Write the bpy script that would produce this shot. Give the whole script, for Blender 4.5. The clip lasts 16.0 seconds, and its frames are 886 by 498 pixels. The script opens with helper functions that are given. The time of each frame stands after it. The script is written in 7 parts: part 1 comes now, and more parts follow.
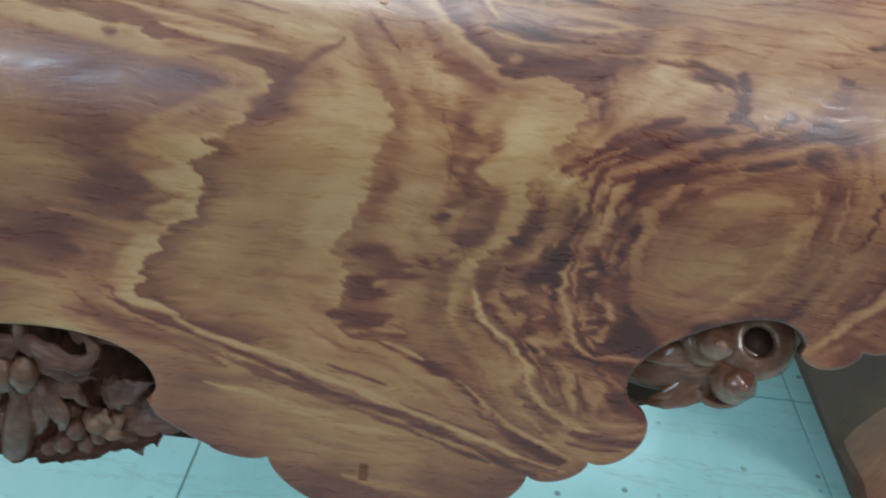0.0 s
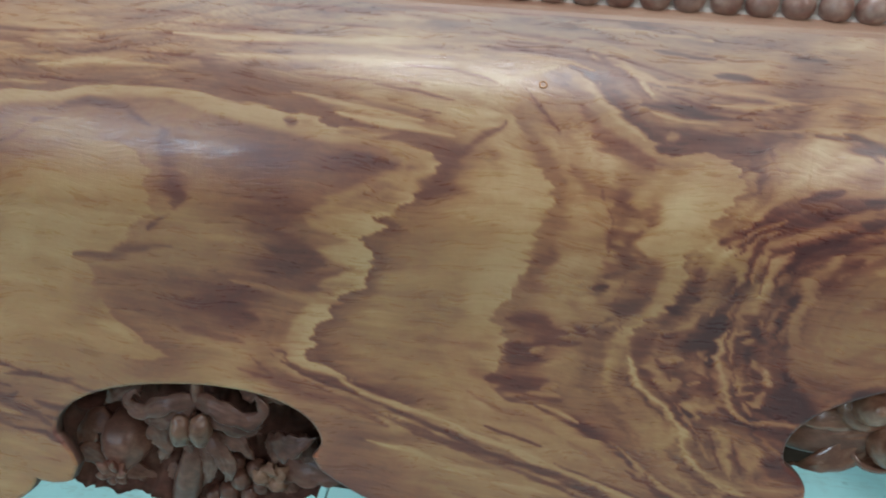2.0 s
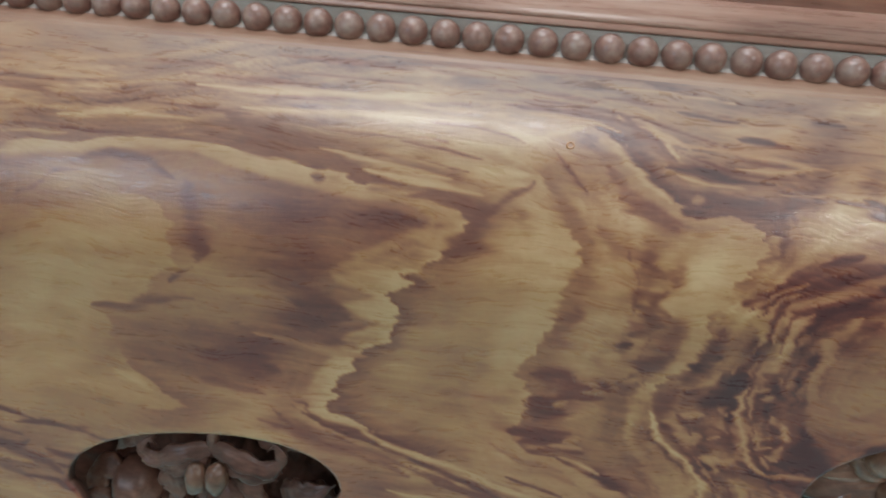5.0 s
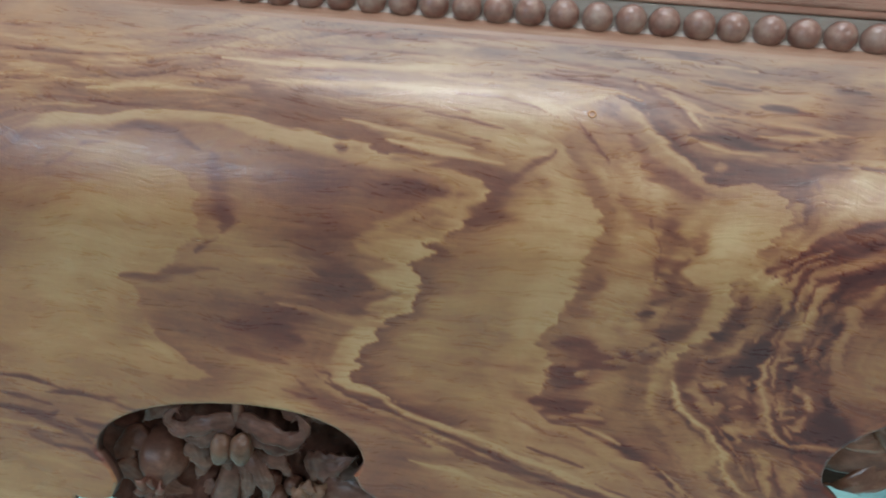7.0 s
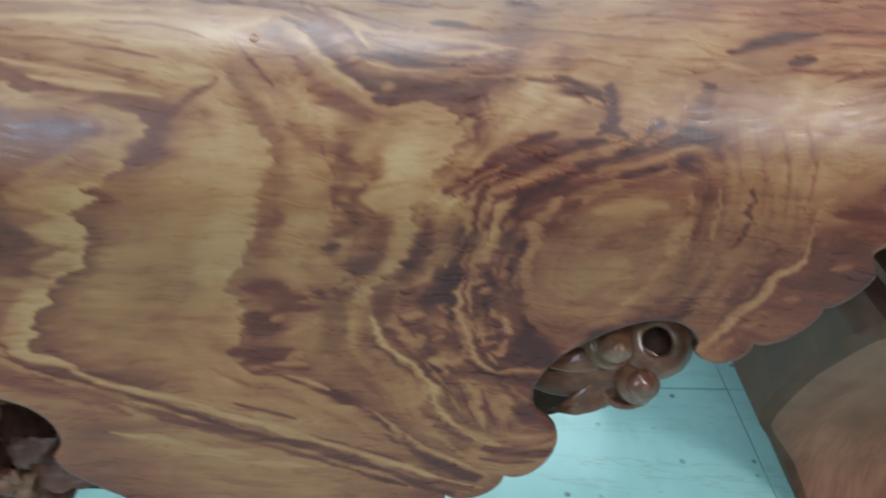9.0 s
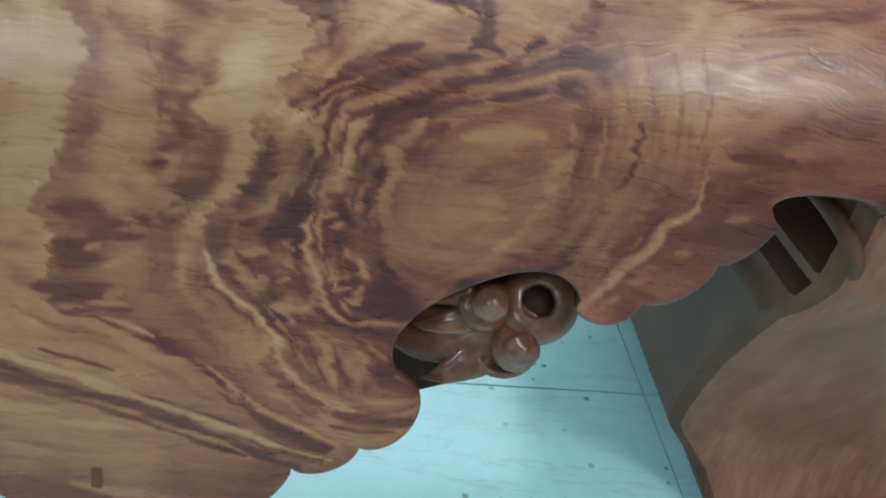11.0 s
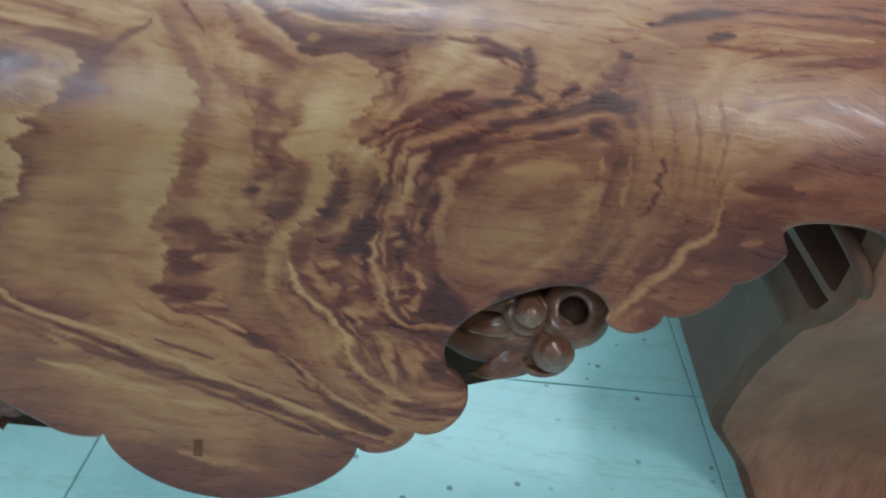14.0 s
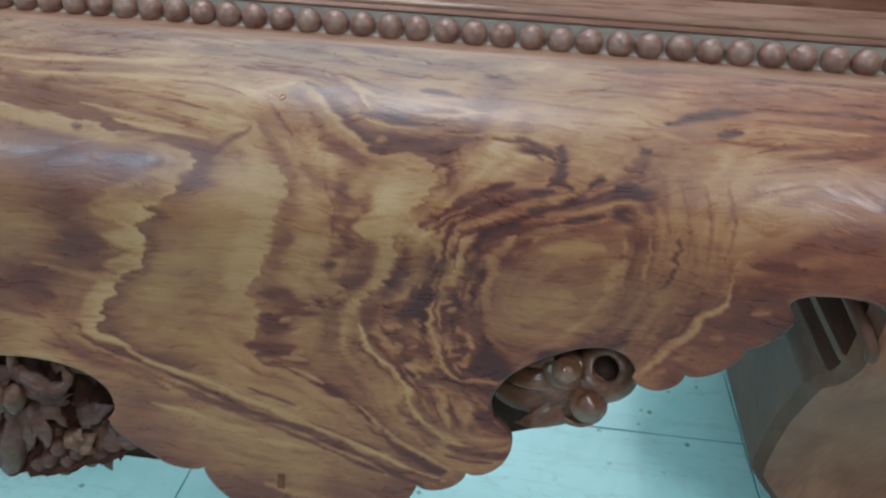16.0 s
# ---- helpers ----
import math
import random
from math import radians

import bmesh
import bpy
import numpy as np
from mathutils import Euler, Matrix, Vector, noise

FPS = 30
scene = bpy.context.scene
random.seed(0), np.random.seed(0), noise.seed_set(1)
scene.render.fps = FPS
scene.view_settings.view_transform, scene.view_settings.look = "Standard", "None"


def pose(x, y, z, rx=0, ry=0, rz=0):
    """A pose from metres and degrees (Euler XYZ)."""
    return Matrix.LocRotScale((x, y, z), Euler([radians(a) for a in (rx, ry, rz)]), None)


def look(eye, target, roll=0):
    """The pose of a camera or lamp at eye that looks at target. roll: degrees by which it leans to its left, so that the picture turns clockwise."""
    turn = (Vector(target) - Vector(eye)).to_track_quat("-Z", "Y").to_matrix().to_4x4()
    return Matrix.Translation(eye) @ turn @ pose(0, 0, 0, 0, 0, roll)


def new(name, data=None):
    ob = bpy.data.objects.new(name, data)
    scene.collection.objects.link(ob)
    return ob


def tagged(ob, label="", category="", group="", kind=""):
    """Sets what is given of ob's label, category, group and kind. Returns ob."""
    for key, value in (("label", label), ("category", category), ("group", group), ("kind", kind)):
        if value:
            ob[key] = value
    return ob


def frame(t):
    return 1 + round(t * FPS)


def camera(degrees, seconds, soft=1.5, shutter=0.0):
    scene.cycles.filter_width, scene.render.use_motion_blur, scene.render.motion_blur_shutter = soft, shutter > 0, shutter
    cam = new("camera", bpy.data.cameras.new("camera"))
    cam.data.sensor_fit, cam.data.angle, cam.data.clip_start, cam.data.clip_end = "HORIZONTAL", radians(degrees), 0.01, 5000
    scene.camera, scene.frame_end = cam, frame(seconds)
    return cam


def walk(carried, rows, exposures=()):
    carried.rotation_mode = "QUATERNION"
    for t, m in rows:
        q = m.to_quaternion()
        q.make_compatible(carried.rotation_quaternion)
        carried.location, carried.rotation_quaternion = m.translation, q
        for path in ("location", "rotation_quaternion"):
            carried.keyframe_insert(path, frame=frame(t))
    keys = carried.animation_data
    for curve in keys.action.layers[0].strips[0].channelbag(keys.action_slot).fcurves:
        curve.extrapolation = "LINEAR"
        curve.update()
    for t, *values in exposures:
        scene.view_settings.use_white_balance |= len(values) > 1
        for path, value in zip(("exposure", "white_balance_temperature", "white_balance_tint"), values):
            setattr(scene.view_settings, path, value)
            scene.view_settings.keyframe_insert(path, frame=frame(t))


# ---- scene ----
cam = camera(61.7, 16.0, soft=2.0, shutter=0.5)
PATH = [
    (0, (-0.0505, -0.0457, 0.5749), (-0.1106, 1.5697, -0.6027), 6.03),
    (0.5, (-0.0612, -0.0507, 0.5886), (-0.2131, 1.5685, -0.5755), 3.25),
    (1, (-0.0750, -0.0544, 0.5988), (-0.3001, 1.5735, -0.5410), 1.86),
    (1.5, (-0.0841, -0.0559, 0.6022), (-0.3412, 1.5745, -0.5273), 1.37),
    (2, (-0.0949, -0.0543, 0.6030), (-0.3611, 1.5726, -0.5293), 1.25),
    (2.5, (-0.1062, -0.0439, 0.6200), (-0.3176, 1.5828, -0.5241), 2.54),
    (3, (-0.1055, -0.0366, 0.6243), (-0.2323, 1.5908, -0.5313), 3.71),
    (3.5, (-0.1128, -0.0369, 0.6251), (-0.1979, 1.5991, -0.5221), 5.83),
    (4, (-0.1218, -0.0390, 0.6224), (-0.2032, 1.6035, -0.5160), 6.69),
    (4.5, (-0.1223, -0.0425, 0.6286), (-0.2514, 1.5981, -0.5080), 4.62),
    (5, (-0.1261, -0.0445, 0.6286), (-0.3199, 1.5939, -0.5019), 3.03),
    (5.2, (-0.1279, -0.0448, 0.6272), (-0.3431, 1.5914, -0.5026), 2.59),
    (7.3, (-0.1247, -0.0562, 0.6176), (-0.3765, 1.5695, -0.5197), 1.67),
    (7.5, (-0.1198, -0.0537, 0.6219), (-0.3787, 1.5728, -0.5127), 1.43),
    (8, (-0.0860, -0.0566, 0.6325), (-0.2194, 1.5701, -0.5234), 1.85),
    (8.5, (-0.0496, -0.0626, 0.6271), (-0.0983, 1.5720, -0.5244), 2.02),
    (9, (-0.0160, -0.0431, 0.5840), (0.0249, 1.5984, -0.5579), 3.25),
    (9.5, (0.0017, -0.0342, 0.5545), (0.1522, 1.6150, -0.5668), 6.34),
    (10, (0.0123, -0.0267, 0.5423), (0.2073, 1.6454, -0.5376), 6.74),
    (10.2, (0.0186, -0.0257, 0.5386), (0.2116, 1.6538, -0.5300), 6.93),
    (12.3, (0.0406, -0.0297, 0.5132), (0.1562, 1.6483, -0.5689), 9.64),
    (12.5, (0.0390, -0.0283, 0.5161), (0.1366, 1.6488, -0.5693), 8.70),
    (13, (0.0404, -0.0341, 0.5178), (0.1019, 1.6391, -0.5761), 9.20),
    (13.5, (0.0378, -0.0528, 0.5312), (0.0718, 1.6155, -0.5713), 10.52),
    (14, (0.0445, -0.0678, 0.5654), (0.0070, 1.5991, -0.5391), 5.59),
    (14.5, (0.0624, -0.0727, 0.5845), (-0.0641, 1.6232, -0.4681), 2.24),
    (15, (0.0581, -0.0897, 0.6137), (-0.1204, 1.6289, -0.3937), 2.85),
    (15.5, (0.0610, -0.0990, 0.6165), (-0.1425, 1.6258, -0.3753), 3.05),
    (16, (0.0581, -0.1122, 0.6198), (-0.1766, 1.5815, -0.4177), 2.19),
]
walk(cam, [(t, look(eye, target, roll)) for t, eye, target, roll in PATH], [(0, -0.03, 6080, 10), (3.0, 0.0, 6180, 10), (8.0, 0.0, 6180, 10), (10.0, 0.04, 6090, 10), (12.5, 0.03, 5980, 10), (13.5, -0.08, 5980, 10), (15.0, -0.19, 5980, 10), (16.0, -0.15, 6050, 10)])

# ---- world and light ----
world = bpy.data.worlds.new("sky")
scene.world = world
world.use_nodes = True
sky = world.node_tree.nodes.new("ShaderNodeTexSky")
sky.sky_type, sky.sun_disc = "NISHITA", False
sky.sun_elevation, sky.sun_rotation = radians(38), radians(200)
back = world.node_tree.nodes["Background"]
back.inputs["Strength"].default_value = 0.12
world.node_tree.links.new(sky.outputs[0], back.inputs[0])


def area_lamp(name, eye, target, sx, sy, watts, colour):
    lamp = bpy.data.lights.new(name, "AREA")
    lamp.shape, lamp.size, lamp.size_y, lamp.energy, lamp.color = "RECTANGLE", sx, sy, watts, colour
    ob = new(name, lamp)
    ob.matrix_world = look(eye, target)
    return ob


area_lamp("ceiling_light", (-0.45, 0.25, 2.86), (-0.45, 0.25, 0.0), 1.1, 0.75, 38, (0.95, 0.98, 1.0))
area_lamp("tube_light", (1.55, -1.6, 2.8), (0.5, -0.1, 0.3), 0.9, 0.42, 33, (1.0, 0.98, 0.95))
area_lamp("high_window_light", (-2.55, -2.96, 2.5), (-0.3, 0.3, 0.45), 1.2, 0.68, 45, (0.66, 0.85, 1.0))
# unseen source added behind the bench to brighten the floor
area_lamp("floor_fill_light", (-0.3, 2.06, 1.38), (-0.2, 0.7, 0.0), 2.4, 2.7, 29.5, (0.78, 0.97, 1.0)).data.spread = radians(110)


# ---- materials ----
class Nodes:
    """A short hand for building a node material."""

    def __init__(self, name, rough=0.5, metal=0.0):
        self.mat = bpy.data.materials.new(name)
        self.mat.use_nodes = True
        self.tree = self.mat.node_tree
        self.shader = self.tree.nodes["Principled BSDF"]
        self.put("Roughness", rough)
        self.put("Metallic", metal)

    def put(self, socket, value):
        if isinstance(value, bpy.types.NodeSocket):
            self.tree.links.new(value, self.shader.inputs[socket])
        else:
            self.shader.inputs[socket].default_value = value

    def add(self, kind, out=0, **inputs):
        node = self.tree.nodes.new("ShaderNode" + kind)
        for key, value in inputs.items():
            key = int(key[1:]) if key[0] == "i" and key[1:].isdigit() else key.replace("_", " ")
            if isinstance(value, bpy.types.NodeSocket):
                self.tree.links.new(value, node.inputs[key])
            else:
                node.inputs[key].default_value = value
        return node.outputs[out]

    def math(self, op, a, b=0.0, clamp=False):
        out = self.add("Math", i0=a, i1=b)
        out.node.operation, out.node.use_clamp = op, clamp
        return out

    def coords(self, sx=1.0, sy=1.0, sz=1.0, kind="Object"):
        node = self.tree.nodes.new("ShaderNodeTexCoord")
        return self.add("Mapping", Vector=node.outputs[kind], Scale=(sx, sy, sz))

    def noise(self, vector, scale, detail=4.0, rough=0.55, distort=0.0):
        return self.add("TexNoise", Vector=vector, Scale=scale, Detail=detail, Roughness=rough, Distortion=distort)

    def ramp(self, fac, stops, mode="LINEAR"):
        out = self.add("ValToRGB", Fac=fac)
        ramp = out.node.color_ramp
        ramp.interpolation = mode
        while len(ramp.elements) < len(stops):
            ramp.elements.new(0.5)
        for element, (at, colour) in zip(ramp.elements, stops):
            element.position = at
            element.color = (*colour, 1.0)
        return out

    def range(self, fac, a, b, c=0.0, d=1.0):
        return self.add("MapRange", Value=fac, i1=a, i2=b, i3=c, i4=d)

    def mix(self, fac, a, b, mode="MIX"):
        node = self.tree.nodes.new("ShaderNodeMix")
        node.data_type, node.blend_type = "RGBA", mode
        for socket, value in ((0, fac), (6, a), (7, b)):
            if isinstance(value, bpy.types.NodeSocket):
                self.tree.links.new(value, node.inputs[socket])
            else:
                node.inputs[socket].default_value = value if socket == 0 else (*value, 1.0)
        return node.outputs[2]

    def bump(self, height, strength, distance):
        self.put("Normal", self.add("Bump", Height=height, Strength=strength, Distance=distance))


def wood(name, dark, mid, light, rough=0.34, sx=6.0, grime=0.0, upright=False, coat=0.0):
    """Plain oiled rosewood with its grain along x, or upright."""
    n = Nodes(name, rough)
    long = n.coords(40.0, sx * 1.3, sx) if upright else n.coords(sx, 40.0, 40.0)
    fine = n.noise(long, 6.0, 6.0, 0.62)
    wide = n.noise(n.coords(11.0, 4.0, 3.0) if upright else n.coords(3.0, 11.0, 11.0), 2.2, 3.0, 0.5, 0.6)
    n.put("Coat Weight", coat)
    n.put("Coat Roughness", 0.3)
    tone = n.math("ADD", n.math("MULTIPLY", fine, 0.45), n.math("MULTIPLY", wide, 0.55))
    colour = n.ramp(tone, [(0.32, dark), (0.5, mid), (0.66, light)])
    if grime:
        dust = n.range(n.noise(n.coords(1, 1, 1), 60.0, 4.0), 0.42, 0.68, 0.0, grime)
        colour = n.mix(dust, colour, (0.36, 0.3, 0.25))
    n.put("Base Color", colour)
    n.put("Roughness", n.range(fine, 0.3, 0.7, rough - 0.06, rough + 0.1))
    n.bump(fine, 0.12, 0.0006)
    return n.mat


def figured_wood():
    """Rosewood whose colour follows the drawn figure, with fine grain along its length."""
    n = Nodes("figured_rosewood", 0.3)
    tone, red, girth = (n.add("Attribute", 2) for _ in range(3))
    for out, key in ((tone, "tone"), (red, "redness"), (girth, "girth")):
        out.node.attribute_name = key
    along = n.add("SeparateXYZ", Vector=n.coords())
    drift = n.noise(n.add("Mapping", Vector=n.add("CombineXYZ", X=along, Y=girth), Scale=(11, 15, 1)), 1.0, 2.0, 0.5)
    place = n.add("CombineXYZ", X=along, Y=n.math("ADD", girth, n.math("ADD", n.math("MULTIPLY", drift, 0.034), n.math("MULTIPLY", tone, 0.006))))

    def grain(su, sv, detail, rough=0.55, distort=0.0, at=0.0):
        return n.noise(n.add("Mapping", Vector=place, Scale=(su, sv, 1), Location=(at, at * 1.7, 0)), 1.0, detail, rough, distort)

    fine = grain(60, 700, 3.0, 0.6, 0.3, 2.0)
    nibs = grain(90, 520, 1.0, 0.5, 0.2, 5.0)
    patch = grain(30, 130, 5.0, 0.66, 0.5, 13.0)
    hair = grain(22, 420, 4.0, 0.65, 0.5, 17.0)
    level = n.math("ADD", tone, n.math("MULTIPLY", n.math("SUBTRACT", hair, 0.5), 0.25))
    level = n.math("ADD", level, n.math("MULTIPLY", n.math("SUBTRACT", fine, 0.5), 0.12))
    level = n.math("ADD", level, n.math("MULTIPLY", n.math("SUBTRACT", patch, 0.5), 0.12))
    mottle = grain(150, 190, 4.0, 0.62, 1.4, 29.0)
    level = n.math("ADD", level, n.math("MULTIPLY", n.math("SUBTRACT", mottle, 0.5), 0.16))
    ochre = n.ramp(level, [(0.03, (0.06, 0.023, 0.021)), (0.22, (0.132, 0.051, 0.032)), (0.42, (0.22, 0.096, 0.045)), (0.62, (0.312, 0.153, 0.061)), (0.8, (0.385, 0.22, 0.1)), (0.97, (0.455, 0.288, 0.148))])
    ruddy = n.ramp(level, [(0.03, (0.06, 0.016, 0.016)), (0.22, (0.136, 0.036, 0.024)), (0.42, (0.25, 0.084, 0.043)), (0.62, (0.342, 0.143, 0.072)), (0.8, (0.415, 0.215, 0.118)), (0.97, (0.47, 0.285, 0.165))])
    colour = n.mix(n.math("ADD", red, n.math("MULTIPLY", n.math("SUBTRACT", grain(70, 120, 3.0, 0.6, 1.0, 37.0), 0.5), 0.7), True), ochre, ruddy)
    # pale grey sheen of the upper curve, mixed into the base colour
    sheen_veil = n.math("MULTIPLY", n.range(girth, 0.125, 0.03, 0.0, 0.34), n.range(n.math("ADD", red, n.math("SUBTRACT", 0.5, patch)), 0.2, 0.85, 1.0, 0.3))
    colour = n.mix(sheen_veil, colour, (0.31, 0.27, 0.24))
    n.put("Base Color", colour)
    n.put("Roughness", n.range(n.math("ADD", n.math("MULTIPLY", fine, 0.4), n.math("MULTIPLY", patch, 0.6)), 0.35, 0.65, 0.2, 0.46))
    n.put("Specular IOR Level", 0.5)
    ripple = grain(240, 36, 3.0, 0.6, 0.6, 21.0)
    relief = n.math("ADD", n.math("MULTIPLY", fine, 0.8), n.math("ADD", n.math("MULTIPLY", nibs, 0.7), n.math("MULTIPLY", ripple, 0.9)))
    n.bump(relief, 0.19, 0.0006)
    return n.mat


WOOD_FIGURED = figured_wood()
WOOD_RED = wood("red_rosewood", (0.12, 0.045, 0.026), (0.25, 0.105, 0.055), (0.36, 0.18, 0.09), 0.36, 5.0)
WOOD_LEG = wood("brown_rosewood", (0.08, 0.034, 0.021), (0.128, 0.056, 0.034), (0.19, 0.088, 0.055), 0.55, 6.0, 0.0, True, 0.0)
# lit copy of the leg's wood: front light put into a redder colour
WOOD_FACE_LIT = wood("lit_leg_front_rosewood", (0.19, 0.074, 0.047), (0.295, 0.118, 0.073), (0.4, 0.176, 0.11), 0.45, 6.0, 0.0, True, 0.1)
WOOD_KNOB = wood("polished_knob_wood", (0.07, 0.026, 0.017), (0.15, 0.06, 0.036), (0.26, 0.12, 0.072), 0.2, 20.0, 0.0, False, 0.25)
WOOD_FILLET = wood("fillet_rosewood", (0.15, 0.066, 0.045), (0.24, 0.115, 0.08), (0.32, 0.17, 0.12), 0.45, 6.0)
WOOD_SEAT = wood("dark_seat_rosewood", (0.09, 0.03, 0.02), (0.18, 0.066, 0.04), (0.28, 0.12, 0.075), 0.3, 5.0, 0.0, False, 0.3)
WOOD_RAIL = wood("pale_red_rosewood", (0.15, 0.065, 0.048), (0.36, 0.185, 0.135), (0.5, 0.31, 0.235), 0.28, 3.0, 0.0, False, 0.4)
WOOD_DUSTY = wood("dusty_rosewood", (0.3, 0.22, 0.19), (0.4, 0.32, 0.28), (0.48, 0.41, 0.37), 0.6, 6.0, 0.4)
WOOD_RIM = wood("rim_rosewood", (0.16, 0.07, 0.045), (0.28, 0.145, 0.095), (0.37, 0.23, 0.16), 0.4, 2.0)
WOOD_BEAD = wood("bead_rosewood", (0.13, 0.055, 0.042), (0.25, 0.12, 0.09), (0.4, 0.225, 0.17), 0.34, 30.0, 0.3, False, 0.15)
# the hollows' shade is put into this wood's colour
HOLLOW = wood("shade_dark_hollow_wood", (0.03, 0.015, 0.011), (0.05, 0.026, 0.019), (0.075, 0.04, 0.03), 0.85, 20.0)
WOOD_FRUIT = wood("pale_carved_rosewood", (0.075, 0.034, 0.022), (0.15, 0.076, 0.048), (0.25, 0.145, 0.094), 0.32, 20.0, 0.0, False, 0.1)
# carved wood darkened in colour for the shade deep in the carving
WOOD_DEEP = wood("shade_dark_carved_wood", (0.036, 0.014, 0.01), (0.075, 0.03, 0.021), (0.125, 0.054, 0.038), 0.75, 20.0)
WOOD_FACE_LIT.node_tree.nodes["Principled BSDF"].inputs["Specular IOR Level"].default_value = 0.2
# wood of the apron's edge, darkened to carry the edge's shade
WOOD_EDGE = wood("shaded_edge_rosewood", (0.05, 0.02, 0.014), (0.09, 0.038, 0.025), (0.14, 0.065, 0.042), 0.6, 12.0)
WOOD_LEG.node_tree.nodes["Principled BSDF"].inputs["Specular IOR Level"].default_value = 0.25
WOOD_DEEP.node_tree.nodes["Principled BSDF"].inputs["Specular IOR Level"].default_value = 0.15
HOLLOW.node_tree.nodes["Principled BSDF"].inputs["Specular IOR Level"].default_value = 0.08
WOOD_CARVED = wood("carved_rosewood", (0.05, 0.02, 0.014), (0.12, 0.052, 0.036), (0.22, 0.105, 0.07), 0.35, 20.0, 0.0, False, 0.04)
for mat in (WOOD_CARVED, WOOD_FRUIT):
    mat.node_tree.nodes["Principled BSDF"].inputs["Specular IOR Level"].default_value = 0.28


def tile_material():
    n = Nodes("glazed_floor_tile", 0.14)
    c = n.add("Mapping", Vector=n.add("TexCoord", 3), Scale=(1, 1, 1))
    where = n.add("NewGeometry", 0)
    cloud = n.noise(where, 3.0, 6.0, 0.62, 0.9)
    colour = n.ramp(cloud, [(0.3, (0.37, 0.66, 0.65)), (0.5, (0.455, 0.755, 0.735)), (0.72, (0.56, 0.83, 0.81))])
    vein = n.noise(n.add("Mapping", Vector=where, Scale=(0.5, 3.4, 1.0)), 2.2, 7.0, 0.66, 0.5)
    vein = n.range(n.math("ABSOLUTE", n.math("SUBTRACT", vein, 0.5)), 0.0, 0.006, 0.3, 0.0)
    colour = n.mix(vein, colour, (0.3, 0.36, 0.3))
    cell = n.add("TexVoronoi", Vector=where, Scale=42.0)
    pick = n.range(n.noise(where, 37.0, 2.0), 0.47, 0.6)
    speck = n.math("MULTIPLY", n.range(cell, 0.1, 0.16, 0.75, 0.0), pick)
    colour = n.mix(speck, colour, (0.1, 0.14, 0.13))
    dust = n.range(n.noise(where, 26.0, 6.0, 0.7), 0.52, 0.75, 0.0, 0.25)
    colour = n.mix(dust, colour, (0.33, 0.42, 0.4))
    n.put("Base Color", colour)
    n.put("Roughness", n.range(cloud, 0.3, 0.7, 0.14, 0.24))
    return n.mat


TILE = tile_material()


def plain(name, colour, rough, vary=0.08, scale=6.0):
    n = Nodes(name, rough)
    spread = n.noise(n.coords(), scale, 5.0, 0.6)
    low = tuple(c * (1 - vary) for c in colour)
    high = tuple(min(1.0, c * (1 + vary)) for c in colour)
    n.put("Base Color", n.ramp(spread, [(0.35, low), (0.65, high)]))
    n.bump(spread, 0.08, 0.001)
    return n.mat


GROUT = plain("dark_grout", (0.24, 0.235, 0.18), 0.9)
PLASTER = plain("wall_plaster", (0.55, 0.53, 0.48), 0.85)
CEILING = plain("ceiling_paint", (0.8, 0.8, 0.78), 0.9)


# ---- mesh helpers ----
def mesh_object(name, bm, material, parent=None, label="", smooth=True):
    data = bpy.data.meshes.new(name)
    bm.normal_update()
    bm.to_mesh(data)
    bm.free()
    if smooth:
        data.polygons.foreach_set("use_smooth", [True] * len(data.polygons))
    data.materials.append(material)
    ob = new(name, data)
    ob.parent = parent
    if label:
        ob["label"] = label
    return ob


def chisel(bm, amount=0.001, size=170.0):
    """Small uneven cuts, as hand carving leaves them."""
    for v in bm.verts:
        v.co += noise.noise_vector(v.co * size) * amount + noise.noise_vector(v.co * size * 2.7) * amount * 0.4
    return bm


def part(name, bm, material, parent, label="", smooth=True):
    return mesh_object(name, bm, material, parent, label, smooth)


def box(bm, x0, x1, y0, y1, z0, z1, bevel=0.0):
    made = bmesh.ops.create_cube(bm, size=1.0)["verts"]
    for v in made:
        v.co = Vector((x0 + (v.co.x + 0.5) * (x1 - x0), y0 + (v.co.y + 0.5) * (y1 - y0), z0 + (v.co.z + 0.5) * (z1 - z0)))
    if bevel:
        edges = list({e for v in made for e in v.link_edges})
        bmesh.ops.bevel(bm, geom=edges, offset=bevel, segments=2, affect="EDGES", profile=0.6)
    return bm


def ball(bm, centre, sx, sy, sz, u=16, v=10, turn=None):
    made = bmesh.ops.create_uvsphere(bm, u_segments=u, v_segments=v, radius=1.0)["verts"]
    m = Matrix.Translation(centre) @ (turn or Matrix()) @ Matrix.Diagonal((sx, sy, sz, 1.0))
    bmesh.ops.transform(bm, matrix=m, verts=made)
    return made


def extrude_profile(bm, points, x0, x1, close=False):
    """A strip along x with the cross-section points (y, z)."""
    a = [bm.verts.new((x0, y, z)) for y, z in points]
    b = [bm.verts.new((x1, y, z)) for y, z in points]
    for i in range(len(points) - (0 if close else 1)):
        j = (i + 1) % len(points)
        bm.faces.new((a[i], b[i], b[j], a[j]))
    if close:
        bm.faces.new(a)
        bm.faces.new(b[::-1])
    return bm


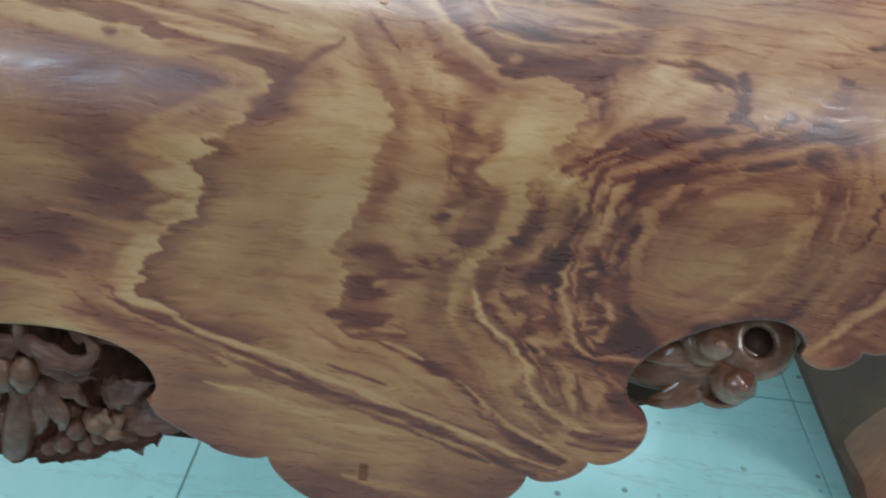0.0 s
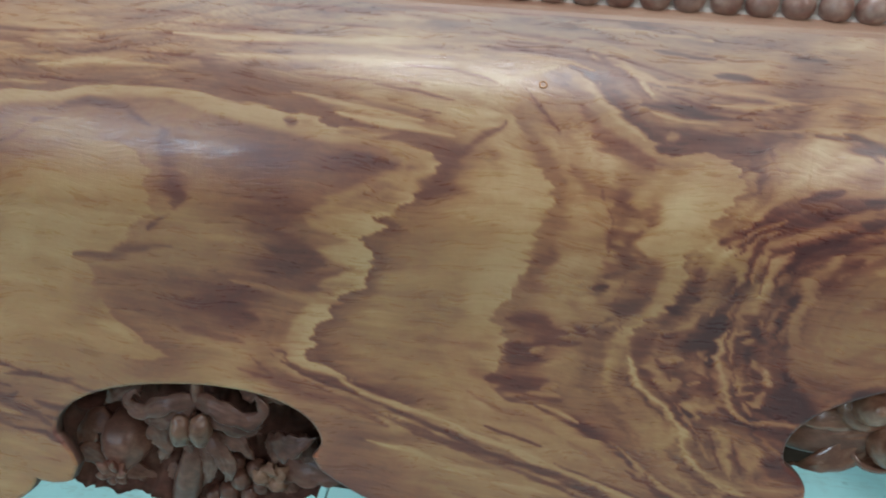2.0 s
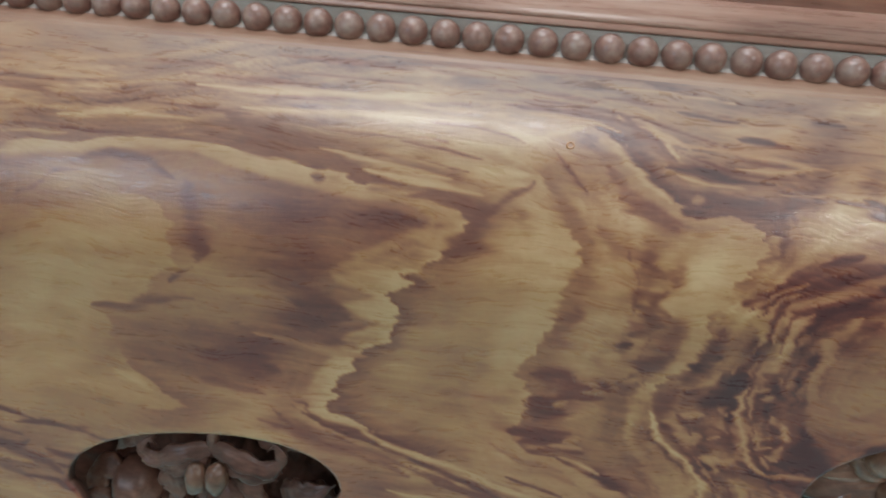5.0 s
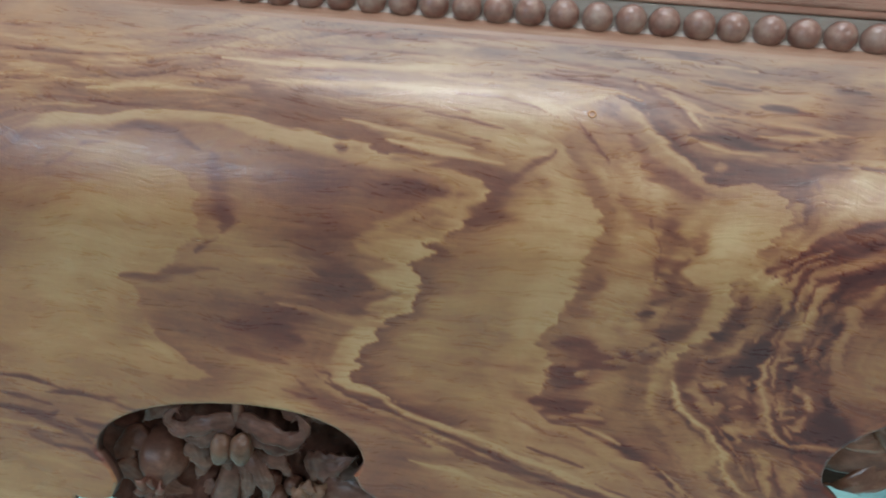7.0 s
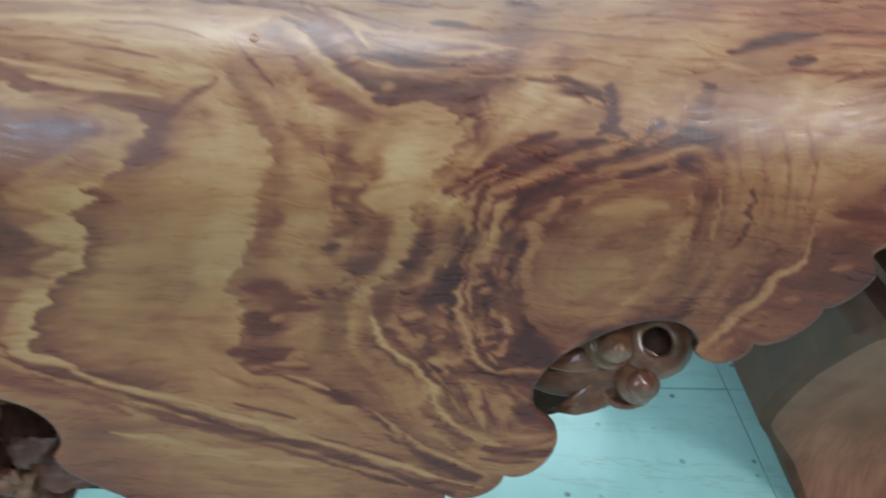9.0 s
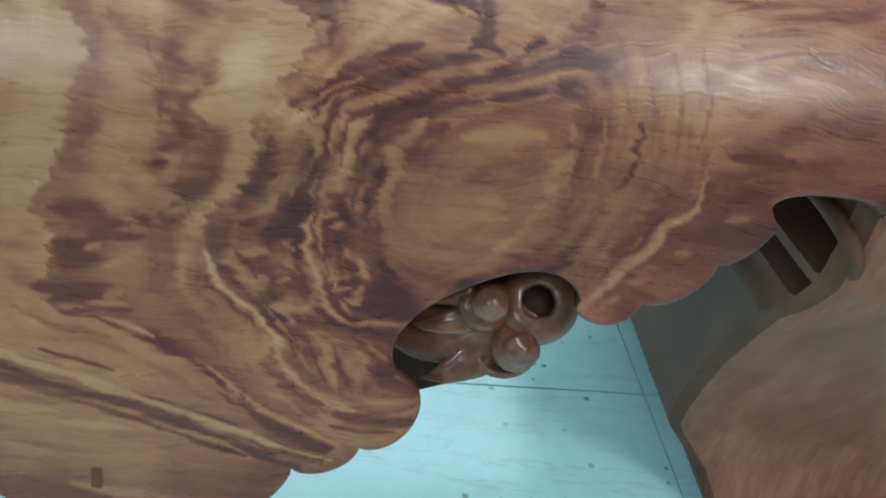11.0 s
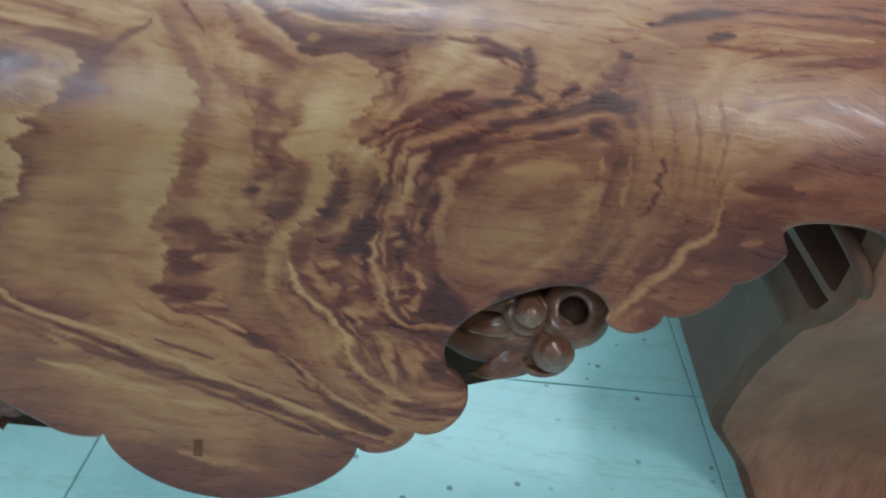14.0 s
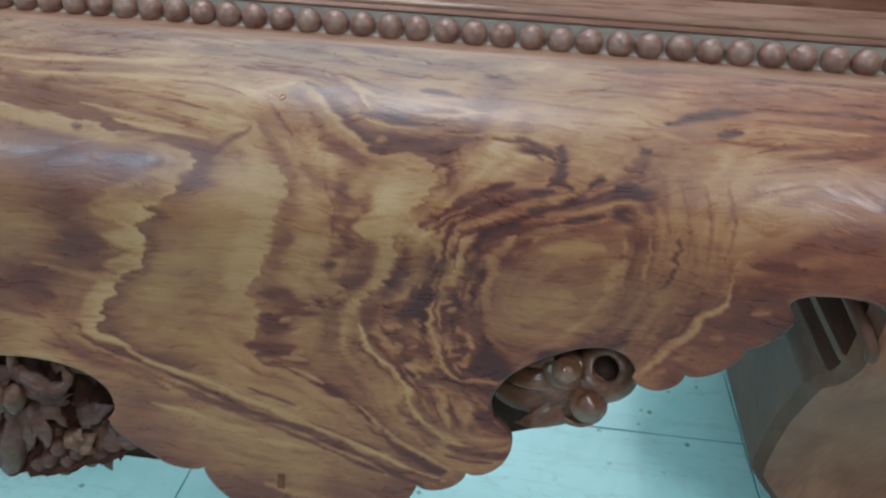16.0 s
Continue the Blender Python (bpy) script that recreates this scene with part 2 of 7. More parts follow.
# ---- the apron's form: a bellied section, run along x ----
SECTION = [(0.490, 0.3720), (0.478, 0.3450), (0.468, 0.3220), (0.459, 0.3070), (0.443, 0.2935), (0.427, 0.2810), (0.410, 0.2720),
           (0.396, 0.2655), (0.370, 0.2595), (0.345, 0.2540), (0.320, 0.2470), (0.300, 0.2405), (0.280, 0.2340), (0.250, 0.2255),
           (0.228, 0.2190), (0.200, 0.2100), (0.170, 0.1990)]
SEC_Z = np.array([z for z, y in SECTION])
SEC_Y = np.array([y for z, y in SECTION])
fine_z = np.linspace(0.17, 0.49, 321)
fine_y = np.interp(fine_z, SEC_Z[::-1], SEC_Y[::-1])
for _ in range(3):
    fine_y[8:-8] = np.convolve(fine_y, np.ones(17) / 17, "valid")

GIRTH = np.concatenate([[0.0], np.cumsum(np.hypot(np.diff(fine_z[::-1]), np.diff(fine_y[::-1])))])[::-1]


def belly(z):
    return float(np.interp(z, fine_z, fine_y))


def belly_normal(z):
    slope = (belly(z + 0.004) - belly(z - 0.004)) / 0.008
    v = Vector((0.0, -1.0, slope))
    return v.normalized()


def arc(p, q, sag, steps=None, power=2.0):
    """Points from p to q (q left out) on a bow that swells by sag to the right of the way."""
    d = Vector(q) - Vector(p)
    side = Vector((d.y, -d.x)).normalized()
    steps = steps or max(3, int(d.length / 0.0022))
    out = []
    for i in range(steps):
        w = -math.cos(math.pi * i / steps)
        h = (1 - abs(w) ** power) ** (1 / power) if power > 2 else (1 - w * w) ** 0.62
        m = (Vector(p) + Vector(q)) / 2 + d * (w / 2) + side * (sag * h)
        out.append((m.x, m.y))
    return out


def apron_outline():
    """The edge of the apron in x and z, from its top left corner down and along the scallops."""
    run = [(-1.02, 0.4838)] + [(-1.02, 0.4838 - 0.0075 * i) for i in range(1, 13)]
    cusps = [((-1.02, 0.384), (-0.84, 0.384), 0), ((-0.84, 0.384), (-0.79, 0.345), 0.004), ((-0.79, 0.345), (-0.73, 0.316), 0.01),
             ((-0.73, 0.316), (-0.66, 0.27), -0.02), ((-0.66, 0.27), (-0.6, 0.218), 0.012), ((-0.6, 0.218), (-0.566, 0.203), 0.007),
             ((-0.566, 0.203), (-0.404, 0.2005), 0.036), ((-0.404, 0.2005), (-0.378, 0.204), 0.003),
             ((-0.378, 0.204), (-0.3735, 0.214), 0), ((-0.3735, 0.214), (-0.386, 0.234), 0.002),
             ((-0.386, 0.234), (-0.2125, 0.257), -0.0355, 60, 2.2), ((-0.2125, 0.257), (-0.218, 0.247), -0.001),
             ((-0.218, 0.247), (-0.2135, 0.239), 0), ((-0.2135, 0.239), (-0.182, 0.2235), 0.001), ((-0.182, 0.2235), (-0.148, 0.2215), 0.004),
             ((-0.148, 0.2215), (0.0, 0.2315), 0.0365), ((0.0, 0.2315), (0.032, 0.245), 0.0075), ((0.032, 0.245), (0.0575, 0.276), 0.0115),
             ((0.0575, 0.276), (0.0465, 0.285), 0.001), ((0.0465, 0.285), (0.1285, 0.327), -0.025, 44, 2.35), ((0.1285, 0.327), (0.127, 0.323), 0),
             ((0.127, 0.323), (0.158, 0.328), 0.0095), ((0.158, 0.328), (0.19, 0.349), 0.007), ((0.19, 0.349), (0.213, 0.37), 0.0045),
             ((0.213, 0.37), (0.2085, 0.378), 0), ((0.2085, 0.378), (0.26, 0.3785), -0.0075, 20, 2.2), ((0.26, 0.3785), (0.42, 0.384), 0)]
    for p, q, sag, *more in cusps:
        run += arc(p, q, sag, *more)
    run += [(0.42, 0.384 + 0.0075 * i) for i in range(13)] + [(0.42, 0.4838)]
    count = 480
    run += [(0.42 - 1.44 * i / count, 0.4838) for i in range(1, count)]
    return [Vector(p) for p in run]


from mathutils import geometry  # noqa: E402


def inset(loop, r):
    """The loop drawn in by r, its inside lying to the left of the way."""
    out = []
    for i, p in enumerate(loop):
        d = (loop[(i + 1) % len(loop)] - loop[i - 1])
        d = d.normalized() if d.length > 1e-9 else Vector((1, 0))
        out.append(p + Vector((-d.y, d.x)) * r)
    return out


def on_belly(p, depth):
    n = belly_normal(p.y)
    return Vector((p.x, belly(p.y), p.y)) - n * depth


# ---- the figure of the apron's wood, drawn over (length, girth): heartwood tones, growth edges, streaks ----
TONES, EDGES, STREAKS, RINGS = [], [], [], []


def heartwood(samples):
    """Places with the wood's tone (0 dark, 1 pale) and redness there."""
    TONES.extend(samples)


def growth_edge(points, west, east, blur=0.0008):
    """A sharp line between two years' growth; each side has a tone, a redness, a depth in metres and a strength."""
    EDGES.append((points, west, east, blur))


def streak(tone, red, width, points):
    """A torn streak of darker or paler wood."""
    STREAKS.append((tone, red, width, points, 1.0))


def grain_line(level, points):
    """Part of the growth ring of that number, by which the fine lines run."""
    RINGS.extend((u, v, level) for u, v in points)


def knot(tone, red, width, points):
    """A small clean-edged pin knot."""
    STREAKS.append((tone, red, width, points, 0.0))


grain_line(0.3, [(-0.174, 0.328), (-0.156, 0.33), (-0.135, 0.33), (-0.114, 0.333), (-0.095, 0.339), (-0.076, 0.345), (-0.052, 0.346), (-0.03, 0.348), (-0.013, 0.34)])
grain_line(1.0, [(-0.412, 0.14), (-0.392, 0.131), (-0.369, 0.121), (-0.34, 0.115), (-0.317, 0.12), (-0.311, 0.136), (-0.312, 0.153), (-0.326, 0.176), (-0.361, 0.191), (-0.349, 0.204), (-0.353, 0.227), (-0.329, 0.241), (-0.371, 0.26), (-0.404, 0.261), (-0.426, 0.26)])
grain_line(1.0, [(-0.174, 0.276), (-0.145, 0.28), (-0.116, 0.285), (-0.086, 0.29), (-0.056, 0.295), (-0.026, 0.306), (-0.005, 0.317), (-0.255, 0.25), (-0.227, 0.263), (-0.276, 0.248), (-0.307, 0.256)])
grain_line(2.0, [(-0.414, 0.106), (-0.382, 0.1), (-0.349, 0.095), (-0.317, 0.094), (-0.291, 0.097), (-0.272, 0.101), (-0.247, 0.106), (-0.222, 0.108), (-0.188, 0.113), (-0.171, 0.121), (-0.176, 0.128), (-0.198, 0.142), (-0.216, 0.149), (-0.224, 0.157), (-0.215, 0.165), (-0.206, 0.172), (-0.212, 0.185), (-0.223, 0.204), (-0.23, 0.217), (-0.235, 0.23), (-0.228, 0.239), (-0.222, 0.245), (-0.2145, 0.2462), (-0.2, 0.2515), (-0.183, 0.2565), (-0.167, 0.2605), (-0.131, 0.2685), (-0.104, 0.2755), (-0.069, 0.2835), (-0.038, 0.2905), (-0.008, 0.2985), (0.022, 0.3055)])
grain_line(3.0, [(-0.415, 0.1), (-0.382, 0.096), (-0.35, 0.092), (-0.318, 0.09), (-0.286, 0.091), (-0.255, 0.093), (-0.236, 0.096), (-0.22, 0.097), (-0.215, 0.102), (-0.192, 0.101), (-0.177, 0.102), (-0.187, 0.109), (-0.17, 0.11), (-0.159, 0.114), (-0.151, 0.118), (-0.158, 0.126), (-0.154, 0.131), (-0.168, 0.141), (-0.179, 0.15), (-0.176, 0.155), (-0.191, 0.162), (-0.182, 0.172), (-0.185, 0.182), (-0.195, 0.193), (-0.205, 0.202), (-0.208, 0.212), (-0.218, 0.223), (-0.224, 0.238), (-0.213, 0.243), (-0.199, 0.249), (-0.183, 0.254), (-0.167, 0.258), (-0.131, 0.266), (-0.104, 0.273), (-0.069, 0.281), (-0.038, 0.288), (-0.008, 0.296), (0.023, 0.303)])
grain_line(4.0, [(-0.292, 0.076), (-0.254, 0.073), (-0.215, 0.073), (-0.177, 0.075), (-0.146, 0.079), (-0.127, 0.085), (-0.116, 0.096), (-0.109, 0.104), (-0.098, 0.117), (-0.091, 0.132), (-0.097, 0.145), (-0.098, 0.152), (-0.096, 0.162), (-0.101, 0.174), (-0.11, 0.191), (-0.114, 0.201), (-0.111, 0.208), (-0.114, 0.218), (-0.112, 0.23), (-0.12, 0.238), (-0.112, 0.245), (-0.101, 0.248), (-0.085, 0.248), (-0.07, 0.254), (-0.055, 0.26), (-0.039, 0.271), (-0.023, 0.283), (-0.0, 0.293), (0.021, 0.302)])
grain_line(5.0, [(-0.186, 0.049), (-0.147, 0.049), (-0.109, 0.051), (-0.088, 0.06), (-0.071, 0.073), (-0.062, 0.085), (-0.046, 0.099), (-0.034, 0.101), (-0.015, 0.101), (-0.004, 0.106), (0.003, 0.117), (-0.004, 0.132), (-0.016, 0.144), (-0.022, 0.154), (-0.023, 0.165), (-0.026, 0.176), (-0.039, 0.186), (-0.049, 0.198), (-0.045, 0.213), (-0.04, 0.228), (-0.024, 0.238), (-0.01, 0.251), (-0.002, 0.262), (0.011, 0.276), (0.026, 0.285), (0.042, 0.287)])
grain_line(5.0, [(0.229, 0.094), (0.199, 0.104), (0.182, 0.116), (0.173, 0.133), (0.172, 0.152), (0.171, 0.17), (0.155, 0.183), (0.144, 0.199), (0.131, 0.222)])
grain_line(6.0, [(0.115, 0.104), (0.087, 0.114), (0.058, 0.12), (0.032, 0.125), (0.011, 0.136), (0.007, 0.151), (0.004, 0.169), (0.001, 0.184), (0.003, 0.199), (0.011, 0.217), (0.018, 0.231), (0.029, 0.237)])
grain_line(6.0, [(0.125, 0.095), (0.137, 0.114), (0.142, 0.136), (0.141, 0.156), (0.134, 0.178), (0.121, 0.203)])
grain_line(7.0, [(0.109, 0.122), (0.076, 0.13), (0.052, 0.138), (0.036, 0.151), (0.031, 0.166), (0.031, 0.184), (0.033, 0.203), (0.04, 0.218), (0.054, 0.223), (0.071, 0.21), (0.088, 0.197), (0.102, 0.179), (0.109, 0.157), (0.113, 0.139)])
grain_line(8.2, [(0.066, 0.162), (0.084, 0.146), (0.055, 0.185)])
grain_line(0.55, [(-0.394, 0.164), (-0.379, 0.216), (-0.413, 0.206), (-0.345, 0.148), (-0.156, 0.301), (-0.097, 0.309), (-0.049, 0.317)])
grain_line(5.6, [(-0.053, 0.056), (0.035, 0.06), (0.119, 0.075), (0.07, 0.076)])
grain_line(4.3, [(0.204, 0.145), (0.191, 0.175), (0.165, 0.207), (0.233, 0.136), (0.208, 0.179)])
grain_line(1.5, [(-0.272, 0.133), (-0.243, 0.182), (-0.288, 0.174), (-0.22, 0.127), (-0.259, 0.216)])
grain_line(3.4, [(-0.157, 0.158), (-0.147, 0.195), (-0.171, 0.221), (-0.124, 0.13)])
grain_line(4.5, [(-0.071, 0.125), (-0.058, 0.147), (-0.079, 0.179), (-0.061, 0.207)])
grain_line(3.5, [(-0.15, 0.236), (-0.182, 0.236), (-0.13, 0.247), (-0.1, 0.258), (-0.165, 0.246), (-0.2, 0.236)])
grain_line(0.7, [(-0.3, 0.264), (-0.27, 0.26), (-0.24, 0.272), (-0.34, 0.27), (-0.4, 0.278), (-0.2, 0.282)])
grain_line(0.62, [(-0.385, 0.3), (-0.405, 0.29), (-0.425, 0.3), (-0.375, 0.285), (-0.44, 0.315), (-0.4, 0.32), (-0.47, 0.3), (-0.36, 0.28), (-0.19, 0.31), (-0.215, 0.295)])
grain_line(1.45, [(-0.29, 0.234), (-0.25, 0.234), (-0.31, 0.222), (-0.26, 0.242)])
heartwood([(-0.379, 0.145, 0.65, 0.1), (-0.345, 0.147, 0.67, 0.1), (-0.401, 0.218, 0.63, 0.05), (-0.369, 0.228, 0.65, 0.05), (-0.378, 0.204, 0.63, 0.05), (-0.406, 0.175, 0.63, 0.1), (-0.346, 0.122, 0.69, 0.1), (-0.329, 0.133, 0.67, 0.1), (-0.337, 0.166, 0.67, 0.1), (-0.392, 0.126, 0.55, 0.2), (-0.332, 0.104, 0.45, 0.25), (-0.275, 0.133, 0.42, 0.2), (-0.251, 0.121, 0.38, 0.15), (-0.220, 0.123, 0.36, 0.15), (-0.196, 0.120, 0.36, 0.2), (-0.231, 0.143, 0.36, 0.3), (-0.275, 0.158, 0.55, 0.2), (-0.259, 0.173, 0.44, 0.2), (-0.230, 0.172, 0.32, 0.25), (-0.243, 0.188, 0.28, 0.35)])
heartwood([(-0.269, 0.206, 0.3, 0.4), (-0.282, 0.186, 0.51, 0.2), (-0.316, 0.213, 0.42, 0.2), (-0.333, 0.208, 0.42, 0.2), (-0.307, 0.233, 0.42, 0.25), (-0.272, 0.225, 0.36, 0.45), (-0.249, 0.210, 0.38, 0.45), (-0.249, 0.232, 0.4, 0.45), (-0.283, 0.244, 0.59, 0.15), (-0.307, 0.252, 0.52, 0.1), (-0.241, 0.253, 0.42, 0.4), (-0.201, 0.261, 0.48, 0.35), (-0.229, 0.211, 0.55, 0.3), (-0.212, 0.150, 0.65, 0.15), (-0.335, 0.245, 0.59, 0.1), (-0.371, 0.251, 0.52, 0.1), (-0.130, 0.124, 0.67, 0.1), (-0.143, 0.141, 0.63, 0.12), (-0.149, 0.168, 0.6, 0.15), (-0.160, 0.190, 0.56, 0.12)])
heartwood([(-0.183, 0.218, 0.63, 0.05), (-0.164, 0.226, 0.62, 0.08), (-0.126, 0.164, 0.65, 0.1), (-0.129, 0.192, 0.67, 0.1), (-0.143, 0.237, 0.56, 0.15), (-0.113, 0.119, 0.73, 0.05), (-0.113, 0.143, 0.69, 0.08), (-0.165, 0.251, 0.47, 0.25), (-0.140, 0.114, 0.45, 0.15), (-0.197, 0.067, 0.72, 0.08), (-0.135, 0.081, 0.77, 0.08), (-0.226, 0.077, 0.64, 0.15), (-0.169, 0.093, 0.62, 0.2), (-0.257, 0.078, 0.62, 0.19), (-0.209, 0.089, 0.58, 0.24), (-0.154, 0.098, 0.64, 0.15), (-0.090, 0.096, 0.62, 0.35), (-0.072, 0.129, 0.62, 0.2), (-0.083, 0.152, 0.63, 0.25), (-0.065, 0.114, 0.64, 0.2)])
heartwood([(-0.094, 0.180, 0.65, 0.25), (-0.083, 0.081, 0.57, 0.33), (-0.051, 0.115, 0.63, 0.18), (-0.024, 0.112, 0.66, 0.14), (-0.035, 0.133, 0.64, 0.1), (-0.045, 0.153, 0.56, 0.1), (-0.107, 0.068, 0.65, 0.11), (-0.387, 0.076, 0.59, 0.22), (-0.324, 0.065, 0.52, 0.23), (-0.232, 0.046, 0.5, 0.18), (-0.141, 0.034, 0.5, 0.18), (-0.050, 0.031, 0.46, 0.2), (0.022, 0.033, 0.5, 0.24), (0.006, 0.080, 0.54, 0.32), (0.034, 0.067, 0.52, 0.27), (-0.022, 0.061, 0.52, 0.16), (-0.065, 0.059, 0.6, 0.12), (-0.012, 0.088, 0.57, 0.33)])
heartwood([(-0.083, 0.154, 0.65, 0.25), (-0.074, 0.172, 0.62, 0.2), (-0.086, 0.186, 0.65, 0.2), (-0.103, 0.201, 0.51, 0.4), (-0.079, 0.198, 0.5, 0.3), (-0.091, 0.212, 0.38, 0.6), (-0.099, 0.224, 0.4, 0.45), (-0.079, 0.216, 0.55, 0.2), (-0.066, 0.225, 0.5, 0.1), (-0.058, 0.234, 0.52, 0.2), (-0.076, 0.237, 0.5, 0.25), (-0.038, 0.160, 0.4, 0.3), (-0.041, 0.170, 0.38, 0.35), (-0.043, 0.180, 0.34, 0.35), (-0.032, 0.199, 0.5, 0.3), (-0.034, 0.218, 0.42, 0.35), (-0.010, 0.157, 0.58, 0.05), (-0.005, 0.163, 0.58, 0.05), (0.009, 0.159, 0.52, 0.1), (0.016, 0.153, 0.54, 0.05)])
heartwood([(0.015, 0.173, 0.5, 0.45), (0.018, 0.182, 0.42, 0.6), (0.006, 0.187, 0.42, 0.5), (0.013, 0.204, 0.4, 0.6), (-0.006, 0.212, 0.4, 0.5), (0.019, 0.217, 0.45, 0.5), (0.034, 0.209, 0.42, 0.5), (0.045, 0.195, 0.5, 0.35), (0.041, 0.227, 0.28, 0.8), (0.023, 0.257, 0.45, 0.25), (0.038, 0.250, 0.48, 0.4), (0.050, 0.260, 0.35, 0.7), (0.013, 0.259, 0.47, 0.2), (0.036, 0.282, 0.5, 0.45), (0.005, 0.286, 0.51, 0.3), (0.027, 0.294, 0.51, 0.3), (-0.045, 0.252, 0.47, 0.4), (-0.031, 0.264, 0.47, 0.4), (-0.019, 0.251, 0.52, 0.15), (-0.033, 0.237, 0.52, 0.2)])
heartwood([(0.080, 0.145, 0.56, 0.22), (0.072, 0.158, 0.52, 0.3), (0.070, 0.178, 0.46, 0.32), (0.055, 0.178, 0.47, 0.32), (0.053, 0.204, 0.5, 0.35), (0.082, 0.190, 0.5, 0.33), (0.091, 0.156, 0.52, 0.35), (0.098, 0.138, 0.47, 0.38), (0.108, 0.141, 0.46, 0.35), (0.104, 0.174, 0.48, 0.35), (0.094, 0.199, 0.45, 0.45), (0.071, 0.205, 0.46, 0.45), (0.063, 0.147, 0.53, 0.28), (0.040, 0.136, 0.32, 0.85), (0.025, 0.133, 0.44, 0.6), (0.043, 0.126, 0.46, 0.5), (0.072, 0.125, 0.5, 0.45), (0.094, 0.110, 0.55, 0.4), (0.096, 0.126, 0.46, 0.4), (0.066, 0.114, 0.56, 0.4)])
heartwood([(0.024, 0.117, 0.6, 0.3), (-0.018, 0.123, 0.74, 0.15), (-0.033, 0.132, 0.72, 0.1), (0.011, 0.131, 0.5, 0.4), (0.122, 0.135, 0.52, 0.3), (0.131, 0.158, 0.5, 0.35), (0.124, 0.172, 0.5, 0.35), (0.147, 0.137, 0.54, 0.35), (0.160, 0.154, 0.5, 0.4), (0.153, 0.165, 0.46, 0.5), (0.123, 0.190, 0.5, 0.4), (0.144, 0.182, 0.48, 0.45), (0.164, 0.122, 0.56, 0.4), (0.191, 0.097, 0.58, 0.45), (0.193, 0.119, 0.56, 0.45), (0.222, 0.139, 0.42, 0.7), (0.198, 0.144, 0.38, 0.7), (0.197, 0.160, 0.34, 0.85), (0.184, 0.188, 0.3, 0.9), (0.174, 0.200, 0.3, 0.9)])
heartwood([(0.158, 0.210, 0.42, 0.6), (0.142, 0.220, 0.44, 0.55), (0.218, 0.115, 0.45, 0.6), (0.220, 0.151, 0.36, 0.85), (-0.129, 0.249, 0.61, 0.25), (-0.103, 0.259, 0.55, 0.3), (-0.078, 0.259, 0.57, 0.25), (-0.057, 0.267, 0.56, 0.3), (-0.065, 0.277, 0.54, 0.35), (-0.130, 0.306, 0.6, 0.15), (-0.104, 0.308, 0.6, 0.15), (-0.117, 0.328, 0.56, 0.2), (-0.064, 0.316, 0.54, 0.25), (-0.077, 0.333, 0.54, 0.2), (-0.024, 0.299, 0.4, 0.45), (0.018, 0.312, 0.39, 0.55), (0.043, 0.296, 0.49, 0.4), (-0.127, 0.293, 0.6, 0.15), (-0.036, 0.325, 0.45, 0.3), (-0.015, 0.313, 0.41, 0.4)])
heartwood([(-0.420, 0.074, 0.59, 0.3), (-0.355, 0.071, 0.6, 0.28), (-0.401, 0.171, 0.67, 0.1), (-0.347, 0.158, 0.67, 0.1), (-0.423, 0.225, 0.63, 0.2), (-0.418, 0.255, 0.62, 0.1), (-0.393, 0.275, 0.55, 0.25), (-0.431, 0.297, 0.45, 0.4), (-0.384, 0.302, 0.48, 0.35), (-0.434, 0.332, 0.62, 0.1), (-0.379, 0.335, 0.58, 0.15), (-0.391, 0.130, 0.42, 0.3), (-0.419, 0.126, 0.4, 0.3), (-0.317, 0.097, 0.55, 0.3)])
heartwood([(0.084, 0.032, 0.57, 0.42), (0.135, 0.033, 0.51, 0.82), (0.185, 0.035, 0.48, 1), (0.233, 0.034, 0.48, 1), (0.118, 0.047, 0.55, 0.41), (0.214, 0.060, 0.48, 0.7), (0.167, 0.059, 0.5, 0.6), (0.032, 0.030, 0.58, 0.2), (-0.212, 0.313, 0.36, 0.5), (-0.183, 0.321, 0.36, 0.5), (-0.160, 0.326, 0.4, 0.5), (-0.234, 0.305, 0.5, 0.4), (-0.107, 0.339, 0.36, 0.4), (-0.075, 0.339, 0.4, 0.4), (-0.123, 0.334, 0.42, 0.4), (-0.268, 0.233, 0.55, 0.5), (-0.227, 0.240, 0.53, 0.6), (-0.252, 0.255, 0.62, 0.2)])
growth_edge([(-0.3472, 0.123), (-0.3318, 0.1214), (-0.3193, 0.1251), (-0.3166, 0.1323), (-0.3113, 0.1353), (-0.3151, 0.1442), (-0.3107, 0.1499), (-0.3142, 0.1554), (-0.3077, 0.1591), (-0.3174, 0.1623), (-0.3236, 0.1676), (-0.3269, 0.1765), (-0.3307, 0.1814), (-0.3393, 0.1859), (-0.3578, 0.1903), (-0.3656, 0.192), (-0.3553, 0.1956), (-0.3495, 0.2019), (-0.3524, 0.2075), (-0.3474, 0.2129)], (0.72, 0.06, 0.0086, 0.5), (0.42, 0.4, 0.0132, 0.5))
growth_edge([(-0.348, 0.2148), (-0.3438, 0.2216), (-0.3387, 0.2283), (-0.3317, 0.2328), (-0.3247, 0.2373), (-0.3194, 0.2422), (-0.3105, 0.2457), (-0.3051, 0.2475), (-0.3178, 0.252), (-0.336, 0.2533)], (0.74, 0.05, 0.0073, 0.5), (0.36, 0.45, 0.0099, 0.7))
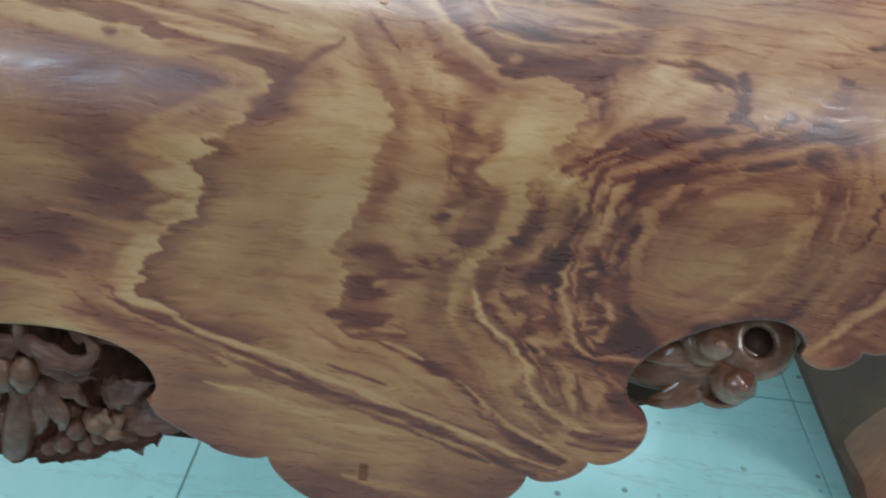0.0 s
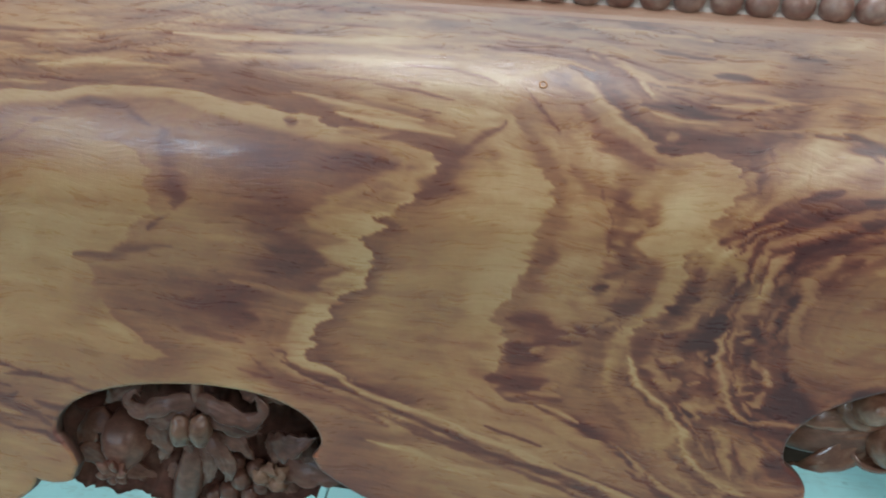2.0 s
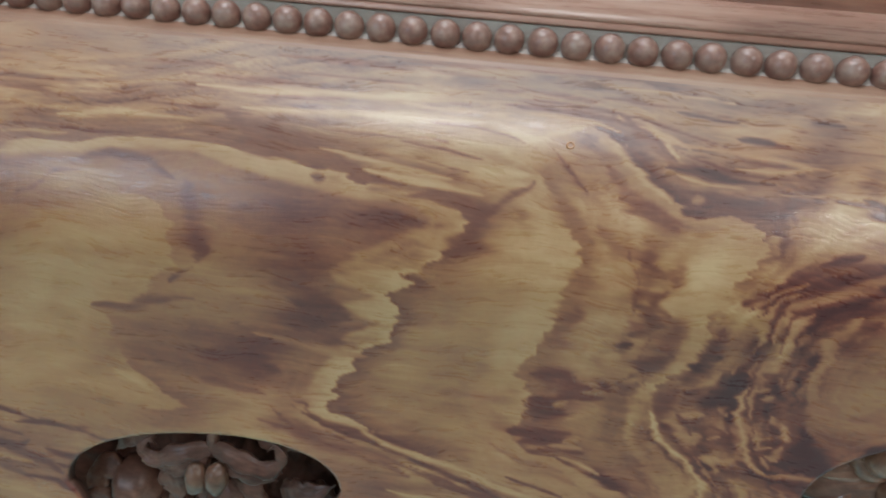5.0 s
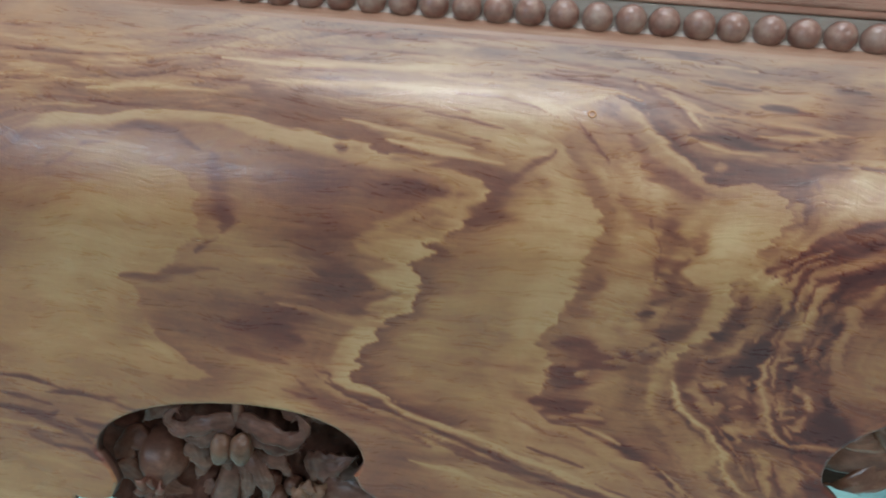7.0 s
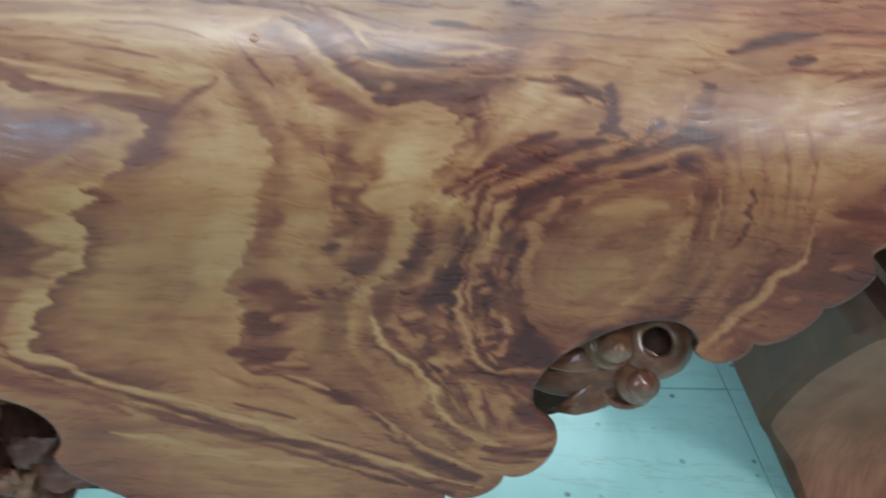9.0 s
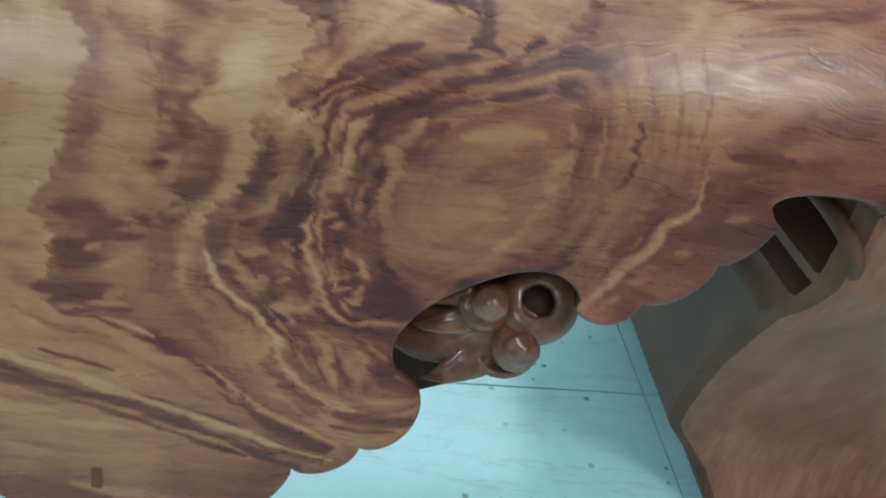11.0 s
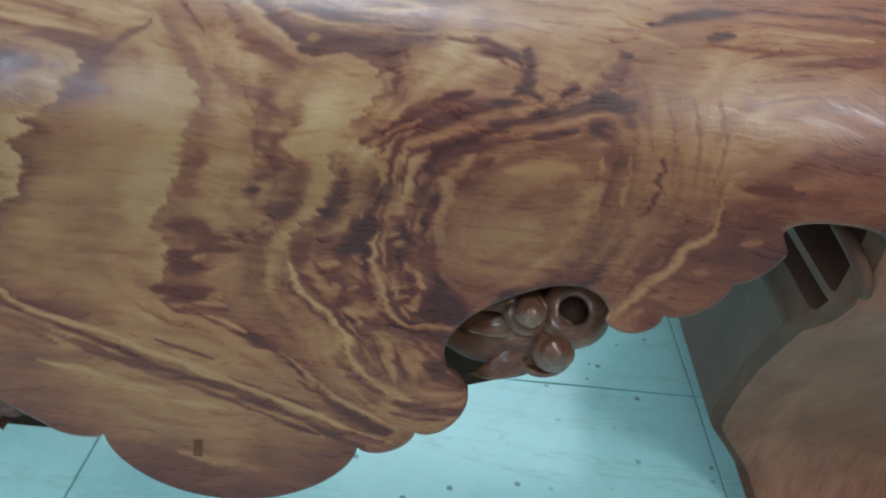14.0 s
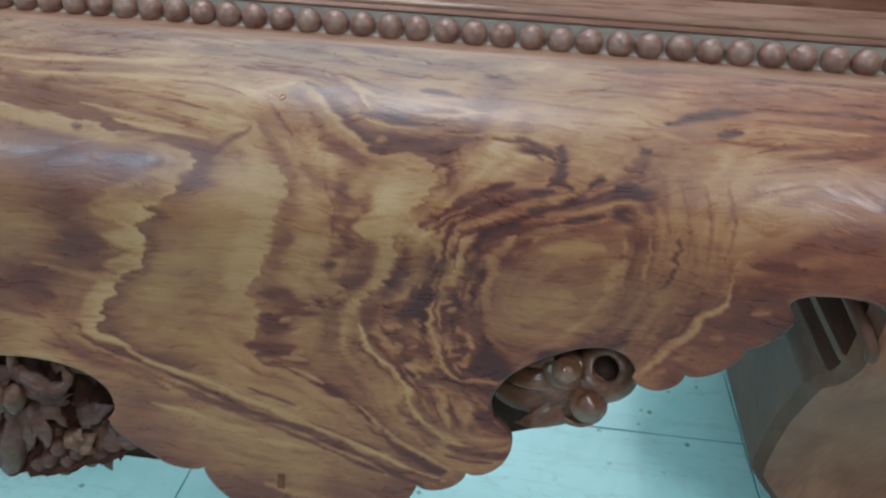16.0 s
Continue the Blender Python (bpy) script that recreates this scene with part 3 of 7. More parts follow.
growth_edge([(-0.4145, 0.1017), (-0.3951, 0.098), (-0.372, 0.0978), (-0.3531, 0.0929), (-0.3341, 0.0906), (-0.3149, 0.0898), (-0.3022, 0.0896), (-0.2863, 0.0901), (-0.2764, 0.0925), (-0.2637, 0.0939), (-0.2545, 0.0929), (-0.2449, 0.0949), (-0.239, 0.0976), (-0.2233, 0.0952), (-0.2176, 0.0973), (-0.219, 0.0999), (-0.2147, 0.1027), (-0.2086, 0.1033), (-0.2058, 0.1009), (-0.1953, 0.1009), (-0.1802, 0.101), (-0.1741, 0.1021), (-0.1798, 0.1042), (-0.1856, 0.1061), (-0.1741, 0.1068), (-0.1643, 0.1093), (-0.1576, 0.1106), (-0.1565, 0.1128), (-0.1503, 0.115), (-0.1538, 0.1178), (-0.1526, 0.1212), (-0.1562, 0.1231), (-0.153, 0.1248), (-0.1537, 0.1293), (-0.1589, 0.1311), (-0.1645, 0.1339), (-0.1656, 0.1353), (-0.1628, 0.1358), (-0.1699, 0.1397), (-0.1763, 0.1427), (-0.1739, 0.1458)], (0.84, 0.05, 0.0099, 0.85), (0.32, 0.3, 0.0099, 0.75))
growth_edge([(-0.1763, 0.1427), (-0.1739, 0.1458), (-0.1843, 0.1481), (-0.1873, 0.1497), (-0.1765, 0.1515), (-0.1823, 0.1561), (-0.1898, 0.1588), (-0.1918, 0.1617), (-0.1926, 0.1641), (-0.1847, 0.1674), (-0.1835, 0.171), (-0.1859, 0.1734), (-0.1839, 0.1765), (-0.1881, 0.1799), (-0.1891, 0.1853), (-0.1867, 0.1878), (-0.1914, 0.1902), (-0.1976, 0.1929), (-0.2039, 0.1956), (-0.2044, 0.1992), (-0.2093, 0.2042), (-0.2072, 0.2093), (-0.209, 0.2113), (-0.2161, 0.2153), (-0.2175, 0.2216), (-0.2203, 0.2249), (-0.2155, 0.2278), (-0.222, 0.2321), (-0.2228, 0.2358), (-0.2184, 0.2388), (-0.21, 0.2396), (-0.2015, 0.2434), (-0.1946, 0.2489), (-0.1811, 0.2515), (-0.1676, 0.2556), (-0.1508, 0.2602)], (0.82, 0.05, 0.0099, 0.88), (0.29, 0.3, 0.0106, 0.8))
growth_edge([(-0.4134, 0.1094), (-0.3939, 0.1051), (-0.3713, 0.1021), (-0.349, 0.0984), (-0.3236, 0.0957), (-0.3047, 0.0937), (-0.2847, 0.1001), (-0.2718, 0.1024), (-0.2527, 0.1058), (-0.237, 0.1076), (-0.2216, 0.1083), (-0.2092, 0.1105), (-0.1912, 0.1091), (-0.179, 0.1107), (-0.1718, 0.1163), (-0.1742, 0.1214), (-0.1834, 0.1254), (-0.1919, 0.1303), (-0.2064, 0.1381), (-0.2151, 0.1454), (-0.2225, 0.1511), (-0.2177, 0.1569), (-0.2052, 0.1592), (-0.2003, 0.1639), (-0.2142, 0.1699), (-0.2046, 0.1747), (-0.1919, 0.1777), (-0.2043, 0.1823), (-0.2153, 0.1874), (-0.2129, 0.1927), (-0.2213, 0.206), (-0.2292, 0.2162), (-0.2338, 0.2259), (-0.2337, 0.2313)], (0.34, 0.4, 0.0165, 0.55), (0.74, 0.05, 0.0046, 0.6), 0.004)
growth_edge([(-0.1216, 0.0812), (-0.1192, 0.0861), (-0.1125, 0.0916), (-0.1123, 0.096), (-0.108, 0.0982), (-0.1074, 0.1031), (-0.102, 0.1057), (-0.1026, 0.1101), (-0.0987, 0.1134), (-0.0986, 0.1169), (-0.0938, 0.123), (-0.0942, 0.1269), (-0.0902, 0.1308), (-0.0962, 0.1339), (-0.0928, 0.1376), (-0.0971, 0.14), (-0.0982, 0.1428), (-0.102, 0.147), (-0.0976, 0.1514), (-0.0984, 0.1547), (-0.0955, 0.1588), (-0.1014, 0.1603), (-0.1014, 0.1676), (-0.1062, 0.1714), (-0.1049, 0.1749), (-0.1082, 0.1795), (-0.1083, 0.1843), (-0.1149, 0.1902), (-0.1171, 0.1948), (-0.1219, 0.1984), (-0.1132, 0.2019), (-0.1116, 0.2073), (-0.1074, 0.2088), (-0.111, 0.215), (-0.1106, 0.2189), (-0.111, 0.2235), (-0.1124, 0.2298), (-0.1182, 0.2351), (-0.1177, 0.2364)], (0.8, 0.03, 0.0099, 0.75), (0.42, 0.35, 0.0092, 0.75))
growth_edge([(-0.1197, 0.2367), (-0.1135, 0.2408), (-0.1073, 0.2451), (-0.101, 0.2465), (-0.0909, 0.2466), (-0.0807, 0.2475), (-0.0704, 0.2522), (-0.0627, 0.2546), (-0.0522, 0.2589), (-0.0443, 0.2629), (-0.039, 0.2651), (-0.0356, 0.2704), (-0.0279, 0.2767), (-0.0197, 0.2816), (-0.0113, 0.288), (0.0053, 0.295), (0.0166, 0.3004), (0.0279, 0.3039)], (0.68, 0.2, 0.0059, 0.8), (0.3, 0.5, 0.0073, 0.75))
growth_edge([(-0.1416, 0.2652), (-0.129, 0.2692), (-0.1163, 0.2724), (-0.1035, 0.2746), (-0.0906, 0.2807), (-0.0776, 0.2829), (-0.0644, 0.288), (-0.0511, 0.2914), (-0.0376, 0.2949), (-0.0267, 0.2996), (-0.0129, 0.3049)], (0.3, 0.45, 0.0053, 0.75), (0.66, 0.2, 0.0046, 0.75))
growth_edge([(-0.1425, 0.2872), (-0.1271, 0.2911), (-0.1089, 0.2912), (-0.0932, 0.2878), (-0.0775, 0.2897), (-0.0616, 0.2942), (-0.0455, 0.2989), (-0.0318, 0.3051), (-0.0125, 0.3101)], (0.62, 0.15, 0.0099, 0.6), (0.4, 0.35, 0.0046, 0.6))
growth_edge([(-0.0931, 0.0563), (-0.0906, 0.0585), (-0.0853, 0.0593), (-0.0837, 0.0622), (-0.0802, 0.0625), (-0.0798, 0.0645), (-0.0745, 0.0655), (-0.0747, 0.0682), (-0.0704, 0.0722), (-0.0702, 0.075), (-0.0664, 0.0762), (-0.0665, 0.0795), (-0.0627, 0.0809), (-0.0611, 0.0858), (-0.0558, 0.0878), (-0.0551, 0.0895), (-0.0502, 0.091), (-0.0494, 0.0938), (-0.0453, 0.0951), (-0.0437, 0.1001), (-0.0388, 0.1013), (-0.0382, 0.1023), (-0.0335, 0.1012), (-0.0319, 0.1007), (-0.0276, 0.0999), (-0.0265, 0.0993), (-0.0214, 0.0981), (-0.0209, 0.098), (-0.0157, 0.0997), (-0.0151, 0.1002), (-0.0096, 0.101), (-0.008, 0.1028), (-0.0048, 0.1047), (-0.0046, 0.1087), (-0.0019, 0.1112), (-0.0019, 0.1129), (-0.0023, 0.1166), (-0.0061, 0.119), (-0.0058, 0.121), (-0.0095, 0.124), (-0.0094, 0.1278), (-0.0136, 0.1312), (-0.0147, 0.1331), (-0.0174, 0.1369)], (0.74, 0.1, 0.0099, 0.75), (0.3, 0.3, 0.0092, 0.85))
growth_edge([(-0.0192, 0.1442), (-0.0222, 0.1455), (-0.0215, 0.1477), (-0.0251, 0.15), (-0.0242, 0.1525), (-0.0253, 0.1552), (-0.0225, 0.1582), (-0.023, 0.1623), (-0.0212, 0.164), (-0.0239, 0.1666), (-0.0234, 0.1687), (-0.0247, 0.1716), (-0.0231, 0.1746), (-0.0249, 0.1768), (-0.0251, 0.1778), (-0.0281, 0.1797), (-0.0283, 0.182), (-0.0333, 0.1832), (-0.0338, 0.185), (-0.0383, 0.1868), (-0.038, 0.1878), (-0.0419, 0.1896), (-0.0409, 0.191), (-0.0444, 0.1948), (-0.0431, 0.1969), (-0.0455, 0.2003), (-0.0442, 0.2025), (-0.0456, 0.205)], (0.72, 0.05, 0.0073, 0.85), (0.33, 0.35, 0.0099, 0.6))
growth_edge([(-0.0325, 0.1477), (-0.0338, 0.1596), (-0.0353, 0.1695), (-0.0367, 0.1783), (-0.0426, 0.1833), (-0.0492, 0.19), (-0.0531, 0.1995), (-0.0541, 0.21), (-0.055, 0.2206), (-0.0535, 0.2271)], (0.36, 0.4, 0.0132, 0.55), (0.68, 0.06, 0.0046, 0.6), 0.003)
growth_edge([(0.1105, 0.1246), (0.0966, 0.1287), (0.0804, 0.1336), (0.069, 0.1382), (0.0624, 0.1425), (0.0537, 0.1496), (0.0475, 0.1576), (0.0396, 0.1623), (0.0369, 0.17), (0.0371, 0.1827), (0.041, 0.1952)], (0.55, 0.28, 0.0165, 0.5), (0.3, 0.75, 0.0046, 0.6))
growth_edge([(0.1124, 0.129), (0.1142, 0.1478), (0.1122, 0.1628), (0.1049, 0.1765), (0.0973, 0.1906), (0.0891, 0.2024), (0.0748, 0.2096)], (0.42, 0.45, 0.0053, 0.6), (0.5, 0.38, 0.0099, 0.4))
growth_edge([(0.1745, 0.1511), (0.174, 0.1574), (0.173, 0.1651), (0.172, 0.1691), (0.1722, 0.1735), (0.1633, 0.1789), (0.1609, 0.1856), (0.1559, 0.1938), (0.1505, 0.1988), (0.1442, 0.2057), (0.1406, 0.2111), (0.1327, 0.2201)], (0.6, 0.4, 0.0026, 0.6), (0.28, 0.85, 0.0165, 0.75))
growth_edge([(0.1705, 0.1504), (0.1699, 0.1579), (0.1686, 0.1657), (0.1671, 0.1716), (0.1594, 0.1768), (0.156, 0.1836), (0.1527, 0.1915), (0.1459, 0.1956), (0.1407, 0.2017), (0.1369, 0.2085), (0.129, 0.2186)], (0.36, 0.55, 0.0073, 0.7), (0.6, 0.4, 0.002, 0.5))
streak(0.36, 0.3, 0.0020, [(-0.1201, 0.091), (-0.1248, 0.0959), (-0.1316, 0.0997), (-0.1368, 0.1053), (-0.1431, 0.1136)])
streak(0.32, 0.2, 0.0086, [(-0.1436, 0.1099), (-0.1479, 0.1236), (-0.1586, 0.1338)])
streak(0.3, 0.3, 0.0023, [(-0.3009, 0.1586), (-0.3069, 0.1621), (-0.3139, 0.1699)])
streak(0.38, 0.25, 0.0020, [(-0.3634, 0.1118), (-0.3797, 0.1136), (-0.3921, 0.1243), (-0.4052, 0.1304)])
streak(0.33, 0.2, 0.0033, [(-0.3705, 0.1079), (-0.3485, 0.1015), (-0.3288, 0.1034), (-0.3118, 0.1108)])
streak(0.36, 0.3, 0.0073, [(-0.2898, 0.0721), (-0.2755, 0.0798), (-0.2564, 0.0815), (-0.2369, 0.0863), (-0.2206, 0.0931), (-0.2107, 0.0987)])
streak(0.36, 0.3, 0.0040, [(-0.2835, 0.0876), (-0.2644, 0.0893), (-0.2484, 0.0925)])
streak(0.36, 0.35, 0.0066, [(-0.2104, 0.1005), (-0.1926, 0.0985), (-0.1744, 0.1), (-0.1621, 0.1031), (-0.1498, 0.1067)])
streak(0.27, 0.2, 0.0023, [(-0.2369, 0.0973), (-0.2308, 0.097)])
streak(0.24, 0.2, 0.0023, [(-0.2371, 0.1019), (-0.2301, 0.1017)])
streak(0.26, 0.5, 0.0073, [(-0.259, 0.1974), (-0.2691, 0.2132), (-0.2524, 0.2161)])
streak(0.26, 0.25, 0.0079, [(-0.2298, 0.179), (-0.2394, 0.1909), (-0.2203, 0.1776)])
streak(0.3, 0.5, 0.0046, [(-0.2961, 0.2154), (-0.2758, 0.2142), (-0.2557, 0.2184)])
streak(0.34, 0.5, 0.0046, [(-0.2963, 0.2282), (-0.2758, 0.2306), (-0.2588, 0.2334)])
streak(0.28, 0.25, 0.0059, [(-0.2427, 0.1739), (-0.2236, 0.1729), (-0.2124, 0.1765)])
streak(0.3, 0.3, 0.0046, [(-0.22, 0.1916), (-0.2296, 0.1966), (-0.2427, 0.1914)])
streak(0.26, 0.5, 0.0026, [(-0.2436, 0.2347), (-0.2352, 0.2352), (-0.2316, 0.242), (-0.2214, 0.2458), (-0.2079, 0.2474), (-0.1878, 0.2507), (-0.1676, 0.2556)])
streak(0.36, 0.5, 0.0033, [(-0.2553, 0.2402), (-0.2414, 0.2527), (-0.2208, 0.2587), (-0.2005, 0.261)])
streak(0.26, 0.3, 0.0026, [(-0.4165, 0.2752), (-0.3977, 0.2722), (-0.3795, 0.2751), (-0.3615, 0.2781), (-0.3434, 0.2791)])
streak(0.3, 0.5, 0.0033, [(-0.4301, 0.2956), (-0.4151, 0.2972), (-0.3967, 0.3023), (-0.3863, 0.3129)])
streak(0.36, 0.4, 0.0026, [(-0.4315, 0.3083), (-0.4202, 0.3105), (-0.4094, 0.317)])
streak(0.58, 0.3, 0.0030, [(-0.2656, 0.1948), (-0.2426, 0.195), (-0.2231, 0.1992), (-0.2037, 0.1998)])
streak(0.52, 0.35, 0.0026, [(-0.2721, 0.1904), (-0.2492, 0.1906), (-0.2296, 0.1973)])
streak(0.74, 0.03, 0.0040, [(-0.352, 0.2329), (-0.3381, 0.2352), (-0.3277, 0.2403)])
streak(0.62, 0.15, 0.0033, [(-0.2895, 0.2345), (-0.2758, 0.236)])
streak(0.32, 0.35, 0.0013, [(-0.2189, 0.0507), (-0.2031, 0.0514)])
streak(0.32, 0.35, 0.0013, [(-0.1723, 0.0506), (-0.1568, 0.0525)])
streak(0.32, 0.35, 0.0013, [(-0.1432, 0.0515), (-0.1209, 0.0495), (-0.0999, 0.0513), (-0.0836, 0.0526)])
streak(0.32, 0.35, 0.0013, [(-0.0551, 0.0755), (-0.0411, 0.0741), (-0.0311, 0.0785), (-0.024, 0.0807), (-0.0075, 0.0788)])
streak(0.38, 0.45, 0.0020, [(-0.326, 0.0581), (-0.2878, 0.0553), (-0.2555, 0.0564)])
streak(0.38, 0.45, 0.0020, [(-0.3881, 0.0709), (-0.3618, 0.0697), (-0.3375, 0.0633)])
streak(0.38, 0.45, 0.0020, [(-0.2868, 0.0591), (-0.2551, 0.0579), (-0.2241, 0.0556)])
streak(0.38, 0.45, 0.0020, [(-0.4223, 0.0693), (-0.4021, 0.0689), (-0.3843, 0.0722)])
streak(0.38, 0.45, 0.0020, [(-0.2294, 0.0312), (-0.1849, 0.0297), (-0.1471, 0.0311)])
streak(0.38, 0.45, 0.0020, [(-0.1462, 0.0393), (-0.1219, 0.0382), (-0.0915, 0.041)])
streak(0.38, 0.45, 0.0020, [(-0.2386, 0.0763), (-0.1959, 0.0748), (-0.1597, 0.0755)])
streak(0.4, 0.6, 0.0020, [(-0.3481, 0.0423), (-0.3217, 0.0411), (-0.2918, 0.0415)])
streak(0.4, 0.6, 0.0020, [(-0.319, 0.0492), (-0.2801, 0.0484), (-0.2448, 0.048)])
streak(0.4, 0.6, 0.0020, [(-0.2689, 0.0298), (-0.2236, 0.0283), (-0.1853, 0.0276)])
streak(0.4, 0.6, 0.0020, [(-0.2052, 0.0236), (-0.1543, 0.0235), (-0.1108, 0.022)])
streak(0.84, 0.15, 0.0023, [(-0.3103, 0.0561), (-0.2779, 0.0561), (-0.2311, 0.0522), (-0.1814, 0.0518)])
streak(0.84, 0.15, 0.0023, [(-0.2844, 0.068), (-0.2406, 0.0664), (-0.1979, 0.0631), (-0.1497, 0.0608)])
streak(0.84, 0.15, 0.0023, [(-0.3848, 0.0825), (-0.3465, 0.0777), (-0.3078, 0.0774)])
streak(0.84, 0.15, 0.0023, [(-0.2369, 0.0863), (-0.1996, 0.0908), (-0.1631, 0.0952)])
streak(0.84, 0.15, 0.0023, [(-0.2112, 0.0951), (-0.1806, 0.0983), (-0.1446, 0.1011)])
streak(0.84, 0.1, 0.0030, [(-0.1371, 0.0663), (-0.1192, 0.0675), (-0.0965, 0.0579)])
streak(0.84, 0.1, 0.0030, [(-0.1521, 0.0886), (-0.1345, 0.0881), (-0.1228, 0.0883)])
streak(0.84, 0.1, 0.0030, [(-0.1658, 0.0746), (-0.1419, 0.0757), (-0.1249, 0.0825)])
streak(0.84, 0.1, 0.0030, [(-0.0846, 0.0617), (-0.0753, 0.0722), (-0.0629, 0.0845), (-0.0507, 0.0948)])
streak(0.84, 0.1, 0.0030, [(-0.0823, 0.0487), (-0.0676, 0.0524), (-0.0558, 0.0616), (-0.0498, 0.0692)])
streak(0.26, 0.25, 0.0030, [(-0.0907, 0.0571), (-0.0786, 0.0644), (-0.0665, 0.0758), (-0.0587, 0.084), (-0.0482, 0.0916), (-0.0448, 0.0971)])
streak(0.28, 0.35, 0.0053, [(-0.0454, 0.0913), (-0.0406, 0.098), (-0.0314, 0.0926), (-0.0203, 0.0928), (-0.0079, 0.0928), (-0.0005, 0.0991), (0.0046, 0.1084), (0.0028, 0.1157)])
streak(0.34, 0.35, 0.0023, [(-0.0808, 0.0485), (-0.0675, 0.0542), (-0.0586, 0.0636), (-0.0511, 0.0725)])
streak(0.4, 0.4, 0.0023, [(-0.0494, 0.077), (-0.0643, 0.0626), (-0.0732, 0.0567)])
knot(0.62, 0.25, 0.0030, [(-0.0397, 0.0924), (-0.0365, 0.0915)])
streak(0.4, 0.5, 0.0046, [(-0.0832, 0.0808), (-0.0735, 0.0916), (-0.0615, 0.099), (-0.0467, 0.1059)])
streak(0.38, 0.5, 0.0046, [(-0.076, 0.0948), (-0.0612, 0.1018), (-0.0491, 0.1091)])
streak(0.46, 0.3, 0.0046, [(-0.1153, 0.0904), (-0.1068, 0.1012), (-0.0969, 0.1118), (-0.0888, 0.1195)])
streak(0.48, 0.35, 0.0040, [(-0.0857, 0.1104), (-0.0758, 0.1209), (-0.0641, 0.1238), (-0.0563, 0.1185)])
streak(0.34, 0.3, 0.0040, [(-0.0631, 0.131), (-0.0582, 0.126), (-0.0488, 0.1321)])
streak(0.17, 0.2, 0.0026, [(-0.0639, 0.1718), (-0.0601, 0.1719)])
streak(0.34, 0.25, 0.0033, [(-0.0478, 0.1393), (-0.0521, 0.1475), (-0.0428, 0.1524)])
streak(0.3, 0.6, 0.0016, [(-0.0131, 0.0545), (0.0008, 0.0579), (0.0092, 0.0586)])
streak(0.3, 0.3, 0.0026, [(0.0079, 0.1009), (-0.0003, 0.1005)])
streak(0.34, 0.45, 0.0012, [(-0.151, 0.0502), (-0.127, 0.0479), (-0.103, 0.0487), (-0.0822, 0.0513), (-0.0674, 0.0567), (-0.0556, 0.0656), (-0.0496, 0.0739)])
streak(0.34, 0.45, 0.0012, [(-0.1395, 0.0449), (-0.1093, 0.0445), (-0.0854, 0.0464), (-0.0647, 0.0502), (-0.0444, 0.0567), (-0.0245, 0.0618)])
streak(0.34, 0.45, 0.0012, [(-0.0786, 0.0644), (-0.0666, 0.0743), (-0.0574, 0.0824), (-0.0484, 0.0888)])
streak(0.34, 0.45, 0.0012, [(-0.0528, 0.0652), (-0.0384, 0.071), (-0.0214, 0.0762), (0.0007, 0.0766), (0.0225, 0.0753)])
streak(0.34, 0.45, 0.0012, [(-0.0948, 0.0366), (-0.0649, 0.0387), (-0.0356, 0.0407), (-0.0099, 0.0457), (0.0155, 0.0472)])
streak(0.34, 0.45, 0.0012, [(-0.0387, 0.0612), (-0.0161, 0.0683), (0.0061, 0.0704), (0.0334, 0.0703)])
streak(0.34, 0.45, 0.0012, [(-0.4164, 0.0907), (-0.39, 0.0895), (-0.3634, 0.0905), (-0.3376, 0.089)])
streak(0.34, 0.45, 0.0012, [(-0.2982, 0.0423), (-0.2592, 0.0415), (-0.2209, 0.0408), (-0.1833, 0.04)])
streak(0.34, 0.45, 0.0012, [(-0.3386, 0.0706), (-0.3062, 0.0705), (-0.274, 0.072)])
streak(0.34, 0.45, 0.0012, [(-0.4251, 0.0621), (-0.3912, 0.062), (-0.3588, 0.0589)])
streak(0.34, 0.45, 0.0012, [(-0.1794, 0.0644), (-0.1551, 0.065), (-0.1369, 0.068), (-0.1215, 0.0734)])
streak(0.34, 0.45, 0.0012, [(-0.1987, 0.0767), (-0.1712, 0.079), (-0.1468, 0.0834)])
streak(0.34, 0.45, 0.0012, [(-0.2128, 0.0837), (-0.182, 0.0873), (-0.1548, 0.0904)])
streak(0.34, 0.45, 0.0012, [(-0.1129, 0.0724), (-0.1031, 0.0831), (-0.0931, 0.0953)])
streak(0.34, 0.45, 0.0012, [(-0.0702, 0.1202), (-0.0623, 0.1367), (-0.0623, 0.1551)])
streak(0.34, 0.45, 0.0012, [(-0.0236, 0.0859), (-0.007, 0.0875), (0.0072, 0.0933), (0.0137, 0.1045)])
streak(0.34, 0.45, 0.0012, [(-0.0517, 0.1667), (-0.0551, 0.1807), (-0.0493, 0.1972)])
streak(0.34, 0.45, 0.0012, [(-0.1296, 0.0202), (-0.0924, 0.0217), (-0.056, 0.0232), (-0.0204, 0.0247)])
streak(0.74, 0.2, 0.0013, [(-0.1474, 0.0551), (-0.1206, 0.0528), (-0.0938, 0.0543), (-0.076, 0.0599)])
streak(0.74, 0.2, 0.0013, [(-0.0704, 0.0535), (-0.0529, 0.0595), (-0.0414, 0.0665)])
streak(0.74, 0.2, 0.0013, [(-0.0492, 0.08), (-0.0321, 0.084), (-0.0128, 0.0832)])
streak(0.74, 0.2, 0.0013, [(-0.1995, 0.0541), (-0.1685, 0.0559), (-0.1382, 0.0558)])
streak(0.74, 0.2, 0.0013, [(-0.2389, 0.0747), (-0.2083, 0.0736), (-0.1777, 0.0753), (-0.1502, 0.0798)])
streak(0.74, 0.2, 0.0013, [(-0.2252, 0.0828), (-0.1943, 0.0859), (-0.1638, 0.0899)])
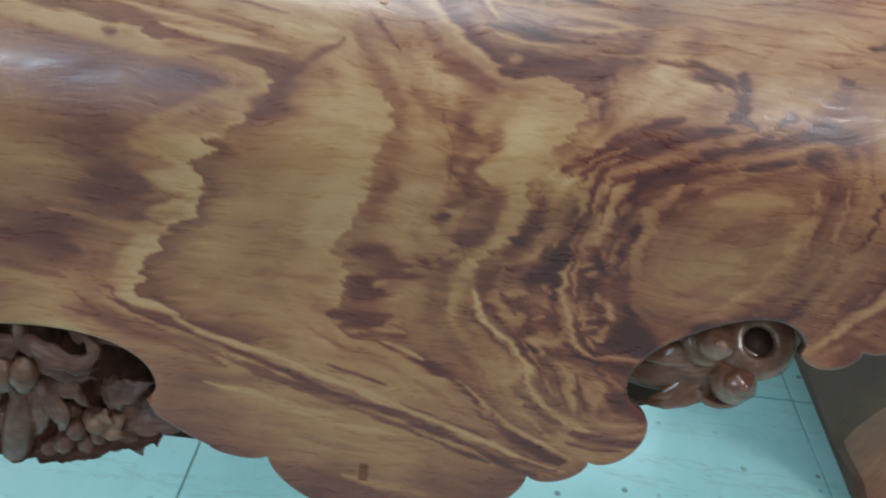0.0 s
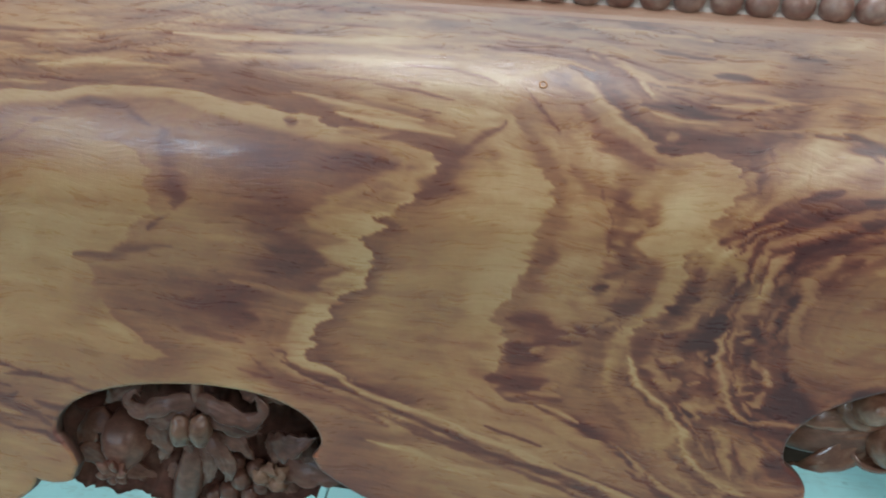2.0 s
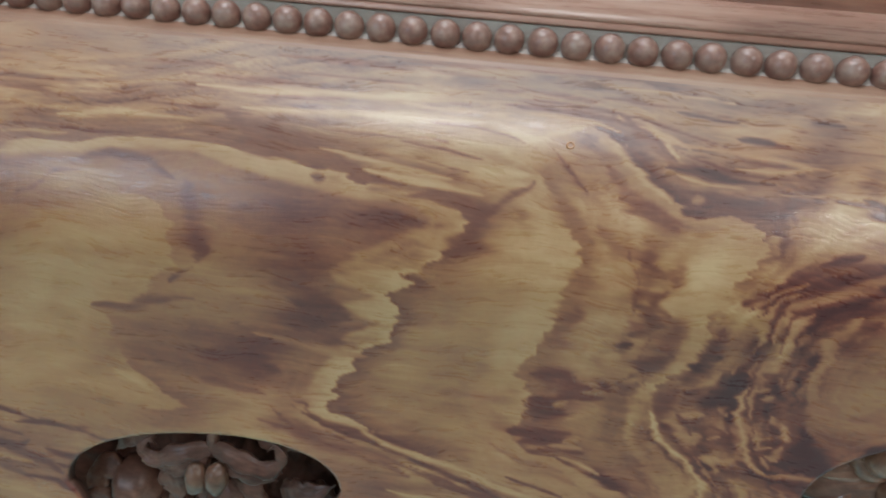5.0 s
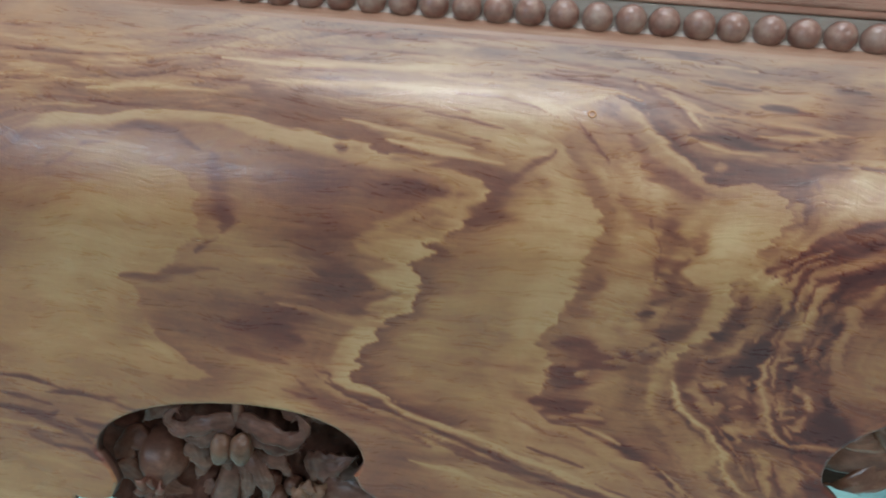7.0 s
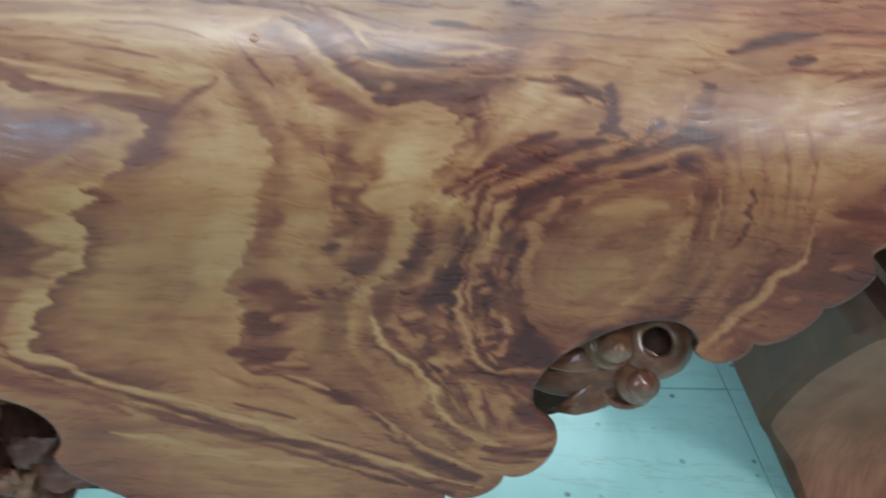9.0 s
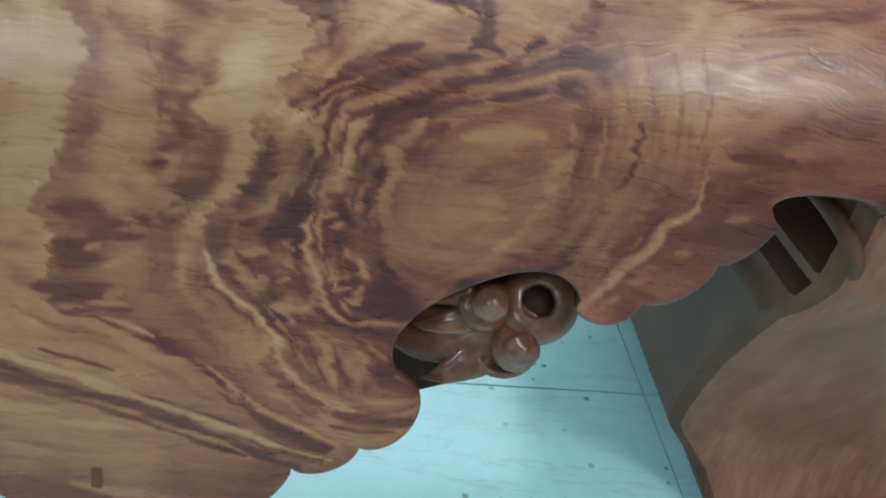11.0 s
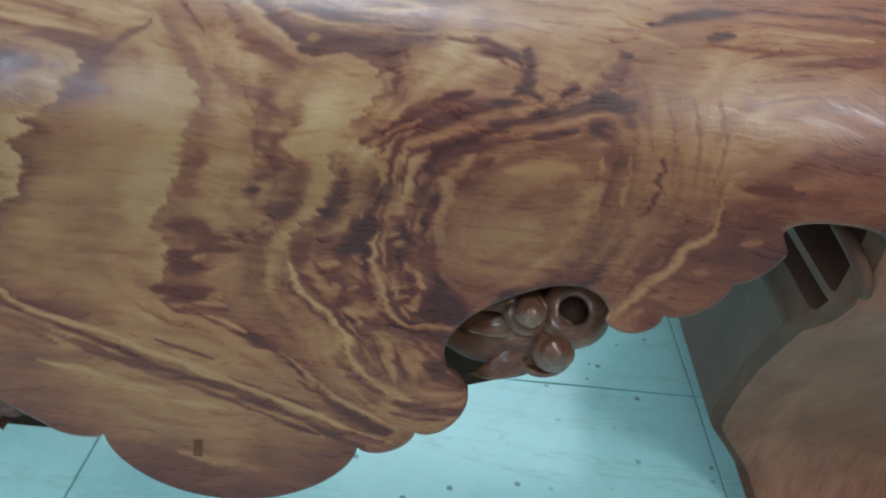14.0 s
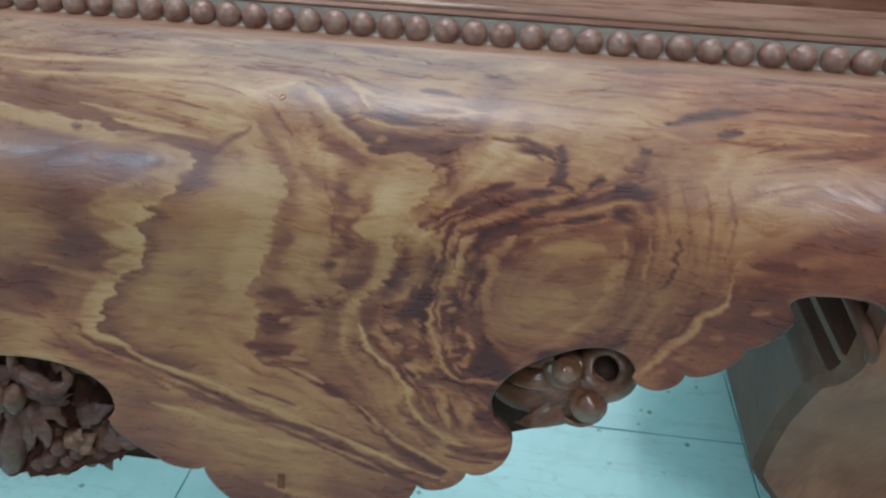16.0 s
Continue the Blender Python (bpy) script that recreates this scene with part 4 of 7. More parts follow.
streak(0.74, 0.2, 0.0013, [(-0.4154, 0.096), (-0.3959, 0.0933), (-0.376, 0.0931)])
streak(0.74, 0.2, 0.0013, [(-0.279, 0.0523), (-0.2439, 0.0518), (-0.2064, 0.0503)])
streak(0.74, 0.2, 0.0013, [(-0.0921, 0.028), (-0.056, 0.0294), (-0.0208, 0.0328)])
streak(0.74, 0.2, 0.0013, [(0.0011, 0.0845), (0.0174, 0.0841), (0.0334, 0.0808)])
streak(0.74, 0.2, 0.0013, [(-0.0215, 0.0737), (0.0006, 0.0726), (0.0198, 0.0688)])
streak(0.26, 0.65, 0.0036, [(-0.116, 0.2349), (-0.101, 0.2323), (-0.0836, 0.2296)])
streak(0.26, 0.65, 0.0036, [(-0.1123, 0.2398), (-0.096, 0.2364), (-0.081, 0.2324)])
streak(0.26, 0.65, 0.0036, [(-0.106, 0.2444), (-0.0909, 0.2412), (-0.0758, 0.2406)])
streak(0.26, 0.65, 0.0036, [(-0.1083, 0.2117), (-0.096, 0.2114), (-0.0837, 0.206), (-0.069, 0.2054)])
streak(0.26, 0.65, 0.0036, [(-0.1103, 0.1966), (-0.0982, 0.1956), (-0.0861, 0.1966)])
streak(0.26, 0.65, 0.0036, [(-0.1035, 0.2215), (-0.0936, 0.2176), (-0.0911, 0.2121)])
streak(0.26, 0.65, 0.0036, [(-0.0691, 0.2003), (-0.074, 0.197)])
streak(0.28, 0.7, 0.0066, [(-0.0936, 0.2103), (-0.0886, 0.204), (-0.0788, 0.2015)])
streak(0.28, 0.4, 0.0053, [(-0.1059, 0.2192), (-0.101, 0.216), (-0.1035, 0.2241)])
streak(0.62, 0.3, 0.0023, [(-0.0887, 0.2105), (-0.0936, 0.2137)])
streak(0.62, 0.3, 0.0023, [(-0.0873, 0.2353), (-0.0785, 0.2321)])
streak(0.62, 0.3, 0.0023, [(-0.096, 0.2391), (-0.0784, 0.2383)])
streak(0.62, 0.3, 0.0023, [(-0.0886, 0.2223), (-0.0763, 0.2154), (-0.0714, 0.2122)])
streak(0.62, 0.3, 0.0023, [(-0.0836, 0.1907), (-0.0715, 0.1916)])
streak(0.17, 0.15, 0.0043, [(-0.0667, 0.1743), (-0.0608, 0.1735)])
streak(0.38, 0.6, 0.0046, [(-0.0633, 0.1587), (-0.0597, 0.163)])
streak(0.36, 0.5, 0.0079, [(-0.0925, 0.1625), (-0.0985, 0.1692), (-0.0901, 0.1551)])
streak(0.46, 0.3, 0.0079, [(-0.0901, 0.1278), (-0.0903, 0.1414), (-0.0947, 0.1534)])
streak(0.34, 0.35, 0.0086, [(-0.0571, 0.1257), (-0.0585, 0.1362), (-0.0604, 0.141)])
streak(0.3, 0.25, 0.0046, [(-0.06, 0.1489), (-0.0529, 0.1515), (-0.0504, 0.157), (-0.055, 0.1624), (-0.0608, 0.1667)])
streak(0.42, 0.35, 0.0040, [(-0.0496, 0.1316), (-0.0407, 0.1281), (-0.0446, 0.1366)])
streak(0.34, 0.4, 0.0079, [(-0.0409, 0.1582), (-0.043, 0.1681), (-0.038, 0.1735)])
streak(0.24, 0.25, 0.0053, [(-0.038, 0.1748), (-0.0474, 0.1822), (-0.0546, 0.1869), (-0.0618, 0.1929)])
streak(0.3, 0.25, 0.0046, [(-0.0545, 0.1945), (-0.0593, 0.199), (-0.0642, 0.1958)])
streak(0.17, 0.15, 0.0046, [(-0.014, 0.1729), (-0.021, 0.1763), (-0.0269, 0.1808)])
streak(0.26, 0.3, 0.0053, [(-0.0171, 0.1599), (-0.0179, 0.1672)])
streak(0.2, 0.35, 0.0073, [(-0.0039, 0.1778), (-0.0081, 0.1885), (-0.0099, 0.1991), (-0.0173, 0.2001)])
streak(0.18, 0.3, 0.0053, [(-0.0013, 0.18), (-0.0065, 0.1935)])
streak(0.3, 0.5, 0.0046, [(-0.0323, 0.1968), (-0.0382, 0.2041), (-0.0417, 0.2097)])
streak(0.78, 0.1, 0.0030, [(-0.0454, 0.2102), (-0.0428, 0.2138), (-0.0399, 0.2214), (-0.0346, 0.2274), (-0.028, 0.232), (-0.02, 0.2364), (-0.0144, 0.2425), (-0.01, 0.2503), (-0.0067, 0.2597), (-0.0007, 0.2684), (0.0079, 0.2767), (0.0164, 0.2822), (0.0273, 0.2838)])
streak(0.26, 0.5, 0.0046, [(-0.0389, 0.216), (-0.0324, 0.2205), (-0.027, 0.2265), (-0.0177, 0.2334), (-0.0093, 0.2419), (-0.0036, 0.2495)])
streak(0.22, 0.2, 0.0023, [(-0.0432, 0.2218), (-0.0409, 0.2269), (-0.0331, 0.2313), (-0.0303, 0.2363), (-0.0224, 0.2394), (-0.0196, 0.2432)])
streak(0.36, 0.25, 0.0040, [(-0.0033, 0.2523), (0.0028, 0.2628), (0.0115, 0.2719), (0.0253, 0.2769)])
streak(0.3, 0.2, 0.0059, [(-0.0143, 0.2621), (-0.0071, 0.2712), (0.004, 0.2787), (0.015, 0.2818)])
streak(0.3, 0.2, 0.0040, [(-0.0111, 0.2532), (-0.0053, 0.261)])
streak(0.28, 0.6, 0.0040, [(0.018, 0.2859), (0.0319, 0.2893), (0.048, 0.2882), (0.057, 0.2841)])
streak(0.4, 0.6, 0.0033, [(0.0256, 0.2804), (0.0418, 0.2814), (0.0548, 0.2768)])
streak(0.6, 0.3, 0.0046, [(0.0049, 0.289), (0.0217, 0.2967), (0.0407, 0.2962), (0.0538, 0.2906)])
streak(0.66, 0.1, 0.0033, [(-0.0208, 0.2629), (-0.0136, 0.2535), (-0.0167, 0.247)])
streak(0.6, 0.25, 0.0040, [(-0.0286, 0.2213), (-0.0184, 0.2227), (-0.0156, 0.2264)])
streak(0.64, 0.15, 0.0043, [(-0.0113, 0.2326), (-0.0059, 0.236), (-0.0017, 0.241)])
streak(0.66, 0.12, 0.0030, [(0.0051, 0.2443), (0.0123, 0.2517), (0.0142, 0.2585), (0.0179, 0.2696)])
streak(0.6, 0.1, 0.0026, [(0.0088, 0.2564), (0.0134, 0.2644)])
streak(0.62, 0.35, 0.0030, [(0.0027, 0.1846), (0.0009, 0.1938), (0.0005, 0.2044), (0.005, 0.2131), (0.0083, 0.222), (0.0115, 0.2297), (0.0173, 0.2359), (0.0255, 0.2398)])
streak(0.58, 0.5, 0.0023, [(0.0255, 0.2404), (0.0342, 0.2365), (0.0474, 0.2376), (0.0596, 0.2306)])
streak(0.56, 0.4, 0.0033, [(0.0298, 0.244), (0.037, 0.2501), (0.0403, 0.2553)])
streak(0.3, 0.6, 0.0020, [(0.0255, 0.2404), (0.034, 0.2463), (0.0412, 0.2524), (0.0443, 0.2563)])
streak(0.26, 0.6, 0.0053, [(-0.0013, 0.2139), (-0.0057, 0.2224), (0.0036, 0.2267)])
streak(0.24, 0.55, 0.0046, [(0.0097, 0.2098), (0.0076, 0.1995), (0.0105, 0.19)])
streak(0.26, 0.5, 0.0046, [(0.0108, 0.1785), (0.0158, 0.1803), (0.0113, 0.1848)])
streak(0.3, 0.6, 0.0046, [(0.0172, 0.2222), (0.0155, 0.2306)])
streak(0.34, 0.6, 0.0046, [(0.0217, 0.1899), (0.0201, 0.1992), (0.0245, 0.2053)])
streak(0.34, 0.5, 0.0040, [(0.0321, 0.1937), (0.0307, 0.2045), (0.0291, 0.2127)])
streak(0.22, 0.9, 0.0112, [(0.0353, 0.2227), (0.0435, 0.2271), (0.0522, 0.2343)])
streak(0.28, 0.7, 0.0073, [(0.0296, 0.218), (0.0251, 0.224), (0.0363, 0.2321)])
streak(0.24, 0.9, 0.0079, [(0.0427, 0.2424), (0.0495, 0.2443)])
streak(0.26, 0.9, 0.0059, [(0.0371, 0.2629), (0.0452, 0.2633)])
streak(0.36, 0.4, 0.0040, [(0.0222, 0.2463), (0.0168, 0.2442)])
streak(0.34, 0.5, 0.0040, [(-0.0215, 0.2138), (-0.0113, 0.2151), (-0.0082, 0.2228)])
streak(0.34, 0.4, 0.0040, [(-0.0179, 0.1898), (-0.0225, 0.1956), (-0.027, 0.2039)])
streak(0.36, 0.3, 0.0040, [(-0.0012, 0.2464), (0.0007, 0.2379)])
streak(0.58, 0.35, 0.0023, [(0.0183, 0.18), (0.0224, 0.1846)])
streak(0.58, 0.35, 0.0023, [(0.018, 0.2034), (0.0213, 0.211)])
streak(0.58, 0.35, 0.0023, [(0.0133, 0.1935), (0.0168, 0.1905)])
streak(0.58, 0.35, 0.0023, [(0.0057, 0.1766), (0.0147, 0.1679)])
streak(0.58, 0.35, 0.0023, [(-0.0135, 0.1816), (-0.018, 0.1873), (-0.0252, 0.1908)])
streak(0.58, 0.35, 0.0023, [(-0.0292, 0.2095), (-0.0219, 0.2072), (-0.0168, 0.2079)])
streak(0.58, 0.35, 0.0023, [(-0.0096, 0.203), (-0.0045, 0.205)])
streak(0.58, 0.35, 0.0023, [(0.0274, 0.221), (0.0244, 0.2295)])
streak(0.58, 0.35, 0.0023, [(0.0053, 0.2319), (0.0006, 0.2366)])
streak(0.24, 0.75, 0.0030, [(-0.0096, 0.1413), (-0.0035, 0.1382), (0.002, 0.1352), (0.0083, 0.1286), (0.015, 0.1249), (0.0241, 0.1223)])
streak(0.24, 0.75, 0.0030, [(0.0016, 0.1422), (0.0058, 0.1377), (0.0112, 0.1333), (0.0201, 0.1282), (0.0295, 0.1281), (0.0384, 0.1235), (0.0544, 0.1178)])
streak(0.24, 0.75, 0.0023, [(0.0082, 0.1542), (0.0073, 0.1473), (0.0118, 0.1385), (0.0185, 0.1353), (0.0253, 0.1322)])
streak(0.24, 0.75, 0.0020, [(0.0075, 0.1496), (0.007, 0.1568), (0.0047, 0.1643)])
streak(0.24, 0.75, 0.0040, [(0.0283, 0.1376), (0.035, 0.1344), (0.0466, 0.1317), (0.0557, 0.1282), (0.0629, 0.1284)])
streak(0.24, 0.75, 0.0033, [(0.017, 0.1425), (0.0265, 0.1425), (0.0384, 0.1421), (0.0499, 0.139), (0.0635, 0.133), (0.0823, 0.1301)])
streak(0.24, 0.75, 0.0033, [(0.0342, 0.1473), (0.0407, 0.1418), (0.0476, 0.1397)])
streak(0.24, 0.75, 0.0026, [(0.0248, 0.1183), (0.0327, 0.1149), (0.044, 0.111)])
streak(0.17, 0.7, 0.0040, [(0.0295, 0.1631), (0.0295, 0.1698), (0.0279, 0.1775), (0.0263, 0.1862)])
streak(0.36, 0.1, 0.0030, [(0.0104, 0.1599), (0.0134, 0.1536), (0.017, 0.1543)])
streak(0.28, 0.6, 0.0040, [(0.0577, 0.1436), (0.0512, 0.1492), (0.0453, 0.1554), (0.0402, 0.1612)])
streak(0.6, 0.4, 0.0033, [(0.0503, 0.1422), (0.0441, 0.1496), (0.0378, 0.1535), (0.0337, 0.1594), (0.0368, 0.1656), (0.0343, 0.1734), (0.0321, 0.1803), (0.0321, 0.1846)])
streak(0.56, 0.5, 0.0023, [(0.0236, 0.1382), (0.03, 0.1322), (0.0438, 0.1281)])
streak(0.56, 0.45, 0.0023, [(0.0638, 0.1353), (0.0817, 0.126), (0.0977, 0.1192)])
streak(0.52, 0.4, 0.0023, [(0.0275, 0.1517), (0.0188, 0.1601)])
streak(0.62, 0.02, 0.0030, [(-0.0039, 0.1464), (0.0016, 0.1551), (0.0001, 0.1674)])
streak(0.56, 0.3, 0.0023, [(0.0122, 0.142), (0.0143, 0.1394), (0.0233, 0.1354)])
streak(0.18, 0.3, 0.0033, [(0.063, 0.1107), (0.0697, 0.1062), (0.0741, 0.1032)])
streak(0.18, 0.3, 0.0030, [(0.0933, 0.103), (0.0902, 0.107)])
streak(0.18, 0.3, 0.0030, [(0.1034, 0.1069), (0.1117, 0.1048)])
streak(0.18, 0.3, 0.0036, [(0.0648, 0.1247), (0.0783, 0.1182), (0.0849, 0.1137), (0.0914, 0.1069)])
streak(0.18, 0.3, 0.0040, [(0.0555, 0.127), (0.067, 0.1232)])
streak(0.18, 0.3, 0.0030, [(0.0729, 0.1318), (0.0868, 0.1281), (0.0985, 0.125)])
streak(0.18, 0.3, 0.0046, [(0.1041, 0.1219), (0.1105, 0.1246)])
streak(0.18, 0.3, 0.0033, [(0.0614, 0.1356), (0.0729, 0.1318)])
streak(0.2, 0.2, 0.0030, [(0.0409, 0.0826), (0.0495, 0.0846), (0.0549, 0.0883), (0.0634, 0.0909), (0.0673, 0.0967)])
streak(0.2, 0.2, 0.0036, [(0.068, 0.087), (0.072, 0.0945), (0.0697, 0.1032)])
streak(0.2, 0.2, 0.0027, [(0.0651, 0.107), (0.0736, 0.1095), (0.0806, 0.1138)])
streak(0.2, 0.2, 0.0039, [(0.1285, 0.0662), (0.1446, 0.0587), (0.1576, 0.0538), (0.1738, 0.0511)])
streak(0.2, 0.2, 0.0027, [(0.159, 0.0699), (0.1701, 0.0672)])
streak(0.2, 0.2, 0.0033, [(0.1148, 0.0824), (0.1198, 0.0847)])
streak(0.2, 0.2, 0.0021, [(0.2058, 0.0483), (0.2312, 0.0462), (0.252, 0.049)])
streak(0.2, 0.2, 0.0027, [(0.0546, 0.1164), (0.0675, 0.1135)])
streak(0.2, 0.2, 0.0030, [(0.0811, 0.1187), (0.0998, 0.1118), (0.1152, 0.1053)])
streak(0.2, 0.2, 0.0024, [(-0.0177, 0.0557), (0.0001, 0.0574)])
streak(0.2, 0.2, 0.0018, [(-0.0527, 0.0413), (-0.0302, 0.0452), (-0.0156, 0.047)])
streak(0.2, 0.2, 0.0021, [(-0.0564, 0.0765), (-0.0387, 0.0767), (-0.0207, 0.0806), (-0.0002, 0.0793)])
streak(0.2, 0.2, 0.0018, [(0.0154, 0.0415), (0.0363, 0.04)])
streak(0.24, 0.3, 0.0040, [(0.0311, 0.0846), (0.0447, 0.0868), (0.0554, 0.0927), (0.059, 0.0958)])
streak(0.46, 0.4, 0.0020, [(0.0553, 0.0588), (0.0823, 0.0601), (0.1088, 0.0593)])
streak(0.32, 0.8, 0.0020, [(0.1851, 0.0274), (0.2182, 0.0234), (0.2556, 0.0262)])
streak(0.32, 0.8, 0.0020, [(0.135, 0.0406), (0.168, 0.039), (0.2077, 0.0295), (0.2329, 0.0337)])
streak(0.32, 0.8, 0.0020, [(0.1796, 0.0787), (0.2075, 0.0704), (0.2494, 0.0732)])
streak(0.32, 0.8, 0.0020, [(0.1014, 0.0324), (0.1519, 0.0313), (0.2021, 0.0214)])
streak(0.32, 0.8, 0.0020, [(0.192, 0.0738), (0.2105, 0.0726)])
streak(0.32, 0.8, 0.0020, [(0.2162, 0.0403), (0.2536, 0.0381)])
streak(0.72, 0.3, 0.0016, [(0.1807, 0.0987), (0.1992, 0.1001), (0.2142, 0.0969)])
streak(0.72, 0.3, 0.0016, [(0.18, 0.0889), (0.2044, 0.083), (0.2287, 0.0789)])
streak(0.72, 0.3, 0.0016, [(0.0622, 0.0602), (0.0886, 0.0529), (0.1185, 0.0539)])
streak(0.72, 0.3, 0.0016, [(0.186, 0.0631), (0.211, 0.0623), (0.2419, 0.0609)])
streak(0.72, 0.3, 0.0016, [(0.1223, 0.0718), (0.1449, 0.0769)])
streak(0.72, 0.3, 0.0016, [(0.0813, 0.0885), (0.0916, 0.0943)])
streak(0.72, 0.3, 0.0016, [(0.1814, 0.1084), (0.1934, 0.1039)])
streak(0.72, 0.3, 0.0016, [(-0.0556, 0.062), (-0.0339, 0.0641), (0.0015, 0.0667), (0.0293, 0.0698)])
streak(0.26, 0.7, 0.0013, [(-0.0065, 0.1444), (0.0002, 0.14), (0.0054, 0.1336), (0.013, 0.1284), (0.0245, 0.1253), (0.0357, 0.1203)])
streak(0.26, 0.7, 0.0013, [(-0.0015, 0.1472), (0.0028, 0.1432), (0.0079, 0.1356), (0.0168, 0.1302), (0.0292, 0.1254), (0.0453, 0.1214)])
streak(0.26, 0.7, 0.0013, [(0.0058, 0.163), (0.0066, 0.1532), (0.0082, 0.1448), (0.014, 0.1366), (0.0228, 0.1309)])
streak(0.26, 0.7, 0.0013, [(0.0133, 0.1657), (0.0135, 0.1547), (0.015, 0.1463), (0.0238, 0.14), (0.0353, 0.1367)])
streak(0.26, 0.7, 0.0013, [(0.0195, 0.1673), (0.0196, 0.1563), (0.0248, 0.1485), (0.0338, 0.1439), (0.045, 0.1377)])
streak(0.26, 0.7, 0.0013, [(-0.0038, 0.1803), (0.0005, 0.1723), (0.0023, 0.1646)])
streak(0.26, 0.7, 0.0013, [(0.0056, 0.205), (0.0025, 0.1923), (0.0037, 0.1819), (0.0055, 0.1741)])
streak(0.26, 0.7, 0.0013, [(0.0115, 0.2149), (0.008, 0.2047), (0.0082, 0.1916)])
streak(0.26, 0.7, 0.0013, [(0.0211, 0.2354), (0.0137, 0.2254), (0.009, 0.2152)])
streak(0.26, 0.7, 0.0013, [(0.0202, 0.1875), (0.0205, 0.1772), (0.0217, 0.1695)])
streak(0.26, 0.7, 0.0013, [(0.0259, 0.1591), (0.0323, 0.1511), (0.0413, 0.1464)])
streak(0.26, 0.7, 0.0013, [(-0.0191, 0.1674), (-0.0183, 0.1612), (-0.0163, 0.155)])
streak(0.26, 0.7, 0.0013, [(-0.0061, 0.2498), (-0.0134, 0.2397), (-0.0203, 0.2324), (-0.0284, 0.2253)])
streak(0.26, 0.7, 0.0013, [(0.0023, 0.2572), (-0.0038, 0.2467), (-0.0083, 0.239)])
streak(0.26, 0.7, 0.0013, [(0.014, 0.2701), (0.009, 0.2592), (0.0042, 0.2485)])
streak(0.26, 0.7, 0.0013, [(0.0247, 0.2717), (0.0197, 0.2607), (0.016, 0.2499)])
streak(0.26, 0.7, 0.0013, [(0.0035, 0.2714), (0.0108, 0.2793), (0.0206, 0.2841), (0.0342, 0.286)])
streak(0.26, 0.7, 0.0013, [(-0.0074, 0.2669), (-0.0001, 0.2762), (0.0125, 0.2836)])
streak(0.26, 0.7, 0.0013, [(0.0159, 0.2922), (0.0324, 0.2947), (0.0486, 0.2928)])
streak(0.26, 0.7, 0.0013, [(-0.0192, 0.289), (-0.0027, 0.296), (0.0141, 0.3025)])
streak(0.6, 0.35, 0.0013, [(-0.0043, 0.1429), (0.0023, 0.1381), (0.0092, 0.1319), (0.0199, 0.1271)])
streak(0.6, 0.35, 0.0013, [(0.0014, 0.148), (0.0041, 0.1435), (0.0096, 0.1358), (0.0182, 0.1324)])
streak(0.6, 0.35, 0.0013, [(0.0081, 0.1614), (0.0089, 0.1518), (0.0106, 0.1445)])
streak(0.6, 0.35, 0.0013, [(0.0157, 0.1653), (0.0161, 0.1568), (0.0176, 0.1483), (0.0265, 0.1425)])
streak(0.6, 0.35, 0.0013, [(-0.0074, 0.1808), (-0.0042, 0.1741)])
streak(0.6, 0.35, 0.0013, [(0.0083, 0.2073), (0.0052, 0.1946), (0.0058, 0.1842)])
streak(0.6, 0.35, 0.0013, [(0.016, 0.2224), (0.0112, 0.2123)])
streak(0.6, 0.35, 0.0013, [(0.0237, 0.2351), (0.0178, 0.2276)])
streak(0.6, 0.35, 0.0013, [(-0.0023, 0.2493), (-0.0094, 0.2406), (-0.0164, 0.2332)])
streak(0.6, 0.35, 0.0013, [(0.0069, 0.2652), (0.0008, 0.2546)])
streak(0.6, 0.35, 0.0013, [(0.0197, 0.2752), (0.0147, 0.2642)])
streak(0.36, 0.5, 0.0012, [(0.0545, 0.0499), (0.0882, 0.0437), (0.1217, 0.0454), (0.1547, 0.0443)])
streak(0.36, 0.5, 0.0012, [(0.0697, 0.0696), (0.0962, 0.0707), (0.1222, 0.0707)])
streak(0.36, 0.5, 0.0012, [(0.1799, 0.0577), (0.2083, 0.0566), (0.2362, 0.0567)])
streak(0.36, 0.5, 0.0012, [(0.1764, 0.0699), (0.2045, 0.0681), (0.2291, 0.0681)])
streak(0.36, 0.5, 0.0012, [(0.1982, 0.082), (0.2227, 0.0742), (0.2473, 0.0687)])
streak(0.36, 0.5, 0.0012, [(0.1771, 0.0925), (0.1984, 0.087), (0.2227, 0.0846)])
streak(0.36, 0.5, 0.0012, [(0.181, 0.1036), (0.205, 0.0962), (0.2291, 0.0938)])
streak(0.36, 0.5, 0.0012, [(0.0977, 0.0226), (0.1354, 0.0223), (0.1757, 0.021)])
streak(0.36, 0.5, 0.0012, [(0.1349, 0.0498), (0.1611, 0.0454), (0.1873, 0.0414)])
streak(0.36, 0.5, 0.0012, [(0.0208, 0.056), (0.0484, 0.0574), (0.0722, 0.0591)])
streak(0.36, 0.5, 0.0012, [(0.0365, 0.073), (0.0634, 0.0741), (0.0836, 0.0776)])
streak(0.36, 0.5, 0.0012, [(0.0901, 0.077), (0.1065, 0.079), (0.1192, 0.0759)])
streak(0.66, 0.35, 0.0013, [(0.1797, 0.0618), (0.2049, 0.0602), (0.2297, 0.0607)])
streak(0.66, 0.35, 0.0013, [(0.192, 0.0792), (0.2135, 0.0745), (0.2412, 0.0694)])
streak(0.66, 0.35, 0.0013, [(0.1804, 0.0955), (0.2017, 0.0907), (0.2228, 0.0879)])
streak(0.66, 0.35, 0.0013, [(0.0354, 0.0631), (0.0625, 0.0643), (0.0892, 0.0635)])
